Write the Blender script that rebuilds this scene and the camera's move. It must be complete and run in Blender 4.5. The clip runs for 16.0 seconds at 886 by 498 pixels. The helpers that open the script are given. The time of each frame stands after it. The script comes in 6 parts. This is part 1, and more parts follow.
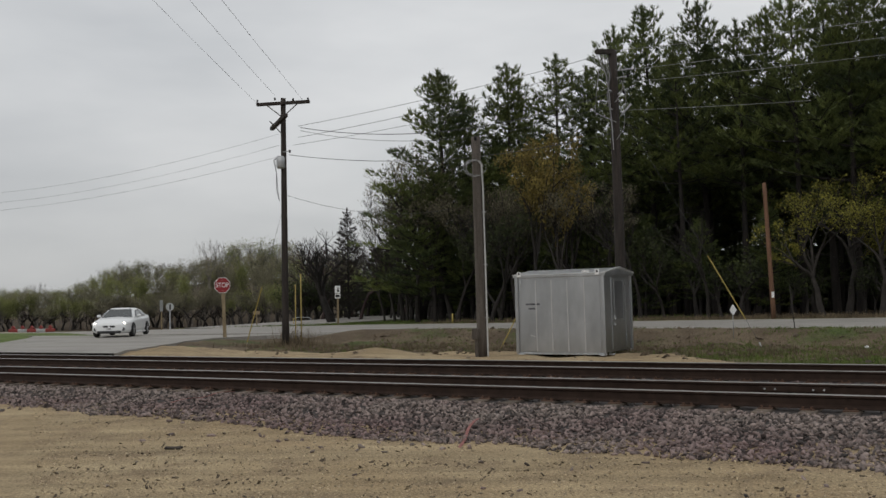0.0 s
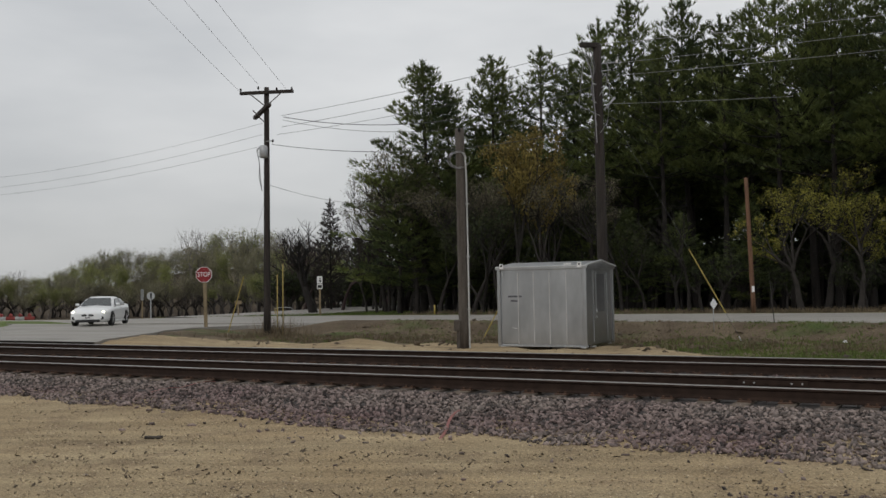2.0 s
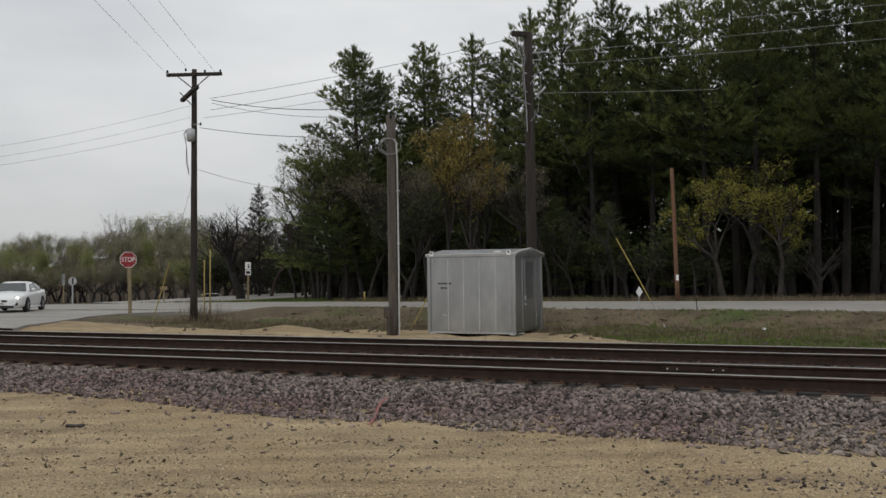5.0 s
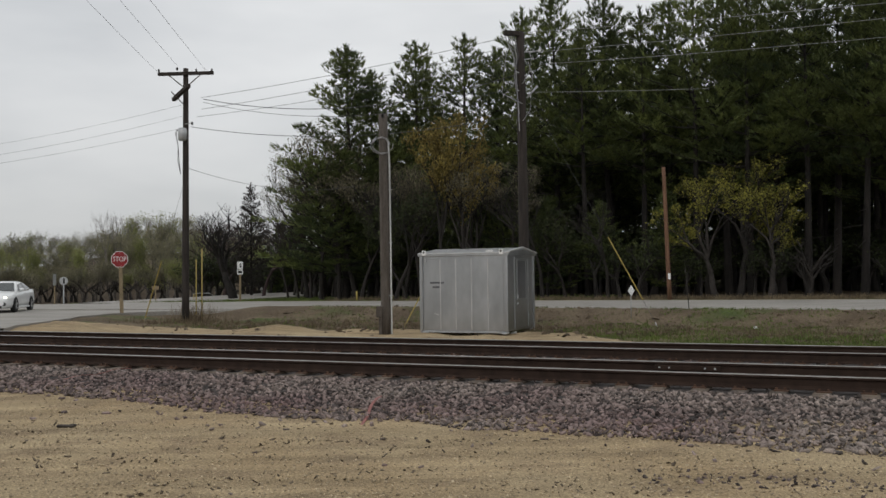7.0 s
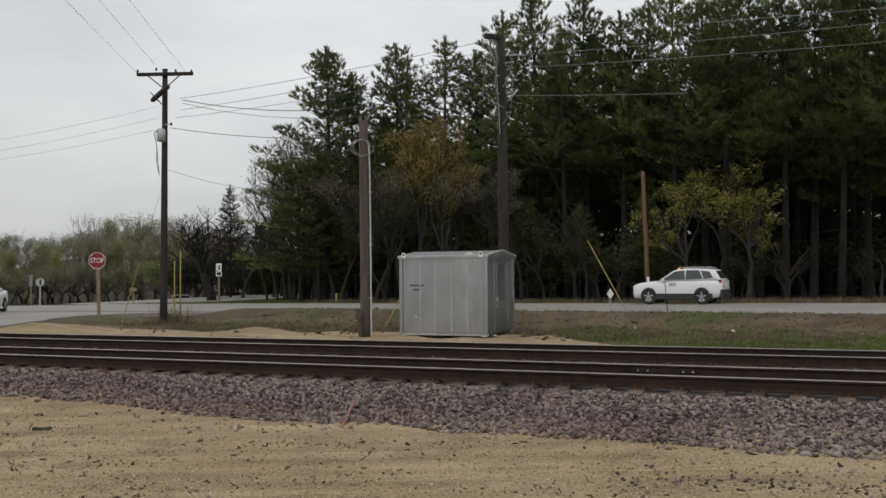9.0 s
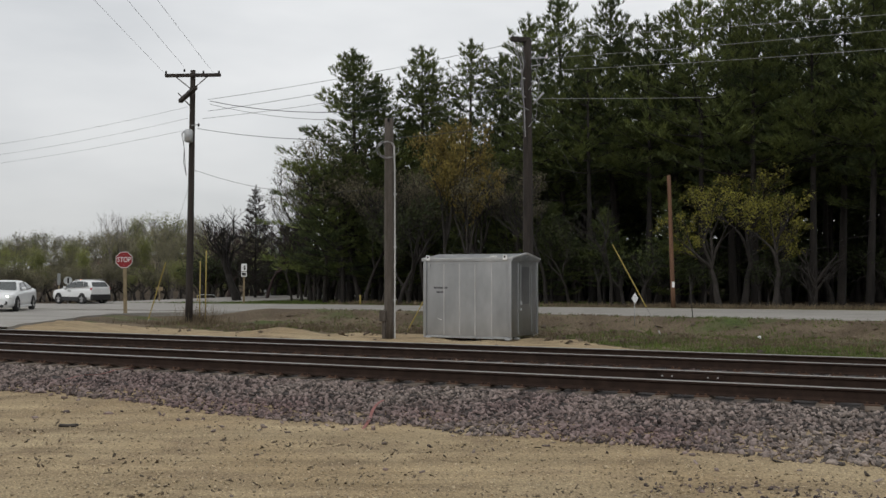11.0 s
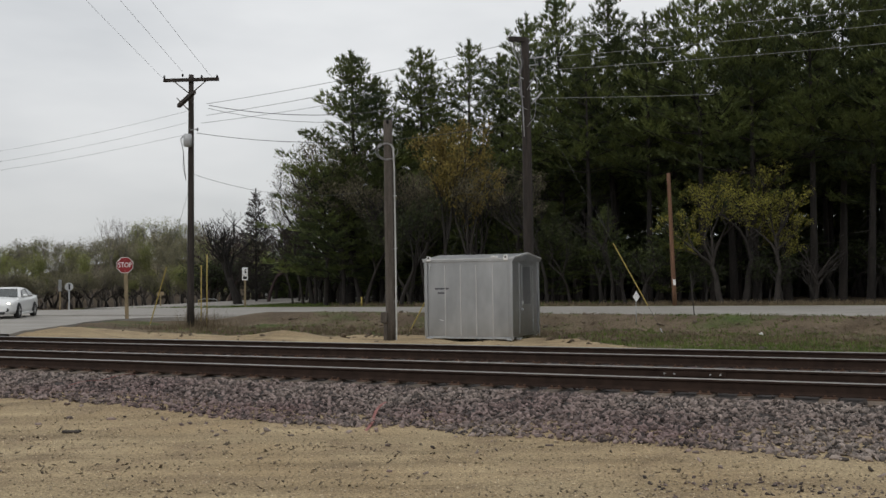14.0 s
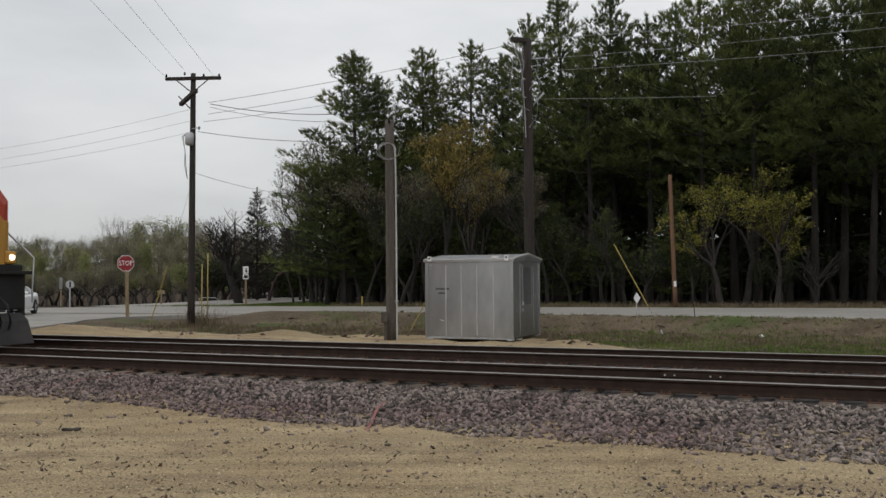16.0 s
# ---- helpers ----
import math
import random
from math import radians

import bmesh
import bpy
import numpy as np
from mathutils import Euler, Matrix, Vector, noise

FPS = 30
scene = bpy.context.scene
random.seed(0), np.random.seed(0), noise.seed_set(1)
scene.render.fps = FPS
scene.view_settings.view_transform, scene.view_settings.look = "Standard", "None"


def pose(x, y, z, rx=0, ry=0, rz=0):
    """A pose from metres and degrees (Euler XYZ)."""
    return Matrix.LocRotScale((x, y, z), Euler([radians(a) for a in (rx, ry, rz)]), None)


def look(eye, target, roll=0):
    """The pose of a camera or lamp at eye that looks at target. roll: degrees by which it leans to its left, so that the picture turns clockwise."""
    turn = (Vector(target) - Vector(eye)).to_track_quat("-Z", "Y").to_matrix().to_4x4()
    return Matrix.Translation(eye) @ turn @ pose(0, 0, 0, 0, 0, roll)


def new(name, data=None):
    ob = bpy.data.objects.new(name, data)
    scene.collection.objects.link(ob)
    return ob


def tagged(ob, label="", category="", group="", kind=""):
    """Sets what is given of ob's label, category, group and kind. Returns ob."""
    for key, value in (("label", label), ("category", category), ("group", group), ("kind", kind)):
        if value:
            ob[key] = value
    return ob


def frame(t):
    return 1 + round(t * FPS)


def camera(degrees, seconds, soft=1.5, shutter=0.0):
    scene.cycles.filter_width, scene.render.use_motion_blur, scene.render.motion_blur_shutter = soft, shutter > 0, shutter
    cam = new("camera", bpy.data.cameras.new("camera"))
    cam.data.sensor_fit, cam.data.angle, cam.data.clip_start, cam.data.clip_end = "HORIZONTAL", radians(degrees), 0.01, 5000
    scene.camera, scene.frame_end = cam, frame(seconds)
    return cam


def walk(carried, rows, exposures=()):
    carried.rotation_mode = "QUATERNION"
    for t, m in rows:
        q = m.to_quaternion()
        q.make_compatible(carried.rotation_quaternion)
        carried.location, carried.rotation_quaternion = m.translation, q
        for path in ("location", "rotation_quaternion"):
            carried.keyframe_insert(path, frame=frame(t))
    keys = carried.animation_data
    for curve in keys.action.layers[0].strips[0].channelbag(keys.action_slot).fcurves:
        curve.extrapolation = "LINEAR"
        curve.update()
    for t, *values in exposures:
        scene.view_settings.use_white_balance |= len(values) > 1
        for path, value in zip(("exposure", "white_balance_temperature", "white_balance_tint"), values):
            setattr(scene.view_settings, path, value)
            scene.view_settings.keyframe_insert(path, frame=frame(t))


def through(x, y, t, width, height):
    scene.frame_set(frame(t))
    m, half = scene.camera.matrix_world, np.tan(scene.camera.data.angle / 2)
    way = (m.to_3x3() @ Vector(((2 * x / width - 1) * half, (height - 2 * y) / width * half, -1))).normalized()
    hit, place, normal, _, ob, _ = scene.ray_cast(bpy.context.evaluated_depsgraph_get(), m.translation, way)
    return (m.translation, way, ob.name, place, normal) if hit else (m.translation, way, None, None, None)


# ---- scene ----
cam = camera(50.0, 16.0, soft=1.5)
EYE = (0.0, 0.0, 1.8)
# seconds, yaw, pitch, roll of the hand-held camera, which turns on the spot
TURNS = [
    (0.0, 5.740, 2.932, 1.453),
    (0.5, 5.774, 2.966, 1.389),
    (1.0, 5.396, 2.761, 1.403),
    (1.5, 5.295, 2.642, 1.480),
    (2.0, 4.675, 2.398, 0.942),
    (2.5, 3.078, 1.992, 0.519),
    (3.0, 1.722, 1.730, 0.280),
    (3.5, 1.075, 1.787, 0.059),
    (4.0, 0.929, 1.840, 0.004),
    (4.5, 0.637, 1.603, 0.442),
    (7.0, -0.000, 1.500, 0.700),
    (7.5, -0.560, 1.650, 0.749),
    (8.0, -1.043, 1.659, 0.495),
    (8.5, -0.946, 1.639, 0.598),
    (8.7, -1.216, 1.634, 0.498),
    (10.8, -0.451, 1.850, -0.021),
    (11.0, 0.227, 1.800, -0.114),
    (11.5, -0.217, 1.875, 0.196),
    (12.0, -0.272, 1.880, 0.194),
    (12.5, -0.036, 1.638, 0.326),
    (13.0, 0.351, 1.641, 0.568),
    (13.5, 0.027, 1.797, 0.713),
    (14.0, 0.288, 1.857, 0.686),
    (14.5, 0.156, 1.695, 0.518),
    (15.0, 0.571, 1.284, -0.004),
    (15.5, 0.771, 1.889, 0.095),
    (16.0, 0.331, 1.866, 0.328),
]
walk(cam, [(t, pose(*EYE, 90 + pitch, roll, yaw)) for t, yaw, pitch, roll in TURNS],
     exposures=[(0.0, -0.17), (1.5, -0.17), (3.5, -0.07), (8.5, -0.01), (11.0, 0.06), (13.0, 0.05), (16.0, 0.01)])

# ---------------------------------------------------------------- world and light
world = bpy.data.worlds.new("world")
scene.world = world
world.use_nodes = True
wn, wl = world.node_tree.nodes, world.node_tree.links
wn.clear()
w_out = wn.new("ShaderNodeOutputWorld")
w_bg = wn.new("ShaderNodeBackground")
w_sky = wn.new("ShaderNodeTexSky")
w_sky.sky_type = "NISHITA"
w_sky.sun_disc = False
w_sky.sun_elevation = radians(48)
w_sky.sun_rotation = radians(200)
w_scale = wn.new("ShaderNodeMix")
w_scale.data_type = "RGBA"
w_scale.blend_type = "MULTIPLY"
w_scale.inputs["Factor"].default_value = 1.0
w_scale.inputs["B"].default_value = (0.1, 0.1, 0.1, 1)
w_co = wn.new("ShaderNodeTexCoord")
w_map = wn.new("ShaderNodeMapping")
w_map.inputs["Scale"].default_value = (1.0, 1.0, 3.2)
w_noise = wn.new("ShaderNodeTexNoise")
w_noise.inputs["Scale"].default_value = 2.1
w_noise.inputs["Detail"].default_value = 5.0
w_noise.inputs["Roughness"].default_value = 0.5
w_ramp = wn.new("ShaderNodeValToRGB")
w_ramp.color_ramp.elements[0].position = 0.32
w_ramp.color_ramp.elements[0].color = (0.59, 0.605, 0.62, 1)
w_ramp.color_ramp.elements[1].position = 0.68
w_ramp.color_ramp.elements[1].color = (0.83, 0.835, 0.835, 1)
w_mix = wn.new("ShaderNodeMix")
w_mix.data_type = "RGBA"
w_mix.inputs["Factor"].default_value = 0.93
wl.new(w_co.outputs["Generated"], w_map.inputs["Vector"])
wl.new(w_map.outputs["Vector"], w_noise.inputs["Vector"])
wl.new(w_noise.outputs["Fac"], w_ramp.inputs["Fac"])
wl.new(w_sky.outputs["Color"], w_scale.inputs["A"])
wl.new(w_scale.outputs["Result"], w_mix.inputs["A"])
wl.new(w_ramp.outputs["Color"], w_mix.inputs["B"])
w_sep = wn.new("ShaderNodeSeparateXYZ")
w_lift = wn.new("ShaderNodeMapRange")
w_lift.interpolation_type = "SMOOTHSTEP"
w_lift.inputs["From Min"].default_value, w_lift.inputs["From Max"].default_value = 0.02, 0.30
w_lift.inputs["To Min"].default_value, w_lift.inputs["To Max"].default_value = 0.82, 1.08
w_dim = wn.new("ShaderNodeVectorMath")
w_dim.operation = "SCALE"
wl.new(w_co.outputs["Generated"], w_sep.inputs["Vector"])
wl.new(w_sep.outputs["Z"], w_lift.inputs["Value"])
wl.new(w_mix.outputs["Result"], w_dim.inputs[0])
wl.new(w_lift.outputs["Result"], w_dim.inputs["Scale"])
wl.new(w_dim.outputs["Vector"], w_bg.inputs["Color"])
w_bg.inputs["Strength"].default_value = 1.0
wl.new(w_bg.outputs["Background"], w_out.inputs["Surface"])

sun = new("sun", bpy.data.lights.new("sun", "SUN"))
sun.data.energy = 0.5
sun.data.angle = radians(25)
sun.data.color = (1.0, 0.97, 0.92)
sun.matrix_basis = look((-30, -60, 75), (0, 20, 0))

# ---------------------------------------------------------------- materials


def mat(name, c1, c2, scale=3.0, rough=0.8, metal=0.0, bump=0.2, fine=40.0, fine_amount=0.25, coords="Object", per_object=0.0, spec=0.5, per_island=0.0, stretch=(1, 1, 1), bump_distance=0.02):
    """Two colours mixed by a broad noise, a fine noise for grain and bump."""
    m = bpy.data.materials.new(name)
    m.use_nodes = True
    n, l = m.node_tree.nodes, m.node_tree.links
    b = n["Principled BSDF"]
    b.inputs["Roughness"].default_value = rough
    b.inputs["Metallic"].default_value = metal
    b.inputs["Specular IOR Level"].default_value = spec
    if coords == "World":
        vec = n.new("ShaderNodeNewGeometry").outputs["Position"]
    else:
        vec = n.new("ShaderNodeTexCoord").outputs["Object"]
    if stretch != (1, 1, 1):
        mp = n.new("ShaderNodeMapping")
        mp.inputs["Scale"].default_value = stretch
        l.new(vec, mp.inputs["Vector"])
        vec = mp.outputs["Vector"]
    n1 = n.new("ShaderNodeTexNoise")
    n1.inputs["Scale"].default_value = scale
    n1.inputs["Detail"].default_value = 5
    n2 = n.new("ShaderNodeTexNoise")
    n2.inputs["Scale"].default_value = fine
    n2.inputs["Detail"].default_value = 3
    l.new(vec, n1.inputs["Vector"])
    l.new(vec, n2.inputs["Vector"])
    ramp = n.new("ShaderNodeMapRange")
    ramp.inputs["From Min"].default_value, ramp.inputs["From Max"].default_value = 0.35, 0.65
    l.new(n1.outputs["Fac"], ramp.inputs["Value"])
    mix = n.new("ShaderNodeMix")
    mix.data_type = "RGBA"
    mix.inputs["A"].default_value = (*c1, 1)
    mix.inputs["B"].default_value = (*c2, 1)
    l.new(ramp.outputs["Result"], mix.inputs["Factor"])
    grain = n.new("ShaderNodeMapRange")
    grain.inputs["From Min"].default_value, grain.inputs["From Max"].default_value = 0.3, 0.7
    grain.inputs["To Min"].default_value, grain.inputs["To Max"].default_value = 1 - fine_amount, 1 + fine_amount
    l.new(n2.outputs["Fac"], grain.inputs["Value"])
    value = grain.outputs["Result"]
    for amount, source in ((per_object, "obj"), (per_island, "isl")):
        if amount:
            if source == "obj":
                rnd = n.new("ShaderNodeObjectInfo").outputs["Random"]
            else:
                rnd = n.new("ShaderNodeNewGeometry").outputs["Random Per Island"]
            mr = n.new("ShaderNodeMapRange")
            mr.inputs["To Min"].default_value, mr.inputs["To Max"].default_value = 1 - amount, 1 + amount
            l.new(rnd, mr.inputs["Value"])
            mu = n.new("ShaderNodeMath")
            mu.operation = "MULTIPLY"
            l.new(value, mu.inputs[0])
            l.new(mr.outputs["Result"], mu.inputs[1])
            value = mu.outputs["Value"]
    mul = n.new("ShaderNodeVectorMath")
    mul.operation = "SCALE"
    l.new(mix.outputs["Result"], mul.inputs[0])
    l.new(value, mul.inputs["Scale"])
    l.new(mul.outputs["Vector"], b.inputs["Base Color"])
    if bump:
        bp = n.new("ShaderNodeBump")
        bp.inputs["Strength"].default_value = bump
        bp.inputs["Distance"].default_value = bump_distance
        l.new(n2.outputs["Fac"], bp.inputs["Height"])
        l.new(bp.outputs["Normal"], b.inputs["Normal"])
    return m


def leaf_mat(name, c1, c2, scale=0.6, through=0.25, vary=0.35):
    """Foliage: broad and per-clump variation, some light through the leaf."""
    m = mat(name, c1, c2, scale=scale, rough=0.75, bump=0, fine=6.0, fine_amount=0.3, per_object=0.22, per_island=vary, spec=0.25)
    n, l = m.node_tree.nodes, m.node_tree.links
    b = n["Principled BSDF"]
    t = n.new("ShaderNodeBsdfTranslucent")
    source = b.inputs["Base Color"].links[0].from_socket
    l.new(source, t.inputs["Color"])
    mx = n.new("ShaderNodeMixShader")
    mx.inputs["Fac"].default_value = through
    l.new(b.outputs["BSDF"], mx.inputs[1])
    l.new(t.outputs["BSDF"], mx.inputs[2])
    l.new(mx.outputs["Shader"], n["Material Output"].inputs["Surface"])
    return m


def glow_mat(name, color, strength):
    m = bpy.data.materials.new(name)
    m.use_nodes = True
    b = m.node_tree.nodes["Principled BSDF"]
    b.inputs["Base Color"].default_value = (*color, 1)
    b.inputs["Emission Color"].default_value = (*color, 1)
    b.inputs["Emission Strength"].default_value = strength
    return m


M_STONE = mat("ballast_stone", (0.142, 0.098, 0.093), (0.195, 0.162, 0.140), scale=0.35, rough=0.85, bump=0.3, fine=60, fine_amount=0.2, coords="World", per_island=0.85, per_object=0.45)
# Much darker than the stones: the shade in their gaps is painted here.
M_STONE_BED = mat("shade_toned_ballast_bed", (0.028, 0.023, 0.021), (0.05, 0.041, 0.037), scale=30, rough=0.95, bump=0.6, fine=25, fine_amount=0.4, coords="World")
M_PEBBLE = mat("limestone_pebble", (0.34, 0.265, 0.170), (0.46, 0.375, 0.255), scale=5, rough=0.9, bump=0.1, fine=80, fine_amount=0.15, coords="World", per_island=0.5)
M_RAIL = mat("rail_steel", (0.024, 0.014, 0.010), (0.040, 0.024, 0.017), scale=6, rough=0.75, bump=0.15, fine=120, fine_amount=0.2, coords="World", spec=0.2)
M_RAIL_TOP = mat("rail_running_surface", (0.30, 0.285, 0.27), (0.38, 0.36, 0.345), scale=3, rough=0.38, metal=0.9, bump=0.03, fine=60, fine_amount=0.1, coords="World")
M_RUST = mat("rusty_plate", (0.065, 0.034, 0.021), (0.105, 0.056, 0.034), scale=12, rough=0.9, bump=0.3, fine=90, coords="World")
M_TIE = mat("tie_timber", (0.06, 0.045, 0.034), (0.13, 0.098, 0.072), scale=5, rough=0.95, bump=0.4, fine=30, coords="Object", per_object=0.3)
M_ASPHALT = mat("asphalt", (0.25, 0.235, 0.212), (0.315, 0.297, 0.27), scale=0.4, rough=0.9, bump=0.15, fine=90, fine_amount=0.15, coords="World")
M_SHOULDER = mat("shoulder_gravel", (0.30, 0.26, 0.20), (0.40, 0.35, 0.27), scale=0.7, rough=0.95, bump=0.3, fine=25, fine_amount=0.25, coords="World")
M_ALU = mat("aluminium_sheet", (0.365, 0.375, 0.388), (0.455, 0.466, 0.480), scale=1.6, rough=0.30, metal=0.95, bump=0.025, fine=4, fine_amount=0.06, stretch=(1, 1, 0.45), per_object=0.05)
M_ALU_SEAM = mat("bright_folded_aluminium", (0.48, 0.48, 0.48), (0.58, 0.58, 0.58), scale=2.0, rough=0.45, metal=0.8, bump=0.01, fine_amount=0.05)
M_ALU_WHITE = mat("white_lifting_eye", (0.75, 0.75, 0.74), (0.8, 0.8, 0.79), rough=0.5, bump=0.02)
M_SHED_MARK = mat("stencil_paint", (0.06, 0.06, 0.07), (0.09, 0.09, 0.10), rough=0.7, bump=0)
M_POLE = mat("creosoted_pole", (0.018, 0.014, 0.012), (0.042, 0.033, 0.028), scale=2.0, rough=0.9, bump=0.5, fine=22, fine_amount=0.35, stretch=(6, 6, 0.5))
M_POLE_GREY = mat("weathered_pole", (0.065, 0.054, 0.045), (0.105, 0.09, 0.077), scale=2.0, rough=0.9, bump=0.5, fine=22, fine_amount=0.35, stretch=(6, 6, 0.5))
M_POLE_RED = mat("treated_pole", (0.115, 0.060, 0.036), (0.18, 0.095, 0.055), scale=1.4, rough=0.9, bump=0.5, fine=22, fine_amount=0.3, stretch=(6, 6, 0.5))
M_POST = mat("timber_post", (0.19, 0.145, 0.085), (0.28, 0.215, 0.13), scale=3.0, rough=0.85, bump=0.4, fine=25, fine_amount=0.25, stretch=(5, 5, 0.6))
M_WIRE = mat("cable", (0.05, 0.05, 0.052), (0.08, 0.08, 0.08), rough=0.6, bump=0)
M_WIRE_PALE = mat("aluminium_conductor", (0.25, 0.25, 0.25), (0.32, 0.32, 0.32), rough=0.5, metal=0.5, bump=0)
M_GREY_METAL = mat("galvanised_steel", (0.36, 0.37, 0.38), (0.46, 0.47, 0.48), scale=4, rough=0.5, metal=0.5, bump=0.05)
M_WHITE = mat("white_plastic", (0.72, 0.72, 0.71), (0.8, 0.8, 0.79), scale=2, rough=0.5, bump=0.02)
M_CONDUIT = mat("weathered_white_conduit", (0.42, 0.42, 0.41), (0.55, 0.55, 0.54), scale=1.5, rough=0.6, bump=0.02)
M_SIGN_WHITE = mat("white_sign_sheeting", (0.72, 0.73, 0.73), (0.80, 0.80, 0.80), scale=5, rough=0.45, bump=0.0)
M_SIGN_BACK = mat("bare_sign_back", (0.40, 0.41, 0.41), (0.48, 0.49, 0.49), scale=5, rough=0.5, metal=0.5, bump=0.0)
M_RED = mat("red_sign_sheeting", (0.22, 0.008, 0.012), (0.27, 0.012, 0.016), scale=4, rough=0.45, bump=0.0)
M_BLACK = mat("black_paint", (0.012, 0.012, 0.013), (0.022, 0.022, 0.022), rough=0.5, bump=0.05)
M_YELLOW = mat("yellow_plastic", (0.34, 0.25, 0.06), (0.43, 0.33, 0.085), scale=3, rough=0.5, bump=0.02)
M_PINK = mat("pink_flagging", (0.20, 0.07, 0.06), (0.29, 0.11, 0.095), scale=9, rough=0.7, bump=0.05)
M_DARK_WOOD = mat("dark_scrap_wood", (0.03, 0.025, 0.022), (0.06, 0.05, 0.04), scale=9, rough=0.9, bump=0.3)
M_CLOD = mat("turned_soil", (0.085, 0.062, 0.042), (0.15, 0.115, 0.078), scale=1.5, rough=0.95, bump=0.3, fine=40, coords="World", per_island=0.4)
M_BARK = mat("bark", (0.011, 0.009, 0.008), (0.026, 0.021, 0.018), scale=1.6, rough=0.95, bump=0.5, fine=12, fine_amount=0.35, stretch=(3, 3, 0.6), per_object=0.25)
M_TWIG = mat("twig_bark", (0.018, 0.015, 0.013), (0.038, 0.032, 0.028), scale=0.8, rough=0.95, bump=0, fine=4, fine_amount=0.3, per_object=0.25)
M_TWIG_RED = mat("reddish_twig_bark", (0.034, 0.021, 0.021), (0.062, 0.039, 0.037), scale=0.8, rough=0.95, bump=0, fine=4, fine_amount=0.3, per_object=0.2)
# Far twigs and grey leaves: distance haze is put into these pale colours.
M_TWIG_FAR = mat("haze_paled_twig_bark", (0.11, 0.095, 0.085), (0.17, 0.15, 0.13), scale=0.8, rough=0.95, bump=0, fine=4, fine_amount=0.3, per_object=0.2)
M_LEAF_FAR_GREY = leaf_mat("haze_paled_grey_leaves", (0.19, 0.178, 0.115), (0.255, 0.238, 0.155), scale=0.2, vary=0.12)
M_ALU_DOOR = mat("dull_polished_door", (0.36, 0.365, 0.375), (0.42, 0.425, 0.435), scale=1.2, rough=0.33, metal=1.0, bump=0.02, fine=9, fine_amount=0.06)
M_DOOR_PANE = mat("dark_polished_panel", (0.20, 0.205, 0.215), (0.26, 0.265, 0.28), scale=1.5, rough=0.3, metal=0.8, bump=0.02, fine=7, fine_amount=0.08)
M_NEEDLE = leaf_mat("pine_needles", (0.044, 0.062, 0.030), (0.145, 0.170, 0.052), scale=0.35)
M_SPRUCE = leaf_mat("dark_spruce_needles", (0.035, 0.032, 0.028), (0.055, 0.048, 0.040), scale=0.5)
M_LEAF_LIME = leaf_mat("fresh_lime_leaves", (0.155, 0.150, 0.028), (0.235, 0.220, 0.045), scale=0.5)
M_LEAF_RUST = leaf_mat("rusty_spring_leaves", (0.200, 0.150, 0.048), (0.280, 0.225, 0.065), scale=0.5)
# Paled and evened in tone so the colour itself carries distance haze.
M_LEAF_FAR = leaf_mat("haze_paled_budding_leaves", (0.205, 0.220, 0.080), (0.285, 0.300, 0.115), scale=0.2, vary=0.12)
M_BUD = leaf_mat("grey_brown_buds", (0.120, 0.108, 0.072), (0.185, 0.165, 0.105), scale=0.4)
M_LEAF_BUSH = leaf_mat("bush_leaves", (0.028, 0.038, 0.016), (0.055, 0.064, 0.024), scale=0.5)
M_GRASS = leaf_mat("roadside_grass", (0.07, 0.10, 0.022), (0.115, 0.148, 0.038), scale=0.5, through=0.15)
M_DRY = leaf_mat("dry_grass", (0.125, 0.095, 0.06), (0.20, 0.155, 0.10), scale=0.8, through=0.15)
M_PAINT = mat("white_car_paint", (0.74, 0.75, 0.75), (0.78, 0.79, 0.79), scale=1, rough=0.22, bump=0.0, fine=200, fine_amount=0.02, spec=0.6)
M_TRIM = mat("black_trim", (0.018, 0.018, 0.02), (0.03, 0.03, 0.03), rough=0.55, bump=0.0)
M_TYRE = mat("tyre_rubber", (0.018, 0.018, 0.018), (0.03, 0.03, 0.03), rough=0.85, bump=0.1)
M_RIM = mat("alloy_rim", (0.42, 0.42, 0.43), (0.5, 0.5, 0.5), rough=0.35, metal=0.8, bump=0)
M_GLASS = mat("dark_car_glass", (0.03, 0.037, 0.037), (0.045, 0.054, 0.054), rough=0.06, bump=0, spec=0.75, fine_amount=0.02)
M_LENS = mat("lamp_lens", (0.5, 0.5, 0.5), (0.6, 0.6, 0.6), rough=0.15, bump=0, spec=0.7)
M_TAIL = mat("tail_lamp_red", (0.35, 0.012, 0.012), (0.45, 0.02, 0.02), rough=0.2, bump=0)
M_LAMP = glow_mat("lit_headlamp", (1.0, 0.93, 0.75), 4.0)
M_AMBER = glow_mat("amber_beacon", (1.0, 0.25, 0.04), 2.5)
M_ORANGE = mat("orange_loco_paint", (0.34, 0.036, 0.014), (0.42, 0.050, 0.018), scale=0.8, rough=0.45, bump=0.02, fine_amount=0.08)
M_LOCO_YELLOW = mat("yellow_loco_stripe", (0.36, 0.175, 0.025), (0.46, 0.24, 0.035), scale=1.3, rough=0.5, bump=0.02)
M_LOCO_BLACK = mat("black_loco_frame", (0.007, 0.0065, 0.006), (0.016, 0.014, 0.013), scale=1.5, rough=0.8, bump=0.1)
M_PLOW = mat("dusty_plow_steel", (0.022, 0.020, 0.019), (0.045, 0.040, 0.038), scale=2, rough=0.75, bump=0.1)
M_ROOF = mat("grey_shingle_roof", (0.12, 0.12, 0.125), (0.17, 0.17, 0.17), scale=3, rough=0.9)
M_SIDING = mat("pale_siding", (0.26, 0.26, 0.255), (0.32, 0.32, 0.31), scale=2, rough=0.7)
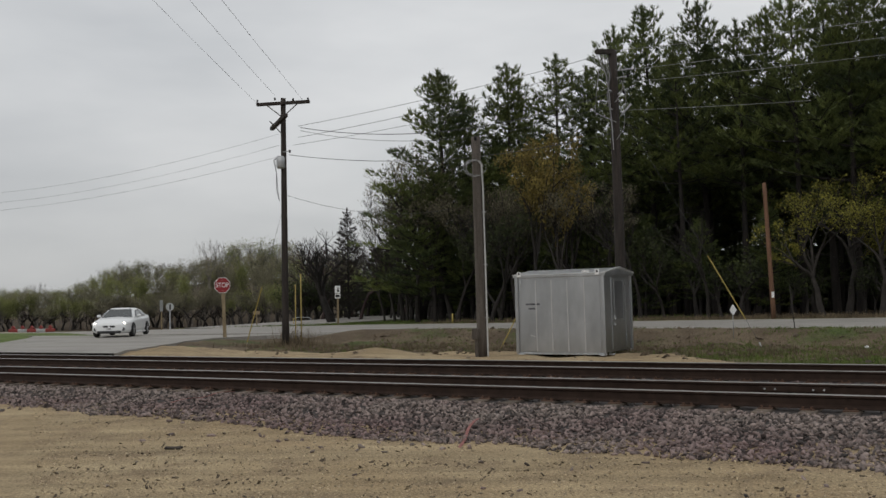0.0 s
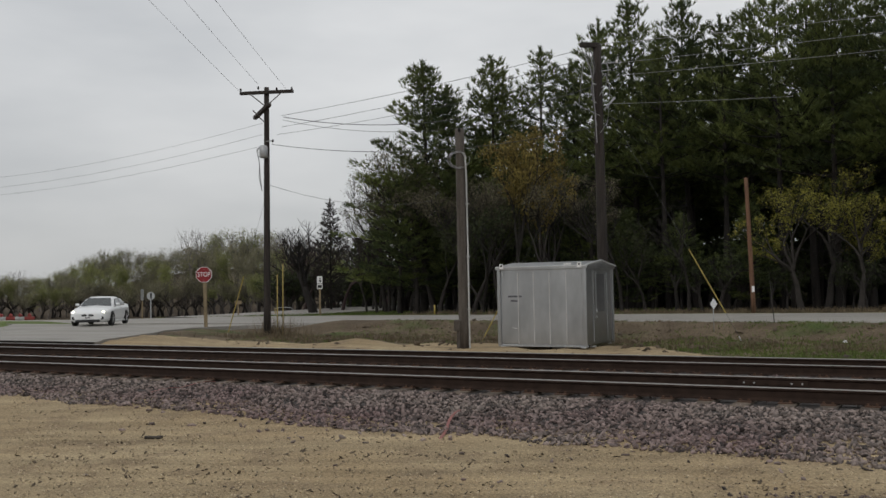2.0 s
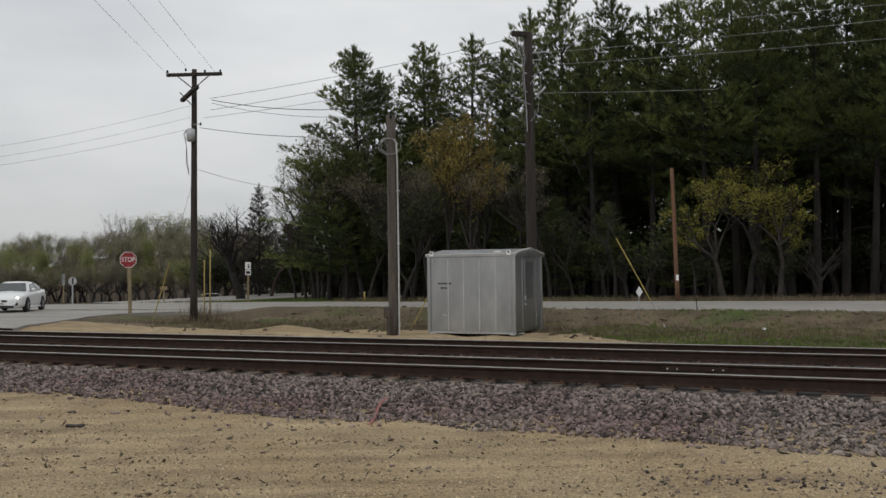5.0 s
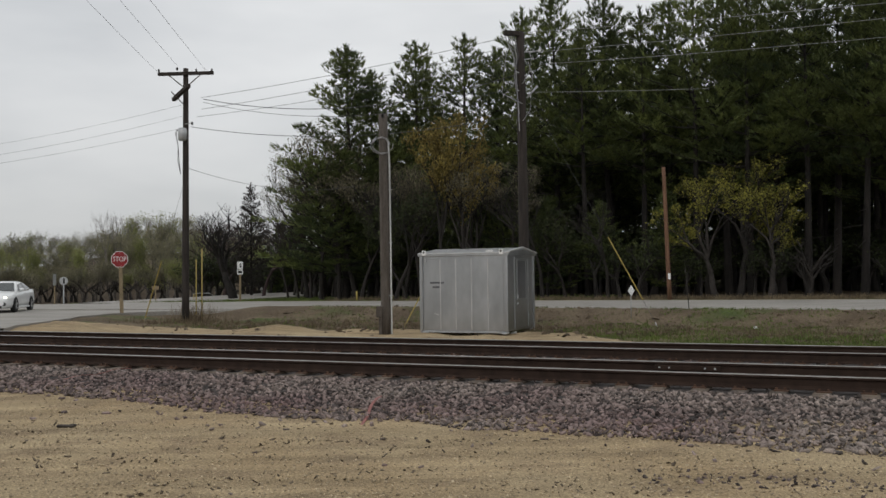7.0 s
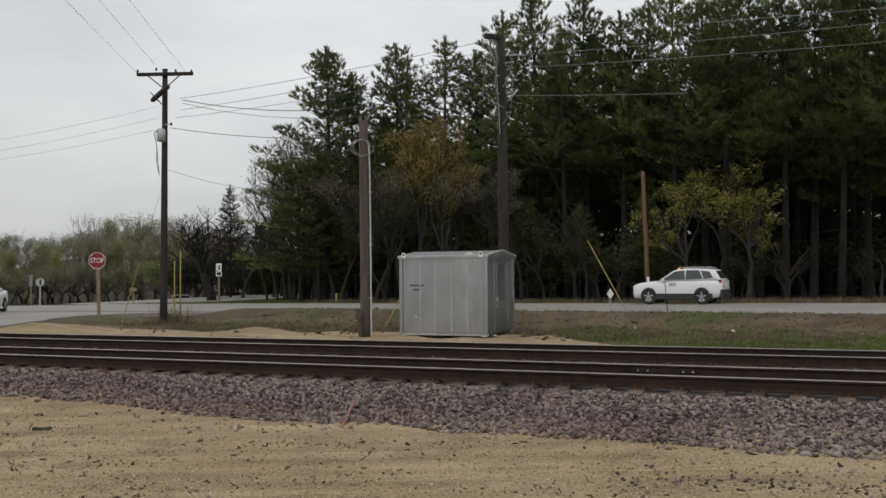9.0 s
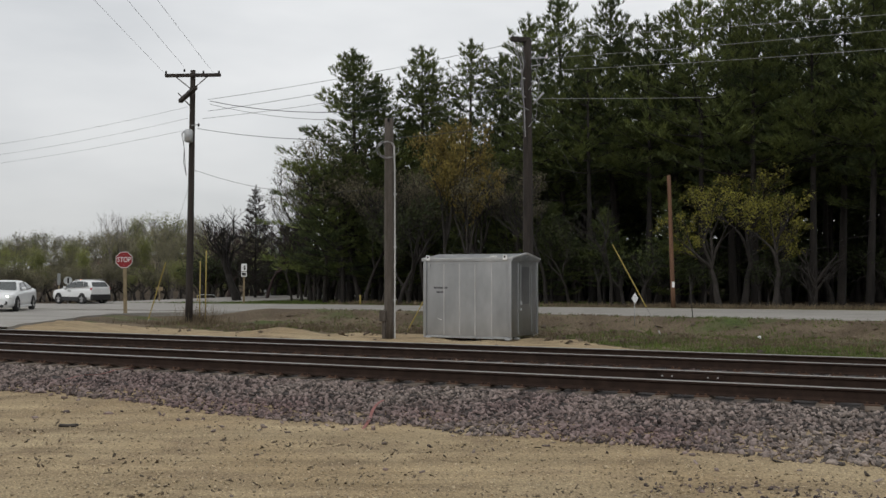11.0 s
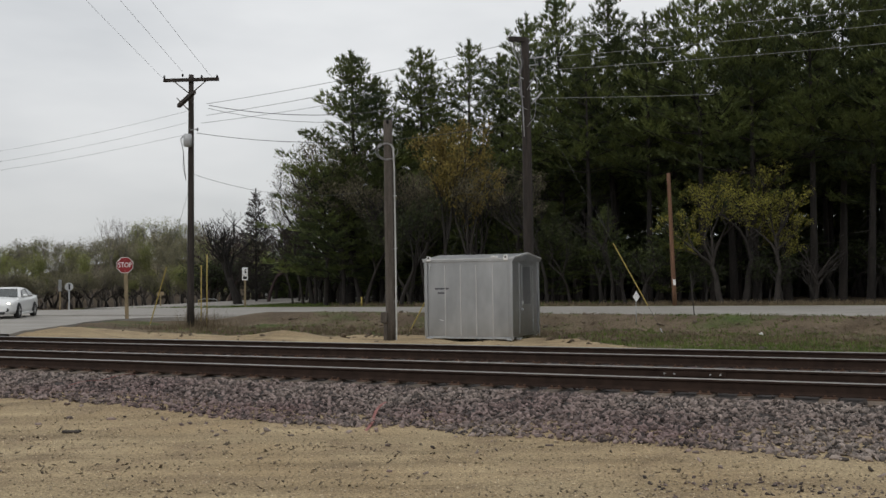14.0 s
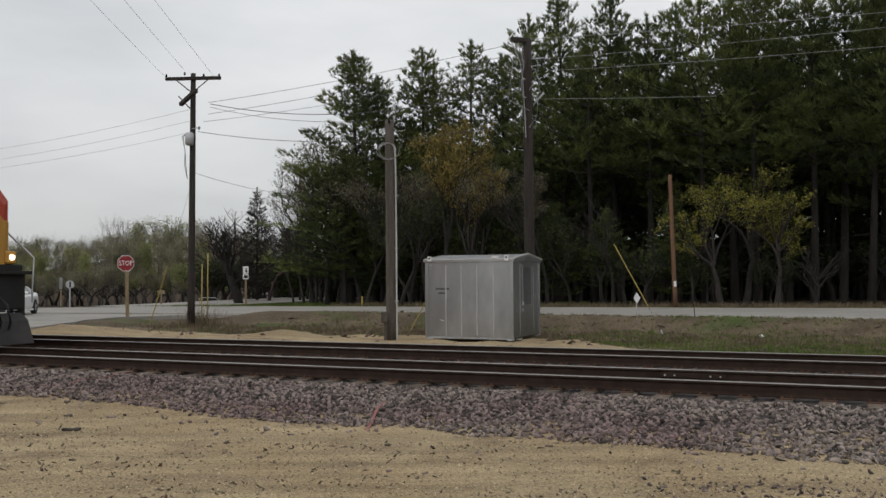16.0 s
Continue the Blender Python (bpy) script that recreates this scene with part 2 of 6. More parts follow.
M_BARRIER = mat("red_barrier_paint", (0.22, 0.03, 0.025), (0.28, 0.045, 0.04), scale=2, rough=0.6)

# ---------------------------------------------------------------- plan: tracks and highway
TA, HA = radians(66), radians(61)
TX, TY = -math.sin(TA), math.cos(TA)      # along the tracks, away from the eye
NX, NY = math.cos(TA), math.sin(TA)       # across the tracks
HX, HY = -math.sin(HA), math.cos(HA)      # along the highway
RAILS = (13.44, 14.95, 17.30, 18.81)      # distance of the four rails across the tracks
RAIL_TOP, RAIL_H = 0.40, 0.186


def on_track(u, v, z=0.0):
    return Vector((u * TX + v * NX, u * TY + v * NY, z))


def track_uv(x, y):
    return x * TX + y * TY, x * NX + y * NY


def on_highway(u, v, z=0.0):
    return Vector((u * HX - v * HX * 0 + v * HY, u * HY + v * (-HX), z))


def highway_uv(x, y):
    return x * HX + y * HY, x * HY - y * HX


def smooth(a, b, x):
    t = min(1.0, max(0.0, (x - a) / (b - a)))
    return t * t * (3 - 2 * t)


def ramp_z(points, x):
    for (a, za), (b, zb) in zip(points, points[1:]):
        if x <= b:
            return za + (zb - za) * smooth(a, b, x)
    return points[-1][1]


BANK = [(23, 0.02), (27.5, -0.02), (29.5, -0.25), (32.0, -0.10), (34.3, 0.42), (35.3, 0.40), (36.2, 0.33)]


def highway_z(hu):
    """The highway falls gently away along its length."""
    return 0.40 - 0.0065 * (min(75.0, max(-30.0, hu)) - 3.0) - 0.01 * min(35.0, max(0.0, hu - 45.0))


def drift(hu):
    """The far lane bears away slowly from its first line."""
    return 0.03 * min(90.0, max(0.0, hu - 10.0))


def ground_z(x, y):
    """Height of the ground sheet."""
    u, v = track_uv(x, y)
    hu, hv = highway_uv(x, y)
    if v < 12.0:
        z = 0.05 * noise.noise((x * 0.25, y * 0.25, 3.0)) * smooth(1.0, 4.0, v) + 0.02 * noise.noise((x, y, 8.0))
        return z + 0.10 * smooth(9.5, 12.0, v)
    if v < 20.5:
        return 0.10 + 0.24 * smooth(19.5, 20.2, v) * smooth(18, 22.5, u)
    k = 18 + 7.0 * smooth(20.5, 28.5, v)
    side = smooth(k, k + 4.5, u)
    right = 0.10 + (ramp_z(BANK, hv) - 0.10) * smooth(20.5, 23.5, v)
    left = max(0.22, 0.405 - 0.025 * (v - 20)) - 0.01
    z = right * (1 - side) + left * side
    if hv > 34:
        z = z + (highway_z(hu) - 0.03 - z) * smooth(35.0, 36.5, hv)
    if hv > 49 + drift(hu):
        z = highway_z(hu) - 0.03 - 0.05 * smooth(49, 52, hv) + 0.06 * noise.noise((x * 0.2, y * 0.2, 1.0)) * smooth(50, 54, hv)
    rough = 0.11 * smooth(24, 28, hv) * (1 - smooth(33, 35, hv)) * (1 - side)
    z += rough * (noise.noise((x * 0.8, y * 0.8, 5.0)) + 0.6 * noise.noise((x * 2.1, y * 2.1, 6.0)))
    # sand heaps at the edge of the pad
    for hx, hy, r, h in ((-5.2, 30.6, 1.6, 0.22), (-11.5, 34.5, 3.0, 0.10), (4.2, 28.6, 1.7, 0.10)):
        d = math.hypot(x - hx, y - hy) / r
        if d < 1.5:
            z += h * math.exp(-2.5 * d * d)
    far = math.hypot(x, y)
    b = x / max(y, 1.0)
    if y > 20:
        z -= 0.5 * smooth(75, 115, far) * smooth(36, 60, hu)
        z += 7.5 * smooth(132, 190, far) * (0.30 + 0.70 * smooth(-0.56, -0.30, b)) * smooth(-1.3, -0.7, b)
    z -= 0.13 * smooth(29, 31, hv) * (1 - smooth(36, 37, hv)) * smooth(25, 28, u) * (1 - smooth(46, 50, u))
    pad = smooth(21, 22.5, v) * (1 - smooth(27, 30, hv))
    z += pad * 0.07 * (noise.noise((x * 0.9, y * 0.9, 31.0)) + 0.7 * noise.noise((x * 2.6, y * 2.6, 32.0)))
    return z


def sandy(x, y):
    """1 on sand and gravel, 0 on grass."""
    u, v = track_uv(x, y)
    hu, hv = highway_uv(x, y)
    if v < 12.5:
        return 1.0
    if v < 21.0:
        return 1.0
    n = 0.9 * noise.noise((x * 0.5, y * 0.5, 11.0)) + 0.4 * noise.noise((x * 1.7, y * 1.7, 12.0))
    e2 = ramp_z([(3, 20.8), (5.0, 23.4), (8.6, 26.6), (13, 26.6), (17, 24.3), (24, 24.6), (30, 24.0)], u)
    d = (e2 + 1.2 * n) - hv if u > 4.5 else (21.3 + 0.4 * n) - v
    return smooth(-0.5, 0.5, d)


# ---------------------------------------------------------------- mesh helpers


def mesh_from(verts, faces, materials, smooth_faces=False, name="mesh"):
    me = bpy.data.meshes.new(name)
    me.from_pydata([tuple(v) for v in verts], [], [tuple(f) for f in faces])
    for m in materials if isinstance(materials, (list, tuple)) else [materials]:
        me.materials.append(m)
    if smooth_faces:
        me.polygons.foreach_set("use_smooth", [True] * len(me.polygons))
    me.update()
    return me


def np_mesh(verts, faces, material, name="mesh"):
    """A mesh of triangles from arrays."""
    me = bpy.data.meshes.new(name)
    verts = np.asarray(verts, dtype=np.float32)
    faces = np.asarray(faces, dtype=np.int32)
    me.vertices.add(len(verts))
    me.vertices.foreach_set("co", verts.ravel())
    me.loops.add(faces.size)
    me.loops.foreach_set("vertex_index", faces.ravel())
    me.polygons.add(len(faces))
    me.polygons.foreach_set("loop_start", np.arange(len(faces), dtype=np.int32) * faces.shape[1])
    me.polygons.foreach_set("loop_total", np.full(len(faces), faces.shape[1], dtype=np.int32))
    me.materials.append(material)
    me.update(calc_edges=True)
    return me


def part(name, bm, material, parent=None, label=""):
    """Links a bmesh, or a finished mesh, as one object under a thing."""
    if isinstance(bm, bpy.types.Mesh):
        me = bm
    else:
        me = bpy.data.meshes.new(name)
        bm.normal_update()
        bm.to_mesh(me)
        bm.free()
        for m in material if isinstance(material, (list, tuple)) else [material]:
            me.materials.append(m)
    ob = new(name, me)
    if parent:
        ob.parent = parent
    if label:
        ob["label"] = label
    return ob


def thing(name, at, label, category, group="", kind=""):
    ob = new(name)
    ob.empty_display_size = 0.2
    ob.matrix_basis = at if isinstance(at, Matrix) else Matrix.Translation(at)
    return tagged(ob, label, category, group, kind)


def box(bm, size, at=(0, 0, 0), turn=None, bevel=0.0, mat_index=0):
    """A bevelled block of the given size, centred at the place."""
    m = Matrix.Translation(at)
    if turn is not None:
        m = m @ Euler([radians(a) for a in turn]).to_matrix().to_4x4()
    before = set(bm.faces)
    geo = bmesh.ops.create_cube(bm, size=1.0, matrix=m @ Matrix.Diagonal((*size, 1)))
    if bevel:
        edges = list({e for v in geo["verts"] for e in v.link_edges})
        bmesh.ops.bevel(bm, geom=edges, offset=bevel, segments=1, affect="EDGES", clamp_overlap=True)
    for f in bm.faces:
        if f not in before:
            f.material_index = mat_index
    return bm


def rod(bm, a, b, r1, r2=None, sides=8, mat_index=0, caps=True):
    """A round rod from a to b."""
    a, b = Vector(a), Vector(b)
    r2 = r1 if r2 is None else r2
    q = (b - a).to_track_quat("Z", "Y").to_matrix()
    ra, rb = [], []
    for i in range(sides):
        d = q @ Vector((math.cos(2 * math.pi * i / sides), math.sin(2 * math.pi * i / sides), 0))
        ra.append(bm.verts.new(a + d * r1))
        rb.append(bm.verts.new(b + d * r2))
    faces = [bm.faces.new((ra[i], ra[(i + 1) % sides], rb[(i + 1) % sides], rb[i])) for i in range(sides)]
    for f in faces:
        f.smooth = True
    if caps:
        faces.append(bm.faces.new(list(reversed(ra))))
        faces.append(bm.faces.new(rb))
    for f in faces:
        f.material_index = mat_index
    return bm


def tube(bm, points, r, sides=5, mat_index=0):
    """A bent tube through the points."""
    rings = []
    pts = [Vector(p) for p in points]
    for i, p in enumerate(pts):
        d = pts[min(i + 1, len(pts) - 1)] - pts[max(i - 1, 0)]
        q = d.to_track_quat("Z", "Y").to_matrix()
        rings.append([bm.verts.new(p + q @ Vector((math.cos(2 * math.pi * k / sides) * r, math.sin(2 * math.pi * k / sides) * r, 0))) for k in range(sides)])
    for ra, rb in zip(rings, rings[1:]):
        for i in range(sides):
            f = bm.faces.new((ra[i], ra[(i + 1) % sides], rb[(i + 1) % sides], rb[i]))
            f.smooth = True
            f.material_index = mat_index
    return bm


def loft(bm, rings, close=True, caps=True, smooth_faces=True, mat_index=0):
    """Joins rings of points into a skin."""
    vs = [[bm.verts.new(p) for p in ring] for ring in rings]
    n = len(vs[0])
    for ra, rb in zip(vs, vs[1:]):
        for i in range(n if close else n - 1):
            f = bm.faces.new((ra[i], ra[(i + 1) % n], rb[(i + 1) % n], rb[i]))
            f.smooth = smooth_faces
            f.material_index = mat_index
    if caps and close:
        bm.faces.new(list(reversed(vs[0]))).material_index = mat_index
        bm.faces.new(vs[-1]).material_index = mat_index
    return bm


def sag(a, b, drop, n=14):
    a, b = Vector(a), Vector(b)
    return [a.lerp(b, i / n) - Vector((0, 0, 4 * drop * (i / n) * (1 - i / n))) for i in range(n + 1)]


# ---------------------------------------------------------------- ground


def ground_material():
    """Sand and crushed stone where the mask says so, else soil, old grass and new grass."""
    m = bpy.data.materials.new("ground")
    m.use_nodes = True
    n, l = m.node_tree.nodes, m.node_tree.links
    b = n["Principled BSDF"]
    b.inputs["Roughness"].default_value = 0.95
    b.inputs["Specular IOR Level"].default_value = 0.2
    pos = n.new("ShaderNodeNewGeometry").outputs["Position"]

    def nz(scale, detail=4, rough=0.55):
        t = n.new("ShaderNodeTexNoise")
        t.inputs["Scale"].default_value = scale
        t.inputs["Detail"].default_value = detail
        t.inputs["Roughness"].default_value = rough
        l.new(pos, t.inputs["Vector"])
        return t.outputs["Fac"]

    def rng(sock, a, c, lo=0.0, hi=1.0):
        r = n.new("ShaderNodeMapRange")
        r.inputs["From Min"].default_value, r.inputs["From Max"].default_value = a, c
        r.inputs["To Min"].default_value, r.inputs["To Max"].default_value = lo, hi
        l.new(sock, r.inputs["Value"])
        return r.outputs["Result"]

    def mixc(fac, a, c):
        x = n.new("ShaderNodeMix")
        x.data_type = "RGBA"
        for k, s in (("A", a), ("B", c)):
            if isinstance(s, tuple):
                x.inputs[k].default_value = (*s, 1)
            else:
                l.new(s, x.inputs[k])
        l.new(fac, x.inputs["Factor"])
        return x.outputs["Result"]

    def times(col, fac):
        x = n.new("ShaderNodeVectorMath")
        x.operation = "SCALE"
        l.new(col, x.inputs[0])
        l.new(fac, x.inputs["Scale"])
        return x.outputs["Vector"]

    vor = n.new("ShaderNodeTexVoronoi")
    vor.inputs["Scale"].default_value = 45
    l.new(pos, vor.inputs["Vector"])
    sand = mixc(rng(nz(0.35), 0.38, 0.62), (0.395, 0.294, 0.170), (0.485, 0.380, 0.232))
    sand = mixc(rng(nz(1.3, 6), 0.50, 0.66), sand, (0.335, 0.252, 0.155))
    sand = times(sand, rng(nz(30, 4, 0.75), 0.3, 0.7, 0.62, 1.35))
    sand = times(sand, rng(vor.outputs["Distance"], 0.0, 0.6, 1.25, 0.70))
    streak_map = n.new("ShaderNodeMapping")
    streak_map.inputs["Rotation"].default_value = (0, 0, -TA - radians(97))
    streak_map.inputs["Scale"].default_value = (0.22, 2.6, 1.0)
    l.new(pos, streak_map.inputs["Vector"])
    streak = n.new("ShaderNodeTexNoise")
    streak.inputs["Scale"].default_value = 1.0
    streak.inputs["Detail"].default_value = 5
    l.new(streak_map.outputs["Vector"], streak.inputs["Vector"])
    sand = times(sand, rng(streak.outputs["Fac"], 0.32, 0.68, 0.80, 1.20))
    soil = mixc(rng(nz(0.5), 0.4, 0.6), (0.10, 0.075, 0.05), (0.155, 0.12, 0.08))
    grass = mixc(rng(nz(2.2), 0.35, 0.65), (0.055, 0.078, 0.022), (0.09, 0.115, 0.038))
    low = mixc(rng(nz(0.28, 5), 0.50, 0.62), soil, grass)
    low = times(low, rng(nz(14, 4), 0.3, 0.7, 0.65, 1.3))
    litter = mixc(rng(nz(1.1, 5), 0.4, 0.62), (0.055, 0.040, 0.026), (0.095, 0.07, 0.045))
    mask = n.new("ShaderNodeAttribute")
    mask.attribute_name = "cover"
    sep = n.new("ShaderNodeSeparateXYZ")
    l.new(mask.outputs["Vector"], sep.inputs["Vector"])
    add = n.new("ShaderNodeMath")
    add.operation = "ADD"
    l.new(sep.outputs["X"], add.inputs[0])
    l.new(rng(nz(3.0, 5), 0.3, 0.7, -0.3, 0.3), add.inputs[1])
    col = mixc(rng(add.outputs["Value"], 0.4, 0.6), low, sand)
    add2 = n.new("ShaderNodeMath")
    add2.operation = "ADD"
    l.new(sep.outputs["Y"], add2.inputs[0])
    l.new(rng(nz(1.5, 5), 0.3, 0.7, -0.3, 0.3), add2.inputs[1])
    col = mixc(rng(add2.outputs["Value"], 0.4, 0.6), col, litter)
    lawn = mixc(rng(nz(1.5), 0.35, 0.65), (0.085, 0.12, 0.03), (0.13, 0.165, 0.05))
    col = mixc(rng(sep.outputs["Z"], 0.4, 0.6), col, lawn)
    l.new(col, b.inputs["Base Color"])
    bp = n.new("ShaderNodeBump")
    bp.inputs["Strength"].default_value = 0.6
    bp.inputs["Distance"].default_value = 0.03
    l.new(nz(30, 5, 0.7), bp.inputs["Height"])
    l.new(bp.outputs["Normal"], b.inputs["Normal"])
    return m


def grow(start, end, first, ratio):
    out, s = [start], first
    while out[-1] < end:
        out.append(out[-1] + s)
        s *= ratio
    return out


def build_ground():
    vs = [-600, -300, -150, -80, -40, -20, -10, -5, -2] + list(np.arange(0, 21, 0.5)) + list(np.arange(21, 38, 0.3)) + grow(38, 900, 0.8, 1.10)
    us = sorted([-x for x in grow(22, 900, 1.2, 1.16)]) + list(np.arange(-21.5, 45, 0.4)) + grow(45, 1100, 0.6, 1.07)
    verts, cover = [], []
    for v in vs:
        for u in us:
            p = on_track(u, v)
            verts.append((p.x, p.y, ground_z(p.x, p.y)))
            hu, hv = highway_uv(p.x, p.y)
            b, far = p.x / max(p.y, 1.0), p.length
            woods = smooth(49.8, 51.5, hv) * max(smooth(-0.165, -0.135, b), smooth(100, 108, far))
            lawn = smooth(48, 49, hv) * (1 - woods)
            if hv < 36 and v > 21 and u > 30:
                lawn = smooth(-0.5, 0.5, v - 21.5)
            cover.append((sandy(p.x, p.y), woods, lawn))
    k = len(us)
    faces = [(j * k + i, j * k + i + 1, (j + 1) * k + i + 1, (j + 1) * k + i) for j in range(len(vs) - 1) for i in range(k - 1)]
    faces = [tuple(reversed(f)) for f in faces]
    me = mesh_from(verts, faces, ground_material(), True, "ground")
    at = me.attributes.new("cover", "FLOAT_VECTOR", "POINT")
    at.data.foreach_set("vector", np.array(cover, dtype=np.float32).ravel())
    ob = new("ground", me)
    tagged(ob, "tan crushed-stone lot with sand pad, roadside grass and woodland floor", "ground", kind="structure")


build_ground()


def strip(name, edge_a, edge_b, z_up, material, label, category, steps=1, depth=0.25):
    """A slab of paving between two edges of equal count, laid over the ground."""
    verts, faces = [], []
    for (ax, ay, az), (bx, by, bz) in zip(edge_a, edge_b):
        for s in range(steps + 1):
            t = s / steps
            verts.append((ax + (bx - ax) * t, ay + (by - ay) * t, az + (bz - az) * t + z_up))
    k = steps + 1
    n = len(edge_a)
    for j in range(n - 1):
        for i in range(k - 1):
            faces.append((j * k + i, j * k + i + 1, (j + 1) * k + i + 1, (j + 1) * k + i))
    m = len(verts)
    for j in range(n):
        for s in (0, k - 1):
            x, y, z = verts[j * k + s]
            verts.append((x, y, z - depth))
    for j in range(n - 1):
        for s, e in ((0, 0), (1, k - 1)):
            q = (j * k + e, (j + 1) * k + e, m + (j + 1) * 2 + s, m + j * 2 + s)
            faces.append(q)
    ob = new(name, mesh_from(verts, faces, material, False, name))
    bm = bmesh.new()
    bm.from_mesh(ob.data)
    bmesh.ops.recalc_face_normals(bm, faces=bm.faces)
    bm.to_mesh(ob.data)
    bm.free()
    return tagged(ob, label, category, kind="structure")


def build_roads():
    us = list(np.arange(-400, 700, 10.0))
    a = [on_highway(u, 35.2, highway_z(u) - 0.04) for u in us]
    b = [on_highway(u, 46.9 + drift(u), highway_z(u) - 0.04) for u in us]
    strip("highway", a, b, 0.05, M_ASPHALT, "worn pale grey asphalt highway beside the pine woods", "road", steps=2)
    a = [on_highway(u, 46.9 + drift(u), highway_z(u) - 0.04) for u in us]
    b = [on_highway(u, 48.3 + drift(u), highway_z(u) - 0.05) for u in us]
    strip("shoulder", a, b, 0.035, M_SHOULDER, "narrow gravel shoulder along the highway", "shoulder")
    # side road over the level crossing: right and left edge, from the tracks to the highway
    right = [(22.4, 11.0), (22.4, 19.6), (24.0, 22.0), (27.0, 26.0), (29.0, 29.0), (29.8, 31.5), (29.3, 34.6), (26.0, 37.4), (19.0, 37.4)]
    left = [(32.0, 11.0), (32.0, 19.6), (34.0, 22.0), (37.5, 26.0), (40.2, 29.0), (42.4, 31.5), (46.5, 35.2), (56.0, 39.6), (68.0, 42.0)]

    def side_z(u, v):
        hu, hv = highway_uv(*on_track(u, v).xy)
        z = max(0.22, 0.405 - 0.025 * (v - 20)) + 0.045
        return z + (highway_z(hu) + 0.004 - z) * smooth(30, 35.0, hv)

    def z_at(u, v):
        return 0.405 if 12.3 < v < 20.2 else ground_z(*on_track(u, v).xy) + 0.045 if v < 12 else side_z(u, v)

    fine_r, fine_l = [], []
    for (r0, r1), (l0, l1) in zip(zip(right, right[1:]), zip(left, left[1:])):
        for s in range(5):
            t = s / 5
            fine_r.append((r0[0] + (r1[0] - r0[0]) * t, r0[1] + (r1[1] - r0[1]) * t))
            fine_l.append((l0[0] + (l1[0] - l0[0]) * t, l0[1] + (l1[1] - l0[1]) * t))
    fine_r.append(right[-1])
    fine_l.append(left[-1])
    # beyond the far rail
    er = [on_track(u, v, z_at(u, v)) for u, v in fine_r if v > 19.3]
    el = [on_track(u, v, z_at(u, v)) for (u, v), (ur, vr) in zip(fine_l, fine_r) if vr > 19.3]
    strip("side_road", er, el, 0.0, M_ASPHALT, "asphalt side road leading from the highway to the crossing", "road", steps=3)
    # before the near rail
    er = [on_track(22.4, v, 0.405 - 0.33 * smooth(0, 3.5, 13.0 - v)) for v in np.arange(6, 13.05, 0.5)]
    el = [on_track(32.0, v, 0.405 - 0.33 * smooth(0, 3.5, 13.0 - v)) for v in np.arange(6, 13.05, 0.5)]
    strip("crossing_approach", er, el, 0.0, M_ASPHALT, "asphalt approach on the lot side of the crossing", "road")
    # road that goes on beyond the highway
    pts = [(52.5, 48.3), (51.5, 53), (51.0, 60), (50.0, 72), (48.0, 86)]
    er = [on_highway(u - 4, v, highway_z(u) - 0.03 + 0.012 * (v - 49)) for u, v in pts]
    el = [on_highway(u + 5, v, highway_z(u) - 0.03 + 0.012 * (v - 49)) for u, v in pts]
    strip("far_side_road", er, el, 0.04, M_ASPHALT, "pale asphalt street leaving the highway on its far side", "road")


build_roads()

# ---------------------------------------------------------------- tracks


def rail_profile():
    h = RAIL_H
    half = [(0.0, 0.0), (0.076, 0.0), (0.076, 0.012), (0.030, 0.028), (0.010, 0.045), (0.009, h - 0.055), (0.016, h - 0.045), (0.037, h - 0.037), (0.0375, h - 0.010), (0.030, h - 0.001), (0.0, h)]
    return half + [(-x, z) for x, z in reversed(half[1:-1])]


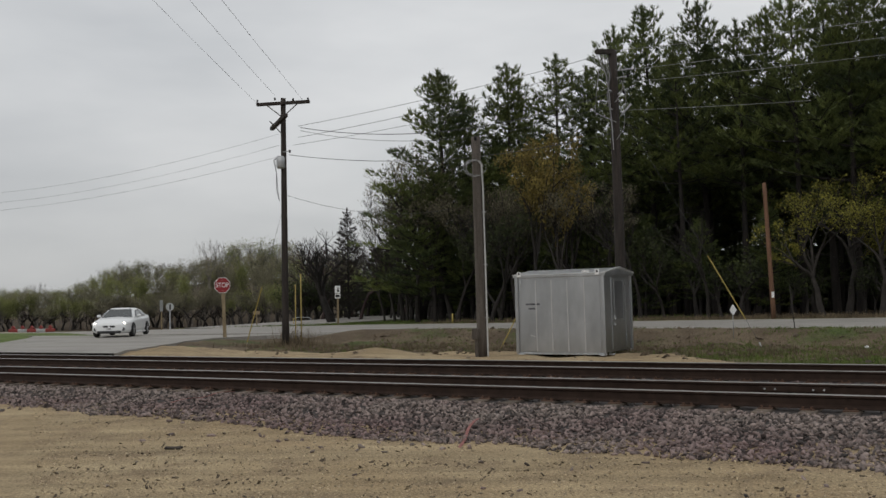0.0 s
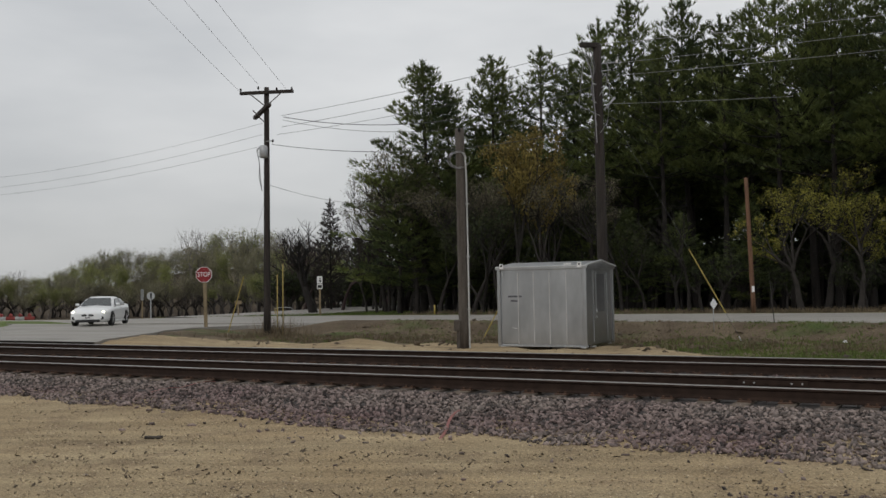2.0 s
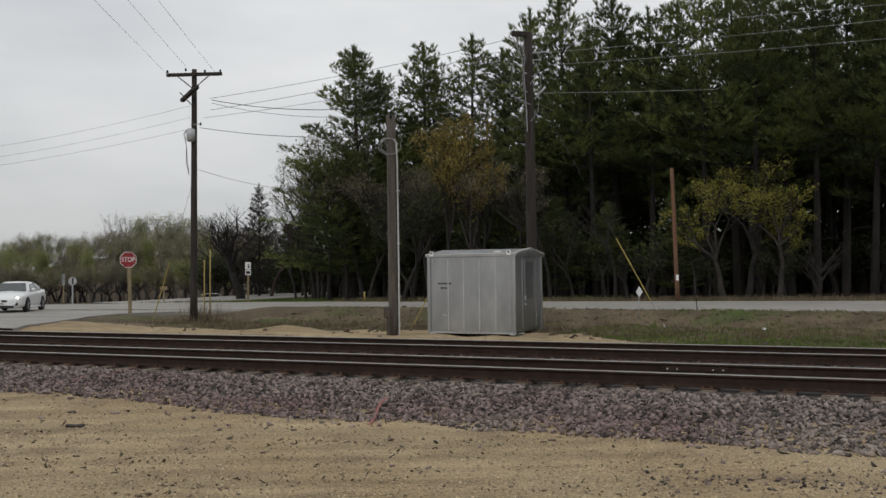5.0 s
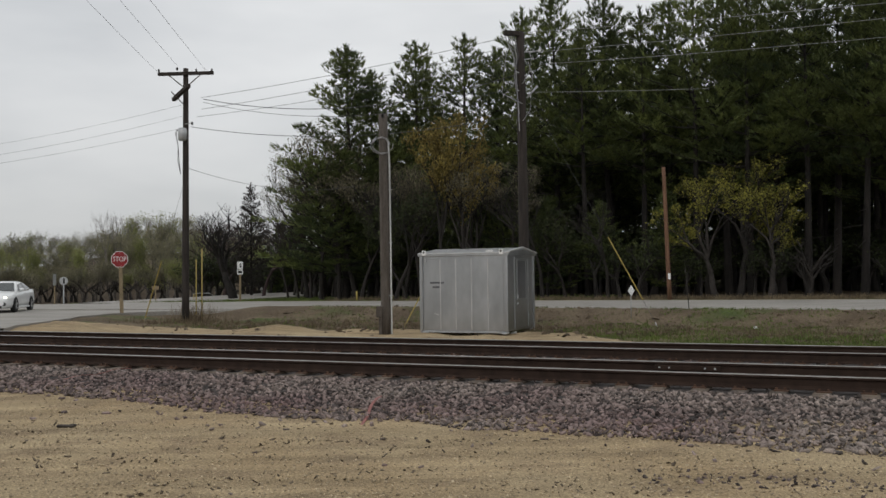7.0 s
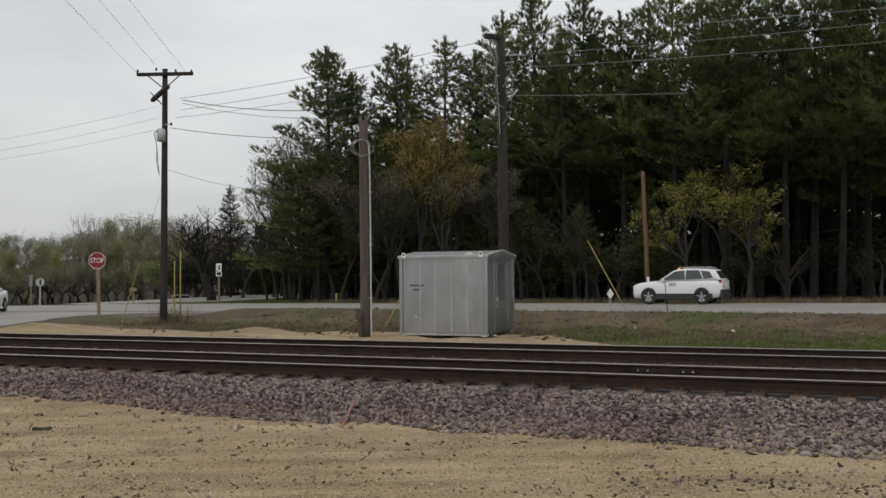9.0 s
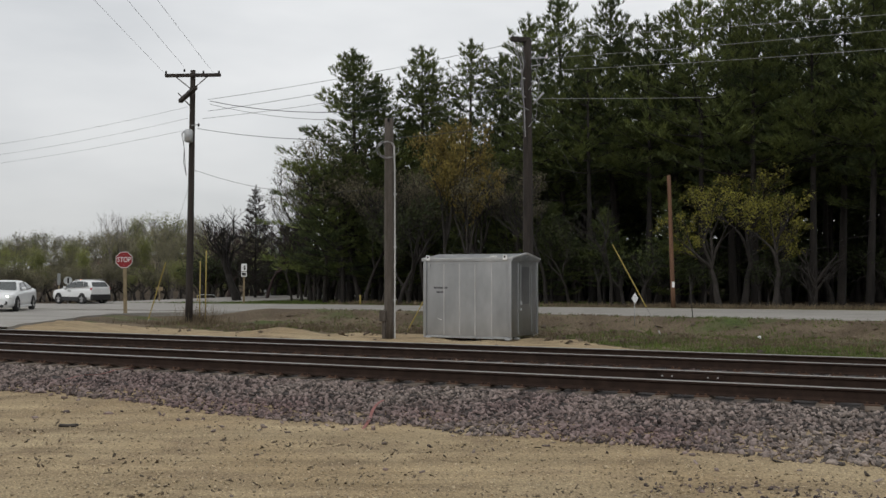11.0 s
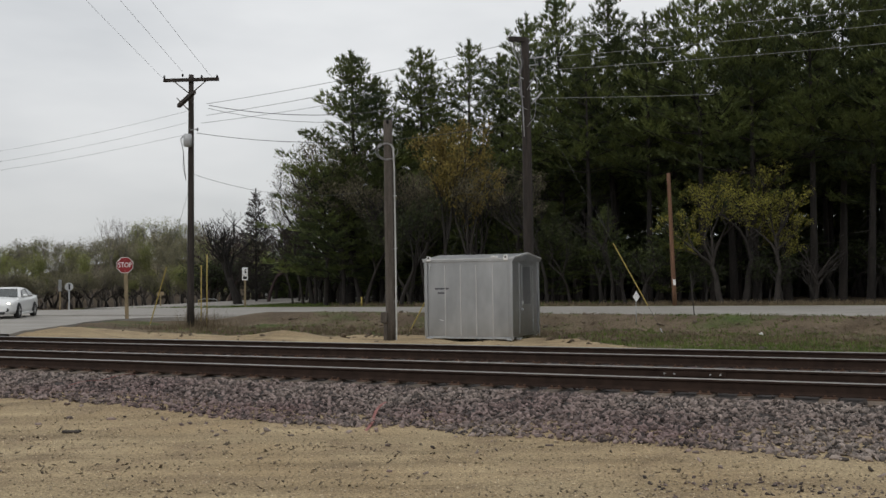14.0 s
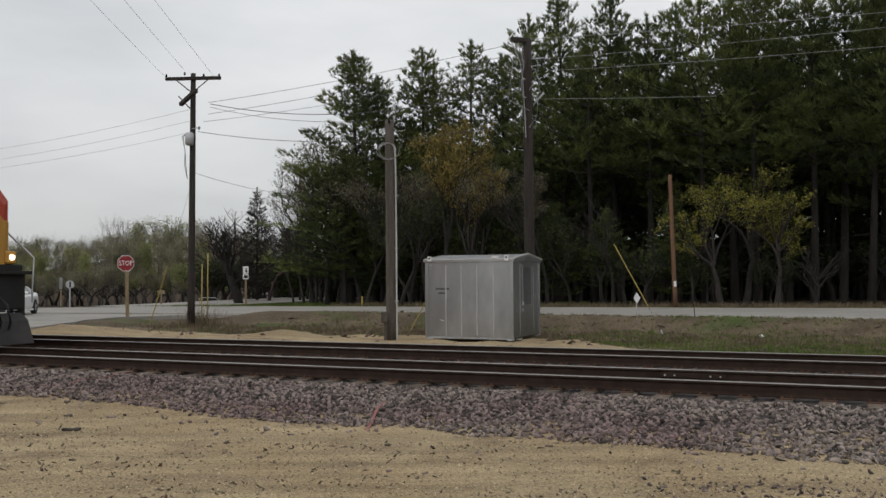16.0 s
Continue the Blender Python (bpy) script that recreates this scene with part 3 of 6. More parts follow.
def build_track(index, vr1, vr2):
    mid = (vr1 + vr2) / 2
    t = thing("railway_track", on_track(0, mid, 0), "straight ballasted railway track with dark rusty steel rails", "railway track", "parallel railway tracks", "structure")
    turn = Matrix(((TX, NX, 0), (TY, NY, 0), (0, 0, 1))).to_4x4()
    inv = t.matrix_basis.inverted()
    prof = rail_profile()
    top = {len(prof) // 2 - 1, len(prof) // 2}
    for vr in (vr1, vr2):
        bm = bmesh.new()
        us = list(np.arange(-60, 60, 4.0)) + list(np.arange(60, 521, 20.0))
        rings = [[inv @ on_track(u, vr + x, RAIL_TOP - RAIL_H + z) for x, z in prof] for u in us]
        loft(bm, rings, smooth_faces=False)
        for f in bm.faces:
            c = f.calc_center_median()
            if c.z > RAIL_TOP - 0.008:
                f.material_index = 1
        bmesh.ops.recalc_face_normals(bm, faces=bm.faces)
        rail = part("rail", bm, [M_RAIL, M_RAIL_TOP], t)
    # joint bars and bolts
    for vr, u0 in ((vr1, -21.0 - 2 * index), (vr2, 2.55 - 30 * index)):
        for uj in (u0,):
            bm = bmesh.new()
            for s in (-1, 1):
                c = inv @ on_track(uj, vr + s * 0.024, RAIL_TOP - 0.095)
                box(bm, (1.0, 0.026, 0.085), c, (0, 0, 90 + math.degrees(TA)), 0.006)
            bar = part("joint_bar", bm, M_RAIL, t)
            for du in (-0.42, -0.27, -0.09, 0.09, 0.27, 0.42):
                b2 = bmesh.new()
                rod(b2, inv @ on_track(uj + du, vr - 0.065, RAIL_TOP - 0.095), inv @ on_track(uj + du, vr + 0.055, RAIL_TOP - 0.095), 0.014, sides=6)
                part("bolt", b2, M_SIGN_BACK if abs(du) > 0.2 else M_RAIL, bar)
    # ties
    bm = bmesh.new()
    box(bm, (0.23, 2.6, 0.18), (0, 0, 0), None, 0.012)
    tie_me = bpy.data.meshes.new("tie")
    bm.to_mesh(tie_me)
    bm.free()
    tie_me.materials.append(M_TIE)
    rng = random.Random(5 + index)
    base = RAIL_TOP - RAIL_H - 0.015
    for i in range(-22, 130):
        u = i * 0.53 + rng.uniform(-0.03, 0.03)
        p = on_track(u, mid + rng.uniform(-0.05, 0.05), base - 0.09)
        ob = part("tie", tie_me, None, t)
        ob.matrix_basis = inv @ Matrix.Translation(p) @ Euler((0, 0, math.atan2(TY, TX) + rng.uniform(-0.012, 0.012))).to_matrix().to_4x4()
    # tie plates with spikes
    bm = bmesh.new()
    box(bm, (0.19, 0.34, 0.014), (0, 0, 0))
    for sx in (-0.05, 0.06):
        for sy in (-0.095, 0.095):
            box(bm, (0.03, 0.035, 0.03), (sx, sy, 0.02))
    plate_me = bpy.data.meshes.new("tie_plate")
    bm.to_mesh(plate_me)
    bm.free()
    plate_me.materials.append(M_RUST)
    for vr in (vr1, vr2):
        for i in range(-22, 90):
            ob = part("tie_plate", plate_me, None, t)
            ob.matrix_basis = inv @ Matrix.Translation(on_track(i * 0.53, vr, base + 0.008)) @ Euler((0, 0, math.atan2(TY, TX))).to_matrix().to_4x4()
    return t


build_track(0, RAILS[0], RAILS[1])
build_track(1, RAILS[2], RAILS[3])


def ballast_z(u, v):
    """Top of the ballast bed."""
    toe = 9.75 + 0.38 * smooth(-3, 5, u) + 1.0 * smooth(4, 20, u) + 0.40 * noise.noise((u * 0.35, 0.0, 2.0)) + 0.18 * noise.noise((u * 1.3, 0.0, 4.0))
    top = RAIL_TOP - RAIL_H - 0.045
    edge = 12.35
    if v < edge:
        t = (v - toe) / (edge - toe)
        return -0.06 + (top + 0.06) * (max(-0.3, t) ** 0.8 if t > 0 else t), t
    if v > 20.0:
        return top - (top + 0.1) * smooth(20.0, 21.0, v), 1.0
    return top, 1.0


def rock(rng):
    """A broken angular stone of twelve facets, about one metre across."""
    s = (rng.uniform(0.50, 0.76), rng.uniform(0.30, 0.44), rng.uniform(0.15, 0.27))
    shear = (rng.uniform(-0.35, 0.35), rng.uniform(-0.35, 0.35))
    vs = []
    for z in (-1, 1):
        for x, y in ((-1, -1), (1, -1), (1, 1), (-1, 1)):
            k = rng.uniform(0.55, 1.1)
            vs.append(((x * k + shear[0] * z) * s[0], (y * rng.uniform(0.55, 1.1) + shear[1] * z) * s[1], z * rng.uniform(0.7, 1.15) * s[2]))
    quads = [(0, 3, 2, 1), (4, 5, 6, 7), (0, 1, 5, 4), (1, 2, 6, 5), (2, 3, 7, 6), (3, 0, 4, 7)]
    fs = []
    for q in quads:
        fs += [(q[0], q[1], q[2]), (q[0], q[2], q[3])]
    return np.array(vs, dtype=np.float32), np.array(fs, dtype=np.int32)


def scatter(shapes, places, sizes, rng):
    """Joined copies of small shapes, each turned at random."""
    out_v, out_f, base = [], [], 0
    for p, s in zip(places, sizes):
        v, f = shapes[rng.randrange(len(shapes))]
        r = np.array(Euler((rng.uniform(-0.9, 0.9), rng.uniform(-0.9, 0.9), rng.uniform(0, 6.283))).to_matrix(), dtype=np.float32)
        out_v.append(v @ r.T * s + np.array(p, dtype=np.float32))
        out_f.append(f + base)
        base += len(v)
    return np.concatenate(out_v), np.concatenate(out_f)


def build_ballast():
    us = list(np.arange(-30, 60, 0.25)) + list(np.arange(60, 521, 10.0))
    vs = list(np.arange(9.0, 12.6, 0.15)) + [13.0, 14, 15, 16, 17, 18, 19, 20, 20.25, 20.5, 20.75, 21.0]
    verts = [tuple(on_track(u, v, ballast_z(u, v)[0])) for u in us for v in vs]
    k = len(vs)
    faces = [(j * k + i, j * k + i + 1, (j + 1) * k + i + 1, (j + 1) * k + i) for j in range(len(us) - 1) for i in range(k - 1)]
    # Dark sheet under the stones, coloured as the shade between them.
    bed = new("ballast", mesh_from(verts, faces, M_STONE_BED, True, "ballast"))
    tagged(bed, "grey and mauve crushed-rock ballast shoulder spilling onto tan gravel", "ballast", kind="structure")
    rng = random.Random(21)
    shapes = [rock(rng) for _ in range(14)]
    places, sizes, near = [], [], []
    count = 0
    while count < 41000:
        u = rng.uniform(-12, 34)
        if rng.random() > 1.15 - max(0.0, u + 2) / 40:
            continue
        v = rng.uniform(9.0, 13.0) if rng.random() < 0.86 else rng.uniform(13.55, 20.6)
        if 21.9 < u < 32.4 and v > 11:
            continue
        z, t = ballast_z(u, v)
        if t < 0.02 and rng.random() > 0.025 * math.exp(t * 5):
            continue
        if t < 0.02:
            z = ground_z(*on_track(u, v).xy)
        s = rng.choice((0.032, 0.039, 0.047, 0.056, 0.066)) * rng.uniform(0.85, 1.15)
        p = on_track(u, v, max(z, ground_z(*on_track(u, v).xy) if v < 12 else z) + s * rng.uniform(0.05, 0.3))
        count += 1
        if -4 < u < 1 and v < 10.9 and len(near) < 300:
            near.append((p, s))
            continue
        places.append(tuple(p))
        sizes.append(s)
    v, f = scatter(shapes, places, sizes, rng)
    loose = part("ballast_stones", np_mesh(v, f, M_STONE, "ballast_stones"), None, bed)
    loose["kind"] = "stuff"
    meshes = [np_mesh(a, b, M_STONE, "stone") for a, b in shapes]
    for p, s in near:
        ob = part("stone", rng.choice(meshes), None, bed)
        ob.matrix_basis = Matrix.LocRotScale(p, Euler((rng.uniform(-0.6, 0.6), rng.uniform(-0.6, 0.6), rng.uniform(0, 6.28))), (s, s, s))
    # small limestone chips on the lot
    places, sizes = [], []
    while len(places) < 17000:
        y = 6.0 + 10.0 * rng.random() ** 1.6
        x = rng.uniform(-0.56, 0.56) * y
        u, vv = track_uv(x, y)
        if vv > 11.2:
            continue
        s = 0.013 + 0.030 * rng.random() ** 2.2
        places.append((x, y, ground_z(x, y) + s * 0.15))
        sizes.append(s)
    octa = []
    for sh in range(10):
        pts = np.array([(1, 0, 0), (-1, 0, 0), (0, 1, 0), (0, -1, 0), (0, 0, 0.7), (0, 0, -0.7)], dtype=np.float32) * 0.5
        pts *= np.array([[rng.uniform(0.6, 1.2)] * 3 for _ in range(6)], dtype=np.float32)
        octa.append((pts, np.array([(0, 2, 4), (2, 1, 4), (1, 3, 4), (3, 0, 4), (2, 0, 5), (1, 2, 5), (3, 1, 5), (0, 3, 5)], dtype=np.int32)))
    v, f = scatter(octa, places, sizes, rng)
    ob = new("gravel_chips", np_mesh(v, f, M_PEBBLE, "gravel_chips"))
    tagged(ob, "pale limestone chips scattered over the tan lot", "gravel", kind="stuff")
    # spilt ballast on the lot
    places, sizes = [], []
    for i in range(200):
        f = rng.uniform(-1, 1)
        x, y = 3.1 + 1.5 * f + rng.gauss(0, 0.12), 7.95 - 0.25 * f + rng.gauss(0, 0.16)
        s = rng.uniform(0.015, 0.042)
        places.append((x, y, ground_z(x, y) + s * 0.1))
        sizes.append(s)
    v, f = scatter(shapes, places, sizes, rng)
    tagged(new("spilt_ballast", np_mesh(v, f, M_STONE, "spilt_ballast")), "thin trail of spilt dark ballast on the lot", "gravel", kind="stuff")
    # odd dark stones on the lot
    for i in range(30):
        y = 6.5 + 7 * rng.random()
        x = rng.uniform(-0.5, 0.5) * y
        if track_uv(x, y)[1] > 10.2:
            continue
        s = rng.uniform(0.03, 0.07)
        o = new("loose_stone", rng.choice(meshes))
        o.matrix_basis = Matrix.LocRotScale((x, y, ground_z(x, y) + s * 0.15), Euler((0.2, 0.1, rng.uniform(0, 6))), (s, s, s))
        tagged(o, "dark ballast stone lying loose on the tan lot", "stone", "loose stones on the lot")


build_ballast()

# ---------------------------------------------------------------- signal shed


def build_shed():
    z0 = ground_z(-0.64, 28.6)
    a = Vector((-0.645, 28.62, z0))
    base = Matrix(((-TX, NX, 0, a.x), (-TY, NY, 0, a.y), (0, 0, 1, a.z), (0, 0, 0, 1)))
    s = thing("signal_shed", base, "small unpainted aluminium railway signal shed on skids", "shed")
    L, W, H = 2.72, 2.35, 2.32
    lift = 0.07
    bm = bmesh.new()
    box(bm, (L, W, H - lift), (L / 2, W / 2, lift + (H - lift) / 2), None, 0.012)
    body = part("body", bm, M_ALU, s)
    # sheet panels on the front, with folded seams
    edges = [0.10, 0.62, 1.12, 1.62, 2.14, L - 0.10]
    for x0, x1 in zip(edges, edges[1:]):
        bm = bmesh.new()
        box(bm, (x1 - x0 - 0.001, 0.008, H - 0.22), ((x0 + x1) / 2, -0.004, lift + 0.02 + (H - 0.2) / 2), None, 0.003)
        part("panel", bm, M_ALU, s)
    for x in edges[1:-1]:
        bm = bmesh.new()
        box(bm, (0.035, 0.022, H - 0.22), (x, -0.012, lift + 0.02 + (H - 0.2) / 2), None, 0.005)
        part("seam", bm, M_ALU_SEAM, s)
    for x, y in ((0.0, 0.0), (L, 0.0), (L, W), (0.0, W)):
        bm = bmesh.new()
        box(bm, (0.10, 0.10, H - 0.02), (x, y, lift + (H - 0.02) / 2), None, 0.01)
        part("corner_post", bm, M_ALU, s)
    for y in (0.02, W - 0.02):
        bm = bmesh.new()
        box(bm, (L + 0.1, 0.07, 0.06), (L / 2, y, 0.045), None, 0.008)
        part("skid", bm, M_GREY_METAL, s)
    for x, y in ((0.12, -0.02), (L - 0.06, -0.02), (L + 0.02, W - 0.2), (L + 0.02, 0.5)):
        bm = bmesh.new()
        box(bm, (0.16, 0.12, 0.05), (x, y, 0.015), None, 0.008)
        part("foot", bm, M_GREY_METAL, s)
    # gabled roof with a fascia, ridge along the long side
    bm = bmesh.new()
    o, e = 0.07, 0.09
    prof = [(-o, H - 0.03), (-o, H + 0.055), (-o + 0.03, H + 0.07), (W * 0.5, H + 0.21), (W + o - 0.03, H + 0.07), (W + o, H + 0.055), (W + o, H - 0.03), (W * 0.5, H - 0.01)]
    loft(bm, [[(x, y, z) for y, z in prof] for x in (-e, L + e)], smooth_faces=False)
    bmesh.ops.recalc_face_normals(bm, faces=bm.faces)
    bmesh.ops.bevel(bm, geom=list(bm.edges), offset=0.006, segments=1, affect="EDGES", clamp_overlap=True)
    part("roof", bm, M_ALU, s)
    for sy in (0, 1):
        bm = bmesh.new()
        y0, y1 = (-o, W * 0.5) if sy == 0 else (W + o, W * 0.5)
        loft(bm, [[(L + e - 0.05, y, z), (L + e + 0.03, y, z), (L + e + 0.03, y, z + 0.05), (L + e - 0.05, y, z + 0.05)] for y, z in ((y0, H + 0.035), (y1, H + 0.185))], smooth_faces=False)
        bmesh.ops.recalc_face_normals(bm, faces=bm.faces)
        part("verge_trim", bm, M_ALU_SEAM, s)
    bm = bmesh.new()
    box(bm, (L + 2 * e, 0.02, 0.035), (L / 2, -o - 0.008, H + 0.045), None, 0.006)
    part("eave_trim", bm, M_ALU_SEAM, s)
    bm = bmesh.new()
    box(bm, (0.012, 0.10, 0.07), (L + e + 0.008, W * 0.5, H + 0.11), None, 0.004)
    part("vent", bm, M_GREY_METAL, s)
    for x in (0.12, L - 0.14):
        bm = bmesh.new()
        box(bm, (0.13, 0.02, 0.15), (x, -o - 0.012, H + 0.07), None, 0.02)
        eye = part("lifting_eye", bm, M_ALU_WHITE, s, "white lifting eye plate")
        bm = bmesh.new()
        rod(bm, (x, -o - 0.026, H + 0.09), (x, -o - 0.022, H + 0.09), 0.032, sides=12)
        part("hole", bm, M_BLACK, eye)
    bm = bmesh.new()
    box(bm, (0.22, 0.02, 0.05), (L - 0.5, -o - 0.005, H + 0.10), None, 0.01)
    part("bracket", bm, M_ALU_WHITE, s)
    bm = bmesh.new()
    box(bm, (0.05, 0.02, 0.12), (0.14, -0.03, H - 0.16), None, 0.006)
    part("hasp", bm, M_GREY_METAL, s)
    # end wall: smoother sheet, door, frame and latch
    bm = bmesh.new()
    box(bm, (0.012, W - 0.14, H - 0.16), (L + 0.004, W / 2, lift + H / 2 - 0.03), None, 0.002)
    part("end_panel", bm, M_ALU_DOOR, s, "smooth dull end panel")
    bm = bmesh.new()
    box(bm, (0.02, 1.15, 2.0), (L + 0.008, W * 0.53, lift + 1.1), None, 0.006)
    door = part("door", bm, M_ALU_DOOR, s, "aluminium door with a dull dark upper half")
    bm = bmesh.new()
    box(bm, (0.012, 0.72, 1.12), (L + 0.020, W * 0.53, lift + 1.50), None, 0.004)
    part("upper_panel", bm, M_DOOR_PANE, door, "dark polished upper door panel")
    bm = bmesh.new()
    for yy in (-0.385, 0.385):
        box(bm, (0.02, 0.04, 1.2), (L + 0.022, W * 0.53 + yy, lift + 1.50), None, 0.004)
    box(bm, (0.02, 0.73, 0.04), (L + 0.022, W * 0.53, lift + 2.08), None, 0.004)
    part("panel_trim", bm, M_ALU, door)
    for y, wd in ((W * 0.53 - 0.60, 0.05), (W * 0.53 + 0.60, 0.05)):
        bm = bmesh.new()
        box(bm, (0.035, wd, 2.08), (L + 0.012, y, lift + 1.12), None, 0.006)
        part("door_frame", bm, M_ALU, door)
    bm = bmesh.new()
    box(bm, (0.035, 1.25, 0.05), (L + 0.012, W * 0.53, lift + 2.14), None, 0.006)
    part("door_frame", bm, M_ALU, door)
    bm = bmesh.new()
    box(bm, (0.05, 0.09, 0.12), (L + 0.04, W * 0.53 - 0.42, 1.05), None, 0.01)
    part("latch", bm, M_GREY_METAL, door, "bright metal latch")
    bm = bmesh.new()
    box(bm, (0.05, 0.07, 0.07), (L + 0.04, W * 0.53 - 0.42, 0.86), None, 0.01)
    part("padlock", bm, M_GREY_METAL, door, "bright padlock")
    for k in range(3):
        bm = bmesh.new()
        rod(bm, (L + 0.03, W * 0.53 + 0.58, 0.4 + k * 0.8), (L + 0.03, W * 0.53 + 0.58, 0.52 + k * 0.8), 0.014)
        part("hinge", bm, M_GREY_METAL, door)
    # unreadable stencil in two lines
    rng = random.Random(3)
    for zz, n, x0 in ((1.50, 11, 0.29), (1.37, 6, 0.38)):
        x = x0
        for i in range(n):
            w = rng.uniform(0.026, 0.04)
            bm = bmesh.new()
            box(bm, (w, 0.004, 0.052), (x + w / 2, -0.0125, zz), None, 0.0)
            part("stencil_bar", bm, M_SHED_MARK, s)
            x += w + 0.009
    # dents and scuffs plate
    bm = bmesh.new()
    rod(bm, (0.42, -0.013, 0.58), (0.56, -0.013, 0.54), 0.008, sides=5)
    part("scuff", bm, M_ALU_WHITE, s)


build_shed()

# ---------------------------------------------------------------- poles, wires, signs


def pole_base(x, y):
    return Vector((x, y, ground_z(x, y) - 0.02))


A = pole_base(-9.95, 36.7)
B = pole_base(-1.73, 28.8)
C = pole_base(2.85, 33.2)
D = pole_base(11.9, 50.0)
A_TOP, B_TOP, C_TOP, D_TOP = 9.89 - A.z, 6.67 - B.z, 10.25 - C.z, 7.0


def shaft(name, at, height, r0, r1, material, label, lean=(0, 0), cat="utility pole"):
    t = thing(name, at, label, cat, "wooden line poles")
    bm = bmesh.new()
    rings = []
    for i in range(9):
        f = i / 8
        r = r0 + (r1 - r0) * f
        rings.append([(lean[0] * f + math.cos(k * math.pi / 6) * r, lean[1] * f + math.sin(k * math.pi / 6) * r, height * f) for k in range(12)])
    loft(bm, rings)
    part("shaft", bm, material, t)
    return t


def insulator(parent, at, h=0.12, r=0.045, m=None):
    bm = bmesh.new()
    x, y, z = at
    loft(bm, [[(x + math.cos(k * math.pi / 4) * q, y + math.sin(k * math.pi / 4) * q, z + dz) for k in range(8)] for q, dz in ((r * 0.4, 0), (r, h * 0.25), (r * 0.7, h * 0.5), (r, h * 0.65), (r * 0.5, h))])
    return part("insulator", bm, m or M_LOCO_BLACK, parent)


def build_poles():
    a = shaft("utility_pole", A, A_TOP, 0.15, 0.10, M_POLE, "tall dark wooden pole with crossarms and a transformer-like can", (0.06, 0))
    bm = bmesh.new()
    box(bm, (2.2, 0.11, 0.13), (0.09, -0.13, A_TOP - 0.22), (0, 0, -4), 0.015)
    arm = part("crossarm", bm, M_POLE, a)
    for s in (-1, 1):
        bm = bmesh.new()
        rod(bm, (s * 0.62 + 0.05, -0.16, A_TOP - 0.28), (0.05, -0.10, A_TOP - 0.78), 0.022, sides=5)
        part("brace", bm, M_POLE_GREY, arm)
    for x, z in ((-0.95, 0.0), (-0.24, 0.16), (0.50, 0.0), (1.10, 0.0)):
        insulator(arm, (x, -0.13, A_TOP - 0.16 + z * 0.4))
    bm = bmesh.new()
    box(bm, (0.16, 1.7, 0.15), (-0.05, -0.30, A_TOP - 1.0), (-9, 0, 35), 0.015)
    part("lower_crossarm", bm, M_POLE, a)
    bm = bmesh.new()
    rod(bm, (-0.35, -0.55, A_TOP - 1.0), (0.03, -0.12, A_TOP - 1.45), 0.022, sides=5)
    part("brace", bm, M_POLE_GREY, a)
    bm = bmesh.new()
    loft(bm, [[(-0.02 + math.cos(k * math.pi / 6) * q, -0.24 + math.sin(k * math.pi / 6) * q, z) for k in range(12)] for q, z in ((0.13, 7.05 - A.z), (0.17, 7.10 - A.z), (0.17, 7.48 - A.z), (0.12, 7.54 - A.z))])
    box(bm, (0.08, 0.2, 0.1), (0, -0.08, 7.35))
    part("can", bm, M_GREY_METAL, a, "grey metal can")
    for s in (0.25,):
        bm = bmesh.new()
        rod(bm, (0.05, -0.1, 7.75), (0.32, -0.16, 7.78), 0.02, sides=6)
        part("bracket", bm, M_GREY_METAL, a)
        insulator(a, (0.34, -0.17, 7.70))
    for k in range(2):
        bm = bmesh.new()
        tube(bm, [(-0.12, -0.2, 7.6), (-0.26 - 0.05 * k, -0.22, 7.4), (-0.2, -0.2, 6.9), (-0.17 - 0.05 * k, -0.18, 6.3), (-0.12, -0.14, 5.8)], 0.012, 4)
        part("drop_cable", bm, M_WIRE, a)

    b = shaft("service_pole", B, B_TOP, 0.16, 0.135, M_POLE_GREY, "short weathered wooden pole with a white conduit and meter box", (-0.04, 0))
    bm = bmesh.new()
    tube(bm, [(0.165, -0.09, 0), (0.16, -0.09, 3.0), (0.145, -0.08, 5.2), (0.12, -0.10, 5.85), (0.05, -0.16, 5.95)], 0.026, 8)
    part("conduit", bm, M_CONDUIT, b, "white plastic conduit")
    for z in (1.2, 2.8, 4.4):
        bm = bmesh.new()
        box(bm, (0.12, 0.05, 0.03), (0.16, -0.08, z), None, 0.004)
        part("strap", bm, M_GREY_METAL, b)
    bm = bmesh.new()
    box(bm, (0.20, 0.16, 0.34), (-0.20, -0.10, 0.72), None, 0.02)
    part("meter_box", bm, M_POLE_GREY, b, "small grey meter box")
    bm = bmesh.new()
    box(bm, (0.10, 0.05, 0.9), (-0.17, -0.10, 0.3), None, 0.01)
    part("box_riser", bm, M_POLE_GREY, b)
    for k in range(4):
        bm = bmesh.new()
        ph = k * 0.7
        tube(bm, [(0.0 + math.cos(ph + i * 0.55) * (0.26 + 0.03 * k) - 0.08, -0.16, 5.75 + math.sin(ph + i * 0.55) * (0.22 + 0.02 * k)) for i in range(9)], 0.008, 4)
        part("cable_loop", bm, M_WIRE_PALE, b)
    insulator(b, (-0.04, -0.16, B_TOP - 0.12))

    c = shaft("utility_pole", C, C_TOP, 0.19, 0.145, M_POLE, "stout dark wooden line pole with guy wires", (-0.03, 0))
    bm = bmesh.new()
    box(bm, (0.15, 0.85, 0.17), (-0.28, -0.22, C_TOP - 0.08), (-6, 0, 127), 0.015)
    part("crossarm", bm, M_POLE, c)
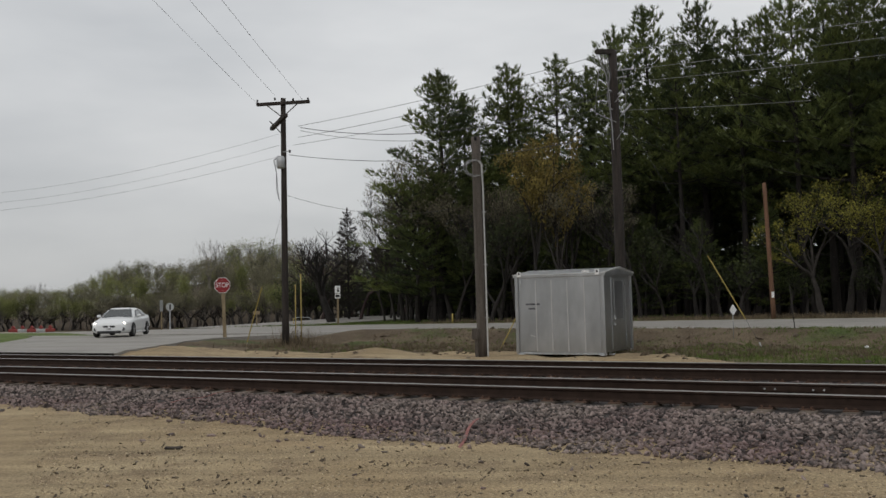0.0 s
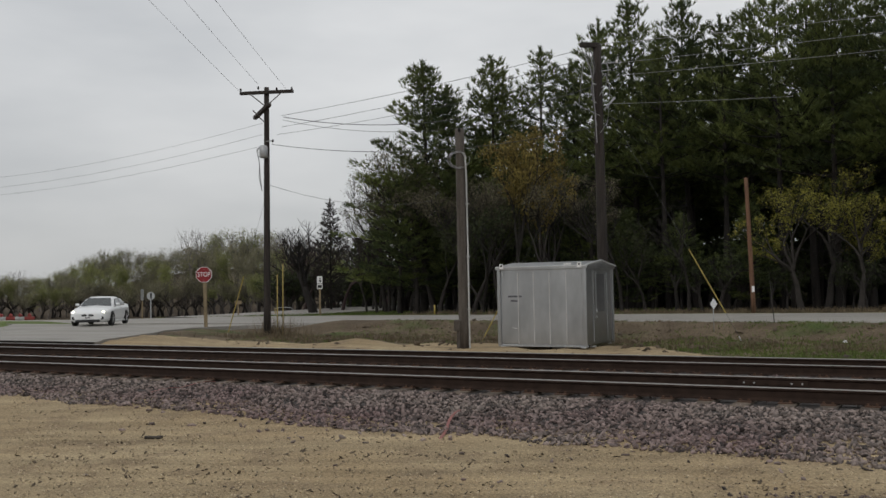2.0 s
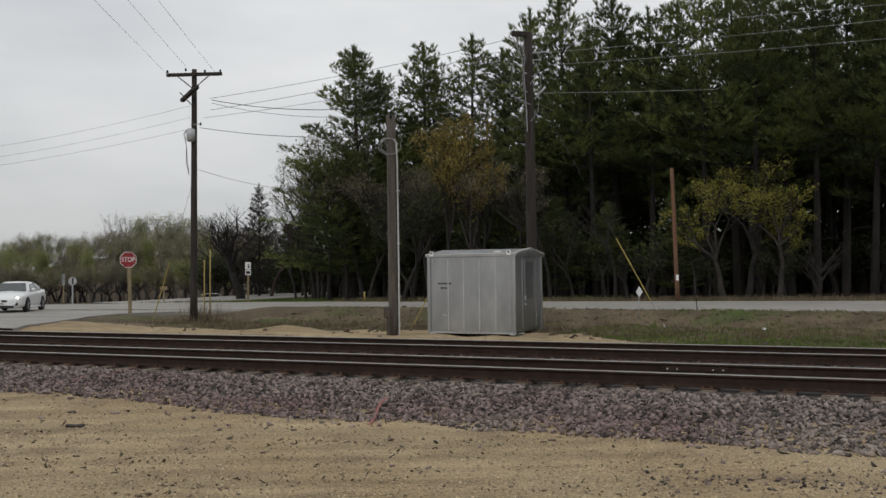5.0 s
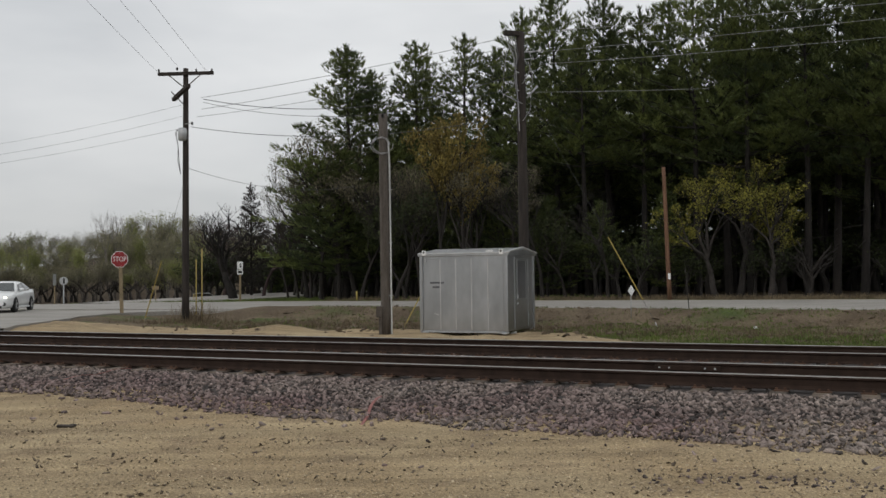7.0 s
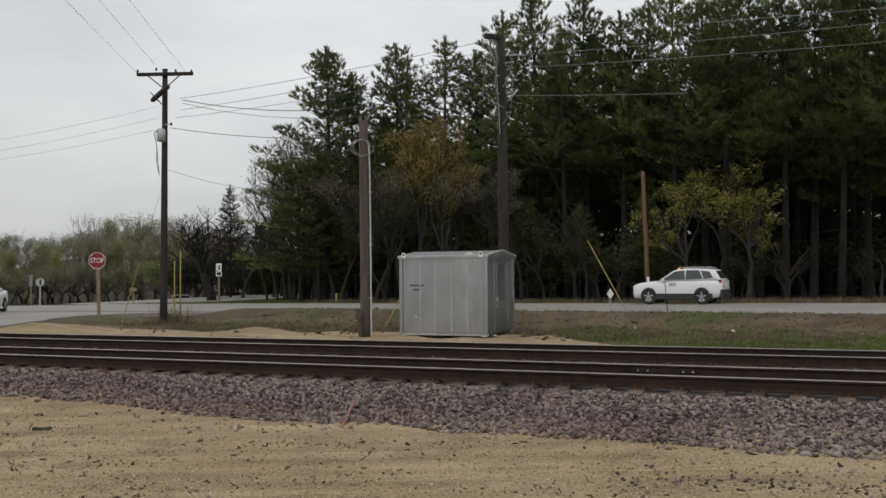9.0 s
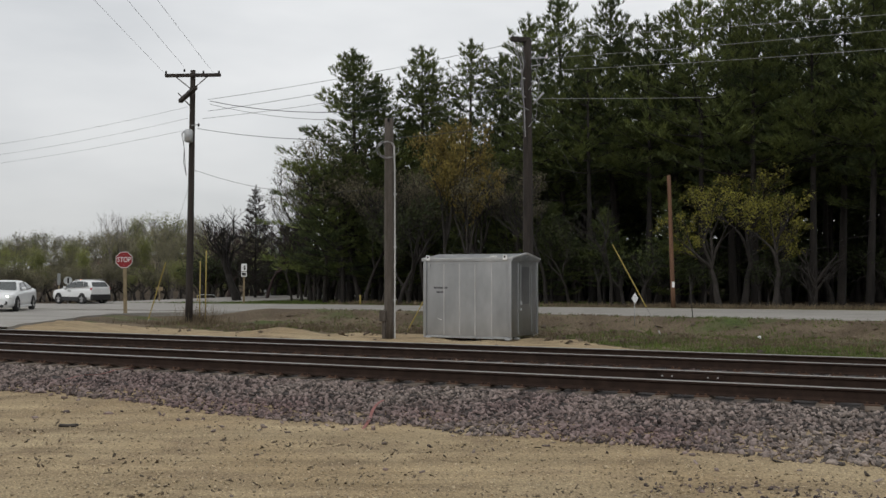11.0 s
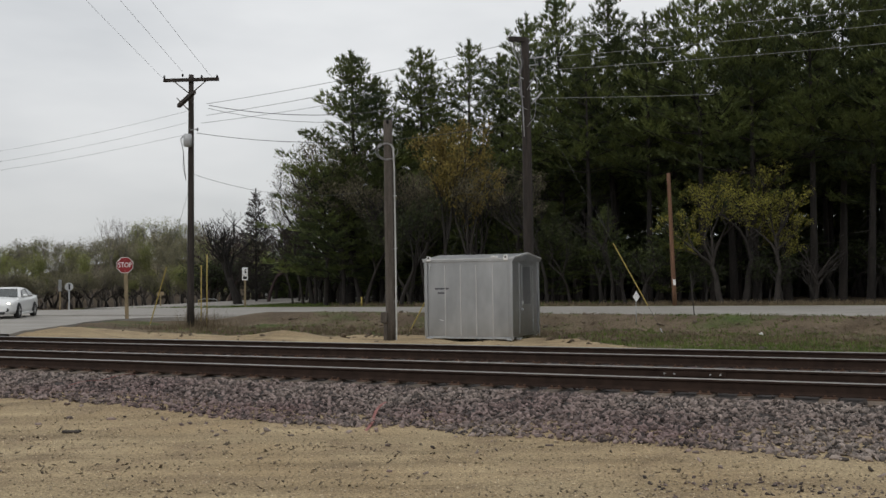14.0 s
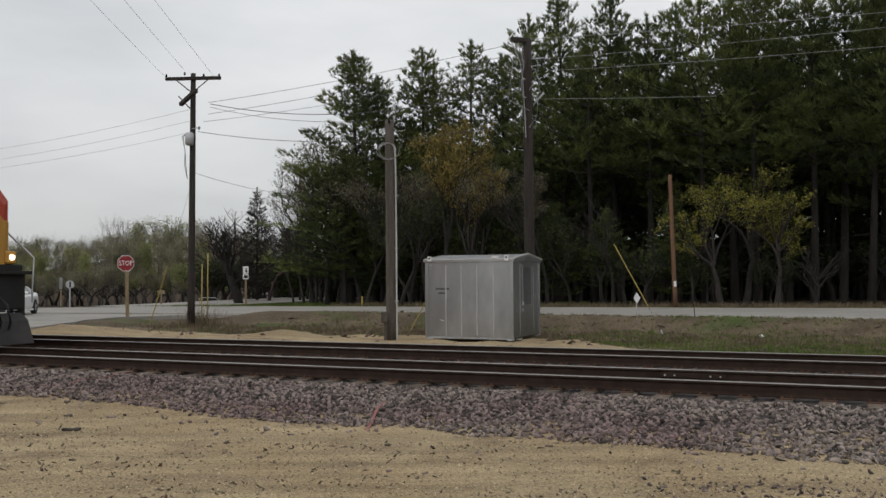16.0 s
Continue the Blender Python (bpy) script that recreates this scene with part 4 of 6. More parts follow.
    for x, z in ((0.62, -0.72), (0.45, -0.98), (0.30, -1.55), (-0.25, -1.45), (-0.2, -2.1)):
        bm = bmesh.new()
        rod(bm, (0, -0.05, C_TOP + z), (x, -0.2, C_TOP + z + 0.03), 0.018, sides=5)
        part("bracket", bm, M_GREY_METAL, c)
        insulator(c, (x, -0.2, C_TOP + z - 0.02), m=M_WHITE if x > 0.5 else None)
    for k in range(4):
        bm = bmesh.new()
        tube(bm, [(-0.3 - 0.1 * k, -0.4, C_TOP - 0.2), (-0.12 - 0.06 * k, -0.3, C_TOP - 0.9), (-0.30 + 0.03 * k, -0.25, C_TOP - 1.6), (-0.12, -0.2, C_TOP - 2.6 - 0.3 * k)], 0.017, 5)
        part("jumper", bm, M_WIRE_PALE if k % 2 else M_WIRE, c)
    for k, (x0, x1, z1) in enumerate(((0.15, 0.32, -1.5), (-0.55, -0.62, -2.2), (0.2, 0.35, -2.8))):
        bm = bmesh.new()
        tube(bm, [(x0, -0.3, C_TOP - 0.5 - 0.3 * k), (x1, -0.32, C_TOP - 1.0 - 0.3 * k), (x1 - 0.1, -0.3, C_TOP + z1), (0.0, -0.2, C_TOP + z1 - 0.35)], 0.014, 5)
        part("jumper", bm, M_WIRE_PALE, c)
    bm = bmesh.new()
    rod(bm, (0.15, -0.22, C_TOP - 2.35), (0.52, -0.28, C_TOP - 1.95), 0.03, 0.04, sides=8)
    part("cutout", bm, M_GREY_METAL, c, "pale fuse cutout")
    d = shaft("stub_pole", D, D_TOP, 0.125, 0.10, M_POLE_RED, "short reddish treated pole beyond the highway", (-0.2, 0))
    bm = bmesh.new()
    box(bm, (0.14, 0.02, 0.3), (-0.03, -0.13, 1.25), None, 0.005)
    part("tag", bm, M_SIGN_WHITE, d, "small white tag")

    def wire(points, r=0.012, m=M_WIRE, name="overhead_wire", label="thin dark overhead wire between the wooden poles", group="overhead wires"):
        bm = bmesh.new()
        tube(bm, points, r, 4)
        ob = part(name, bm, m)
        tagged(ob, label, "wire", group)
        return ob

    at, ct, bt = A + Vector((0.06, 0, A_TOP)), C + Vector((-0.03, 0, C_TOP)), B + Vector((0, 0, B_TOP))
    # spans between the two tall poles
    for a0, c0, drop, r in (((-9.3, 36.7, 8.75), (2.35, 33.0, 10.05), 0.12, 0.008), ((-9.3, 36.7, 8.3), (2.6, 33.0, 9.75), 0.15, 0.008), ((-9.5, 36.7, 8.0), (2.7, 33.0, 9.2), 0.15, 0.007), ((-9.2, 36.65, 8.68), (2.74, 33.0, 8.75), 0.75, 0.013), ((-9.2, 36.6, 8.55), (2.74, 33.0, 8.35), 0.8, 0.008), ((-9.66, 36.6, 7.6), (2.72, 33.0, 7.32), 0.55, 0.011)):
        wire(sag(a0, c0, drop), r)
    wire(sag(A + Vector((0.1, -0.1, 6.05)), (-4.2, 45.0, 6.0), 0.45), 0.008)
    # spans from the stout pole on along the road
    for c0, end, drop in (((2.9, 33.0, 10.2), (17.6, 23.9, 9.1), 0.1), ((3.2, 33.0, 9.5), (17.5, 23.9, 8.8), 0.1), ((3.45, 33.0, 9.08), (17.5, 23.9, 8.2), 0.1)):
        wire(sag(c0, end, drop), 0.0075, M_WIRE_PALE)
    wire(sag((3.2, 33.0, 8.1), (9.5, 33.5, 8.25), 0.02), 0.008, M_WIRE_PALE)
    # spans from the crossarm over the tracks and past the eye
    for a0, end in (((-10.95, 36.6, 9.74), (-7.5, 0.0, 9.9)), ((-10.2, 36.6, 10.0), (-6.8, 0.0, 10.1)), ((-9.0, 36.6, 9.68), (-6.0, 0.0, 9.9))):
        wire(sag(a0, end, 0.12), 0.006)
    # spans to the other side of the highway
    for z0, z1, drop in ((8.45, 8.4, 0.35), (8.0, 7.85, 0.35), (7.55, 7.4, 0.3)):
        wire(sag((-10.05, 36.6, z0), (-31.0, 51.3, z1), drop), 0.005)
    # guy wires with yellow guards
    for top, foot, g0, g1 in ((ct + Vector((0, 0, -1.7)), Vector((7.35, 32.6, ground_z(7.35, 32.6))), 0.11, 0.36), (ct + Vector((0, 0, -2.4)), Vector((-1.45, 33.8, ground_z(-1.45, 33.8))), 0.0, 0.24), (A + Vector((0, 0, 5.6)), Vector((-11.95, 38.0, ground_z(-11.95, 38.0))), 0.0, 0.43)):
        t = thing("guy_wire", foot, "steel guy wire with a yellow plastic guard", "guy wire", "pole guys")
        bm = bmesh.new()
        tube(bm, [Vector((0, 0, 0)), (top - foot)], 0.005, 5)
        part("cable", bm, M_WIRE, t)
        bm = bmesh.new()
        d = top - foot
        tube(bm, [d * g0, d * (g0 + g1) * 0.5, d * g1], 0.021, 7)
        part("guard", bm, M_YELLOW, t, "yellow plastic guard")
        bm = bmesh.new()
        rod(bm, (0, 0, -0.1), d * 0.02, 0.02, sides=6)
        part("anchor_rod", bm, M_GREY_METAL, t)
    for x, h in ((-9.78, 2.55), (-9.55, 3.0)):
        y = 37.6
        t = thing("marker_stake", (x, y, ground_z(x, y)), "tall thin yellow marker stake in dry weeds", "marker stake", "yellow stakes by the pole")
        bm = bmesh.new()
        rod(bm, (0, 0, -0.05), (0.02, 0, h), 0.024, sides=8)
        part("stake", bm, M_YELLOW, t)
    x, y = on_highway(33.7, 49.6).xy
    t = thing("marker_post", (x, y, ground_z(x, y)), "short yellow plastic marker post on the far verge", "marker post")
    bm = bmesh.new()
    rod(bm, (0, 0, -0.05), (0, 0, 0.62), 0.055, sides=10)
    part("post", bm, M_YELLOW, t)


build_poles()


def text_mesh(body, size, depth=0.004):
    cu = bpy.data.curves.new("lettering", "FONT")
    cu.body, cu.size, cu.extrude, cu.align_x, cu.align_y = body, size, depth, "CENTER", "CENTER"
    cu.resolution_u = 3
    ob = new("lettering_source", cu)
    bpy.context.view_layer.update()
    me = bpy.data.meshes.new_from_object(ob.evaluated_get(bpy.context.evaluated_depsgraph_get()))
    bpy.data.objects.remove(ob)
    return me


def plate(bm, w, h, z, y, corner=0.03, sides=None, thick=0.006, turn=0.0):
    """An upright sign plate: a rounded rectangle, or a regular polygon of some sides."""
    if sides:
        ring = [(math.cos(turn + k * 2 * math.pi / sides) * w / 2, math.sin(turn + k * 2 * math.pi / sides) * h / 2) for k in range(sides)]
    else:
        ring = []
        for cx, cz, a0 in ((w / 2 - corner, h / 2 - corner, 0), (-w / 2 + corner, h / 2 - corner, 90), (-w / 2 + corner, -h / 2 + corner, 180), (w / 2 - corner, -h / 2 + corner, 270)):
            for k in range(4):
                a = radians(a0 + 30 * k)
                ring.append((cx + math.cos(a) * corner, cz + math.sin(a) * corner))
    loft(bm, [[(x, yy, z + zz) for x, zz in ring] for yy in (y, y - thick)], smooth_faces=False)
    bmesh.ops.recalc_face_normals(bm, faces=bm.faces)


def build_signs():
    # stop sign
    x, y = -14.15, 41.6
    s = thing("stop_sign", pose(x, y, ground_z(x, y), 0, 0, 12), "red octagonal stop sign on a square timber post", "stop sign")
    bm = bmesh.new()
    box(bm, (0.15, 0.12, 2.35), (0.05, 0.07, 1.12), (0, -1.2, 0), 0.01)
    part("post", bm, M_POST, s)
    z = 2.42
    k = 1 / math.cos(math.pi / 8)
    bm = bmesh.new()
    plate(bm, 0.69 * k, 0.69 * k, z, 0, sides=8, turn=math.pi / 8)
    p = part("rim", bm, M_SIGN_WHITE, s, "white rim")
    bm = bmesh.new()
    plate(bm, 0.645 * k, 0.645 * k, z, -0.0065, sides=8, turn=math.pi / 8)
    part("face", bm, M_RED, s, "red reflective face")
    me = text_mesh("STOP", 0.33)
    me.materials.append(M_SIGN_WHITE)
    ob = part("lettering", me, None, s, "white lettering STOP")
    ob.matrix_basis = Matrix.Translation((0, -0.017, z)) @ Euler((radians(90), 0, 0)).to_matrix().to_4x4() @ Matrix.Diagonal((0.72, 0.95, 1, 1))
    for dz in (-0.25, 0.25):
        bm = bmesh.new()
        rod(bm, (0, -0.012, z + dz), (0, -0.022, z + dz), 0.014)
        part("bolt", bm, M_GREY_METAL, s)

    # two stacked white route plates
    x, y = on_highway(43.9, 50.4).xy
    s = thing("route_sign", pose(x, y, ground_z(x, y), 0, 0, 8), "two stacked white route plates on a pale timber post", "road sign")
    bm = bmesh.new()
    box(bm, (0.13, 0.10, 2.75), (0, 0.06, 1.36), None, 0.01)
    part("post", bm, M_POST, s)
    for z, h in ((2.48, 0.50), (2.02, 0.34)):
        bm = bmesh.new()
        plate(bm, 0.38, h, z, 0)
        p = part("plate", bm, M_SIGN_WHITE, s, "white plate")
        bm = bmesh.new()
        if h == 0.50:
            box(bm, (0.10, 0.006, 0.10), (0.03, -0.011, z + 0.08))
            box(bm, (0.13, 0.006, 0.16), (0.04, -0.011, z - 0.08))
        else:
            box(bm, (0.28, 0.006, 0.20), (0.0, -0.011, z))
        part("dark_mark", bm, M_BLACK, p)

    # backs of signs at the far side of the junction
    for px, yy, kind in ((97, 70.0, "rect"), (113, 70.5, "disc"), (275, 72.0, "low")):
        x = (px - 784) / 1681.0 * yy
        g = ground_z(x, yy)
        if kind == "rect":
            s = thing("road_sign", pose(x, yy, g, 0, 0, 20), "grey back of a double road sign on a post", "road sign", "signs seen from behind")
            for dx in (-0.13, 0.13):
                bm = bmesh.new()
                plate(bm, 0.22, 0.85, 1.85, 0)
                part("plate", bm, M_SIGN_BACK, s)
            top = 2.2
        elif kind == "disc":
            s = thing("road_sign", pose(x, yy, g, 0, 0, 20), "round pale sign with a dark bar on a thin post", "road sign", "signs seen from behind")
            bm = bmesh.new()
            plate(bm, 0.6, 0.6, 1.75, 0, sides=20)
            p = part("plate", bm, M_SIGN_BACK, s)
            bm = bmesh.new()
            box(bm, (0.12, 0.006, 0.42), (0.02, -0.011, 1.75))
            part("dark_mark", bm, M_BLACK, p)
            top = 1.9
        else:
            s = thing("road_sign", pose(x, yy, g, 0, 0, 0), "low grey sign on a short post", "road sign", "signs seen from behind")
            bm = bmesh.new()
            plate(bm, 0.55, 0.28, 1.1, 0)
            # Plate borrows the darker post colour to paint its back-lit shade.
            part("plate", bm, M_POST, s, "plate in the dark tone of its back-lit face")
            top = 1.1
        bm = bmesh.new()
        box(bm, (0.10, 0.07, top), (0, 0.045, top / 2), None, 0.008)
        part("post", bm, M_GREY_METAL if kind == "disc" else M_POST, s)
    # small diamond marker near the guy wire
    x, y = 6.72, 34.0
    s = thing("diamond_marker", pose(x, y, ground_z(x, y), 0, 0, 25), "small white diamond marker on a thin stake", "marker")
    bm = bmesh.new()
    plate(bm, 0.30, 0.40, 1.0, 0, sides=4, thick=0.01)
    part("plate", bm, M_SIGN_WHITE, s)
    bm = bmesh.new()
    rod(bm, (0, 0.02, -0.05), (0, 0.02, 1.05), 0.014, sides=6)
    part("stake", bm, M_GREY_METAL, s)
    # thin grey stake on the verge
    x, y = 9.3, 36.0
    s = thing("thin_stake", pose(x, y, ground_z(x, y)), "thin bare leaning stake beside the highway", "stake")
    bm = bmesh.new()
    rod(bm, (0, 0, -0.05), (-0.12, 0, 1.6), 0.018, 0.012, sides=6)
    part("stick", bm, M_TWIG, s)
    # red and white barrier far down the highway
    for i, px in enumerate((0, 18, 36, 54, 72)):
        yy = 92.0
        x = (px - 800 - 172) / 1681.0 * yy
        s = thing("road_barrier", pose(x, yy, ground_z(x, yy), 0, 0, 0), "low red and white road barrier at the field edge", "barrier", "row of barriers")
        bm = bmesh.new()
        box(bm, (0.98, 0.3, 0.34), (0, 0, 0.45), None, 0.05)
        part("block", bm, M_SIGN_BACK if i % 2 else M_BARRIER, s)
        bm = bmesh.new()
        box(bm, (0.34, 0.25, 0.30), (0, 0, 0.75), (0, 45, 0), 0.04)
        part("cap", bm, M_BARRIER, s)
    # white gate rail across the lawn
    x, y = -18.2, 72.0
    s = thing("pipe_rail", pose(x, y, ground_z(x, y), 0, 0, 10), "low white pipe rail at the edge of the lawn", "pipe rail")
    bm = bmesh.new()
    tube(bm, [(-0.7, 0, 0.55), (-0.3, 0, 0.62), (0.5, 0, 0.60), (0.68, 0, 0.5), (0.7, 0, 0.0)], 0.025, 6)
    part("pipe", bm, M_GREY_METAL, s)
    bm = bmesh.new()
    rod(bm, (-0.66, 0, 0), (-0.66, 0, 0.58), 0.03)
    part("post", bm, M_YELLOW, s)
    # flagging ribbon and scrap on the stones
    for x0, y0, x1, y1, wide in ((-1.02, 11.25, -0.87, 12.8, 0.02), (-6.15, 15.45, -5.35, 16.2, 0.016)):
        s = tagged(new("ribbon"), "faded pink flagging ribbon lying over the ballast", "ribbon", "flagging ribbons")
        bm = bmesh.new()
        pts = []
        for i in range(9):
            f = i / 8
            uu, vv = track_uv(x0 + (x1 - x0) * f + 0.03 * math.sin(f * 7), y0 + (y1 - y0) * f)
            pts.append(on_track(uu, vv, ballast_z(uu, vv)[0] + 0.075 + 0.02 * math.sin(f * 9)))
        rings = [[q + Vector((-wide, 0, 0.006)), q + Vector((wide, 0, 0.010)), q + Vector((wide, 0, 0.004)), q + Vector((-wide, 0, 0.0))] for q in pts]
        loft(bm, rings, smooth_faces=False)
        part("strip", bm, M_PINK, s)
    x, y = 10.0, 30.5
    s = thing("paper_scrap", pose(x, y, ground_z(x, y) + 0.05, 10, 15, 30), "small crumpled white paper scrap in the grass", "litter")
    bm = bmesh.new()
    box(bm, (0.16, 0.10, 0.05), (0, 0, 0.0), None, 0.015)
    box(bm, (0.08, 0.09, 0.05), (0.04, 0.02, 0.03), (20, 30, 10), 0.015)
    part("scrap", bm, M_SIGN_WHITE, s)
    x, y = -4.55, 11.45
    s = thing("wood_scrap", pose(x, y, ground_z(x, y) + 0.015, 0, 3, 8), "flat dark scrap of wood lying on the lot", "scrap")
    bm = bmesh.new()
    box(bm, (0.20, 0.07, 0.03), (0, 0, 0.0), None, 0.008)
    box(bm, (0.08, 0.05, 0.025), (0.08, 0.02, 0.008), (0, 0, 12), 0.006)
    part("board", bm, M_DARK_WOOD, s)


build_signs()

# ---------------------------------------------------------------- trees


def needle_fan(rng, n, length, spread):
    """Short three-cornered needle sprays about an origin, opening along +x."""
    tris = []
    for _ in range(n):
        d = np.array([rng.uniform(0.45, 1.0), rng.uniform(-0.8, 0.8) * spread, rng.uniform(-0.15, 0.6) * spread])
        d /= np.linalg.norm(d)
        w = np.cross(d, [rng.uniform(-1, 1), rng.uniform(-1, 1), 1.0])
        w /= np.linalg.norm(w) + 1e-6
        o = np.array([rng.uniform(-0.15, 0.25), rng.uniform(-0.2, 0.2), rng.uniform(-0.08, 0.1)]) * length
        le = length * rng.uniform(0.6, 1.2)
        wd = le * rng.uniform(0.05, 0.10)
        tris.append((o - w * wd, o + w * wd, o + d * le))
    return np.array(tris, dtype=np.float32)


def limb(out_v, out_f, a, b, r0, r1, sides=5):
    a, b = np.asarray(a, float), np.asarray(b, float)
    d = b - a
    d = d / (np.linalg.norm(d) + 1e-9)
    s = np.cross(d, [0.0, 0.0, 1.0] if abs(d[2]) < 0.9 else [1.0, 0, 0])
    s /= np.linalg.norm(s) + 1e-9
    t = np.cross(d, s)
    base = sum(len(x) for x in out_v)
    ring = [np.cos(2 * np.pi * k / sides) * s + np.sin(2 * np.pi * k / sides) * t for k in range(sides)]
    out_v.append(np.array([a + q * r0 for q in ring] + [b + q * r1 for q in ring], dtype=np.float32))
    for k in range(sides):
        j = (k + 1) % sides
        out_f.append((base + k, base + j, base + sides + j))
        out_f.append((base + k, base + sides + j, base + sides + k))


def pine_meshes(seed, height=18.0, bare=0.45, width=3.6, step=0.33, fan_size=0.40, gap=0.92, needles=12, rise=32.0):
    """A white pine: bare lower trunk with dead limbs, plumed branches that sweep up towards a pointed top."""
    rng = random.Random(seed)
    tv, tf = [], []
    bend = [rng.uniform(-0.25, 0.25) for _ in range(4)]

    def axis(z):
        f = z / height
        return np.array([bend[0] * math.sin(f * 3) + bend[1] * f, bend[2] * math.sin(f * 2.6) + bend[3] * f, z])

    def way(az, el):
        return np.array([math.cos(az) * math.cos(el), math.sin(az) * math.cos(el), math.sin(el)])

    fans = [needle_fan(rng, needles, fan_size, 0.75) for _ in range(14)]
    cv = []

    def tuft(at, az, el, size):
        ca, sa, ce, se = math.cos(az), math.sin(az), math.cos(el), math.sin(el)
        rot = np.array([[ca * ce, -sa, -ca * se], [sa * ce, ca, -sa * se], [se, 0, ce]], dtype=np.float32)
        cv.append((fans[rng.randrange(len(fans))].reshape(-1, 3) * size) @ rot.T + at.astype(np.float32))

    r0 = 0.011 * height + 0.03
    steps = 8
    for i in range(steps):
        z0, z1 = height * 0.97 * i / steps, height * 0.97 * (i + 1) / steps
        limb(tv, tf, axis(z0), axis(z1), r0 * (1 - 0.94 * i / steps), r0 * (1 - 0.94 * (i + 1) / steps), 7)
    z = height * bare * 0.3
    while z < height * 0.945:
        f = z / height
        live = f > bare
        g = max(0.0, (f - bare) / (1 - bare))
        n = rng.choice((4, 5, 5, 6)) if live else rng.choice((0, 1, 2, 2))
        a0 = rng.uniform(0, 6.28)
        for k in range(n):
            az = a0 + k * 6.283 / max(n, 1) + rng.uniform(-0.45, 0.45)
            p = axis(z + rng.uniform(-0.1, 0.1))
            if not live:
                reach = width * rng.uniform(0.2, 0.6)
                d = way(az, rng.uniform(-0.4, 0.1))
                q = p + d * reach * 0.55 + np.array([0, 0, rng.uniform(-0.1, 0.1)])
                limb(tv, tf, p, q, 0.03, 0.02, 3)
                limb(tv, tf, q, q + (d + np.array([rng.uniform(-0.3, 0.3), rng.uniform(-0.3, 0.3), rng.uniform(-0.4, 0.2)])) * reach * 0.45, 0.02, 0.006, 3)
                continue
            el = radians(3 + rise * g ** 1.1 + rng.uniform(-8, 8))
            length = width * (0.06 + 1.02 * (1 - g) ** 0.95) * min(1.0, 0.65 + 2.0 * g) * rng.choice((0.55, 0.75, 0.95, 1.05, 1.2))
            segs = max(2, int(length / 0.8))
            pts, e = [p], el
            for c in range(segs):
                e += radians(15) / segs
                pts.append(pts[-1] + way(az + rng.uniform(-0.12, 0.12), e) * length / segs)
                rr = 0.012 + 0.008 * length
                limb(tv, tf, pts[-2], pts[-1], rr * (1 - 0.8 * c / segs), rr * (1 - 0.8 * (c + 1) / segs), 3)
            along = length * (0.30 if g < 0.6 else 0.12)
            while along < length:
                q = along / length
                c = min(segs - 1, int(q * segs))
                at = pts[c] + (pts[c + 1] - pts[c]) * (q * segs - c)
                for side in (-1, 1):
                    if rng.random() < 0.12:
                        continue
                    bl = min(1.15, 0.22 + 0.34 * (1 - q) * length + 0.12 * length * (q < 0.9)) * rng.uniform(0.6, 1.15)
                    ba, be = az + side * radians(rng.uniform(30, 65)), e - 0.25 + radians(rng.uniform(-4, 22))
                    tip = at + way(ba, be) * bl
                    for share in ((1.0,) if bl < fan_size * 1.2 else (0.5, 1.0)):
                        tuft(at + (tip - at) * share, ba, be + 0.25, rng.uniform(0.75, 1.2) * (1.0 - 0.3 * g))
                along += step * rng.uniform(0.8, 1.25)
            tuft(pts[-1], az, e + 0.2, 1.1 - 0.35 * g)
        z += gap * rng.uniform(0.7, 1.25) * (1.0 if live else 1.2) * (1.0 - 0.45 * g)
    top = height * 0.91
    while top < height * 0.99:
        for _ in range(2):
            tuft(axis(top), rng.uniform(0, 6.28), radians(rng.uniform(35, 75)), 0.75)
        top += 0.14
    crown_v = np.concatenate(cv)
    crown_f = np.arange(len(crown_v), dtype=np.int32).reshape(-1, 3)
    return np_mesh(np.concatenate(tv), tf, M_BARK, "trunk"), np_mesh(crown_v, crown_f, M_NEEDLE, "crown")


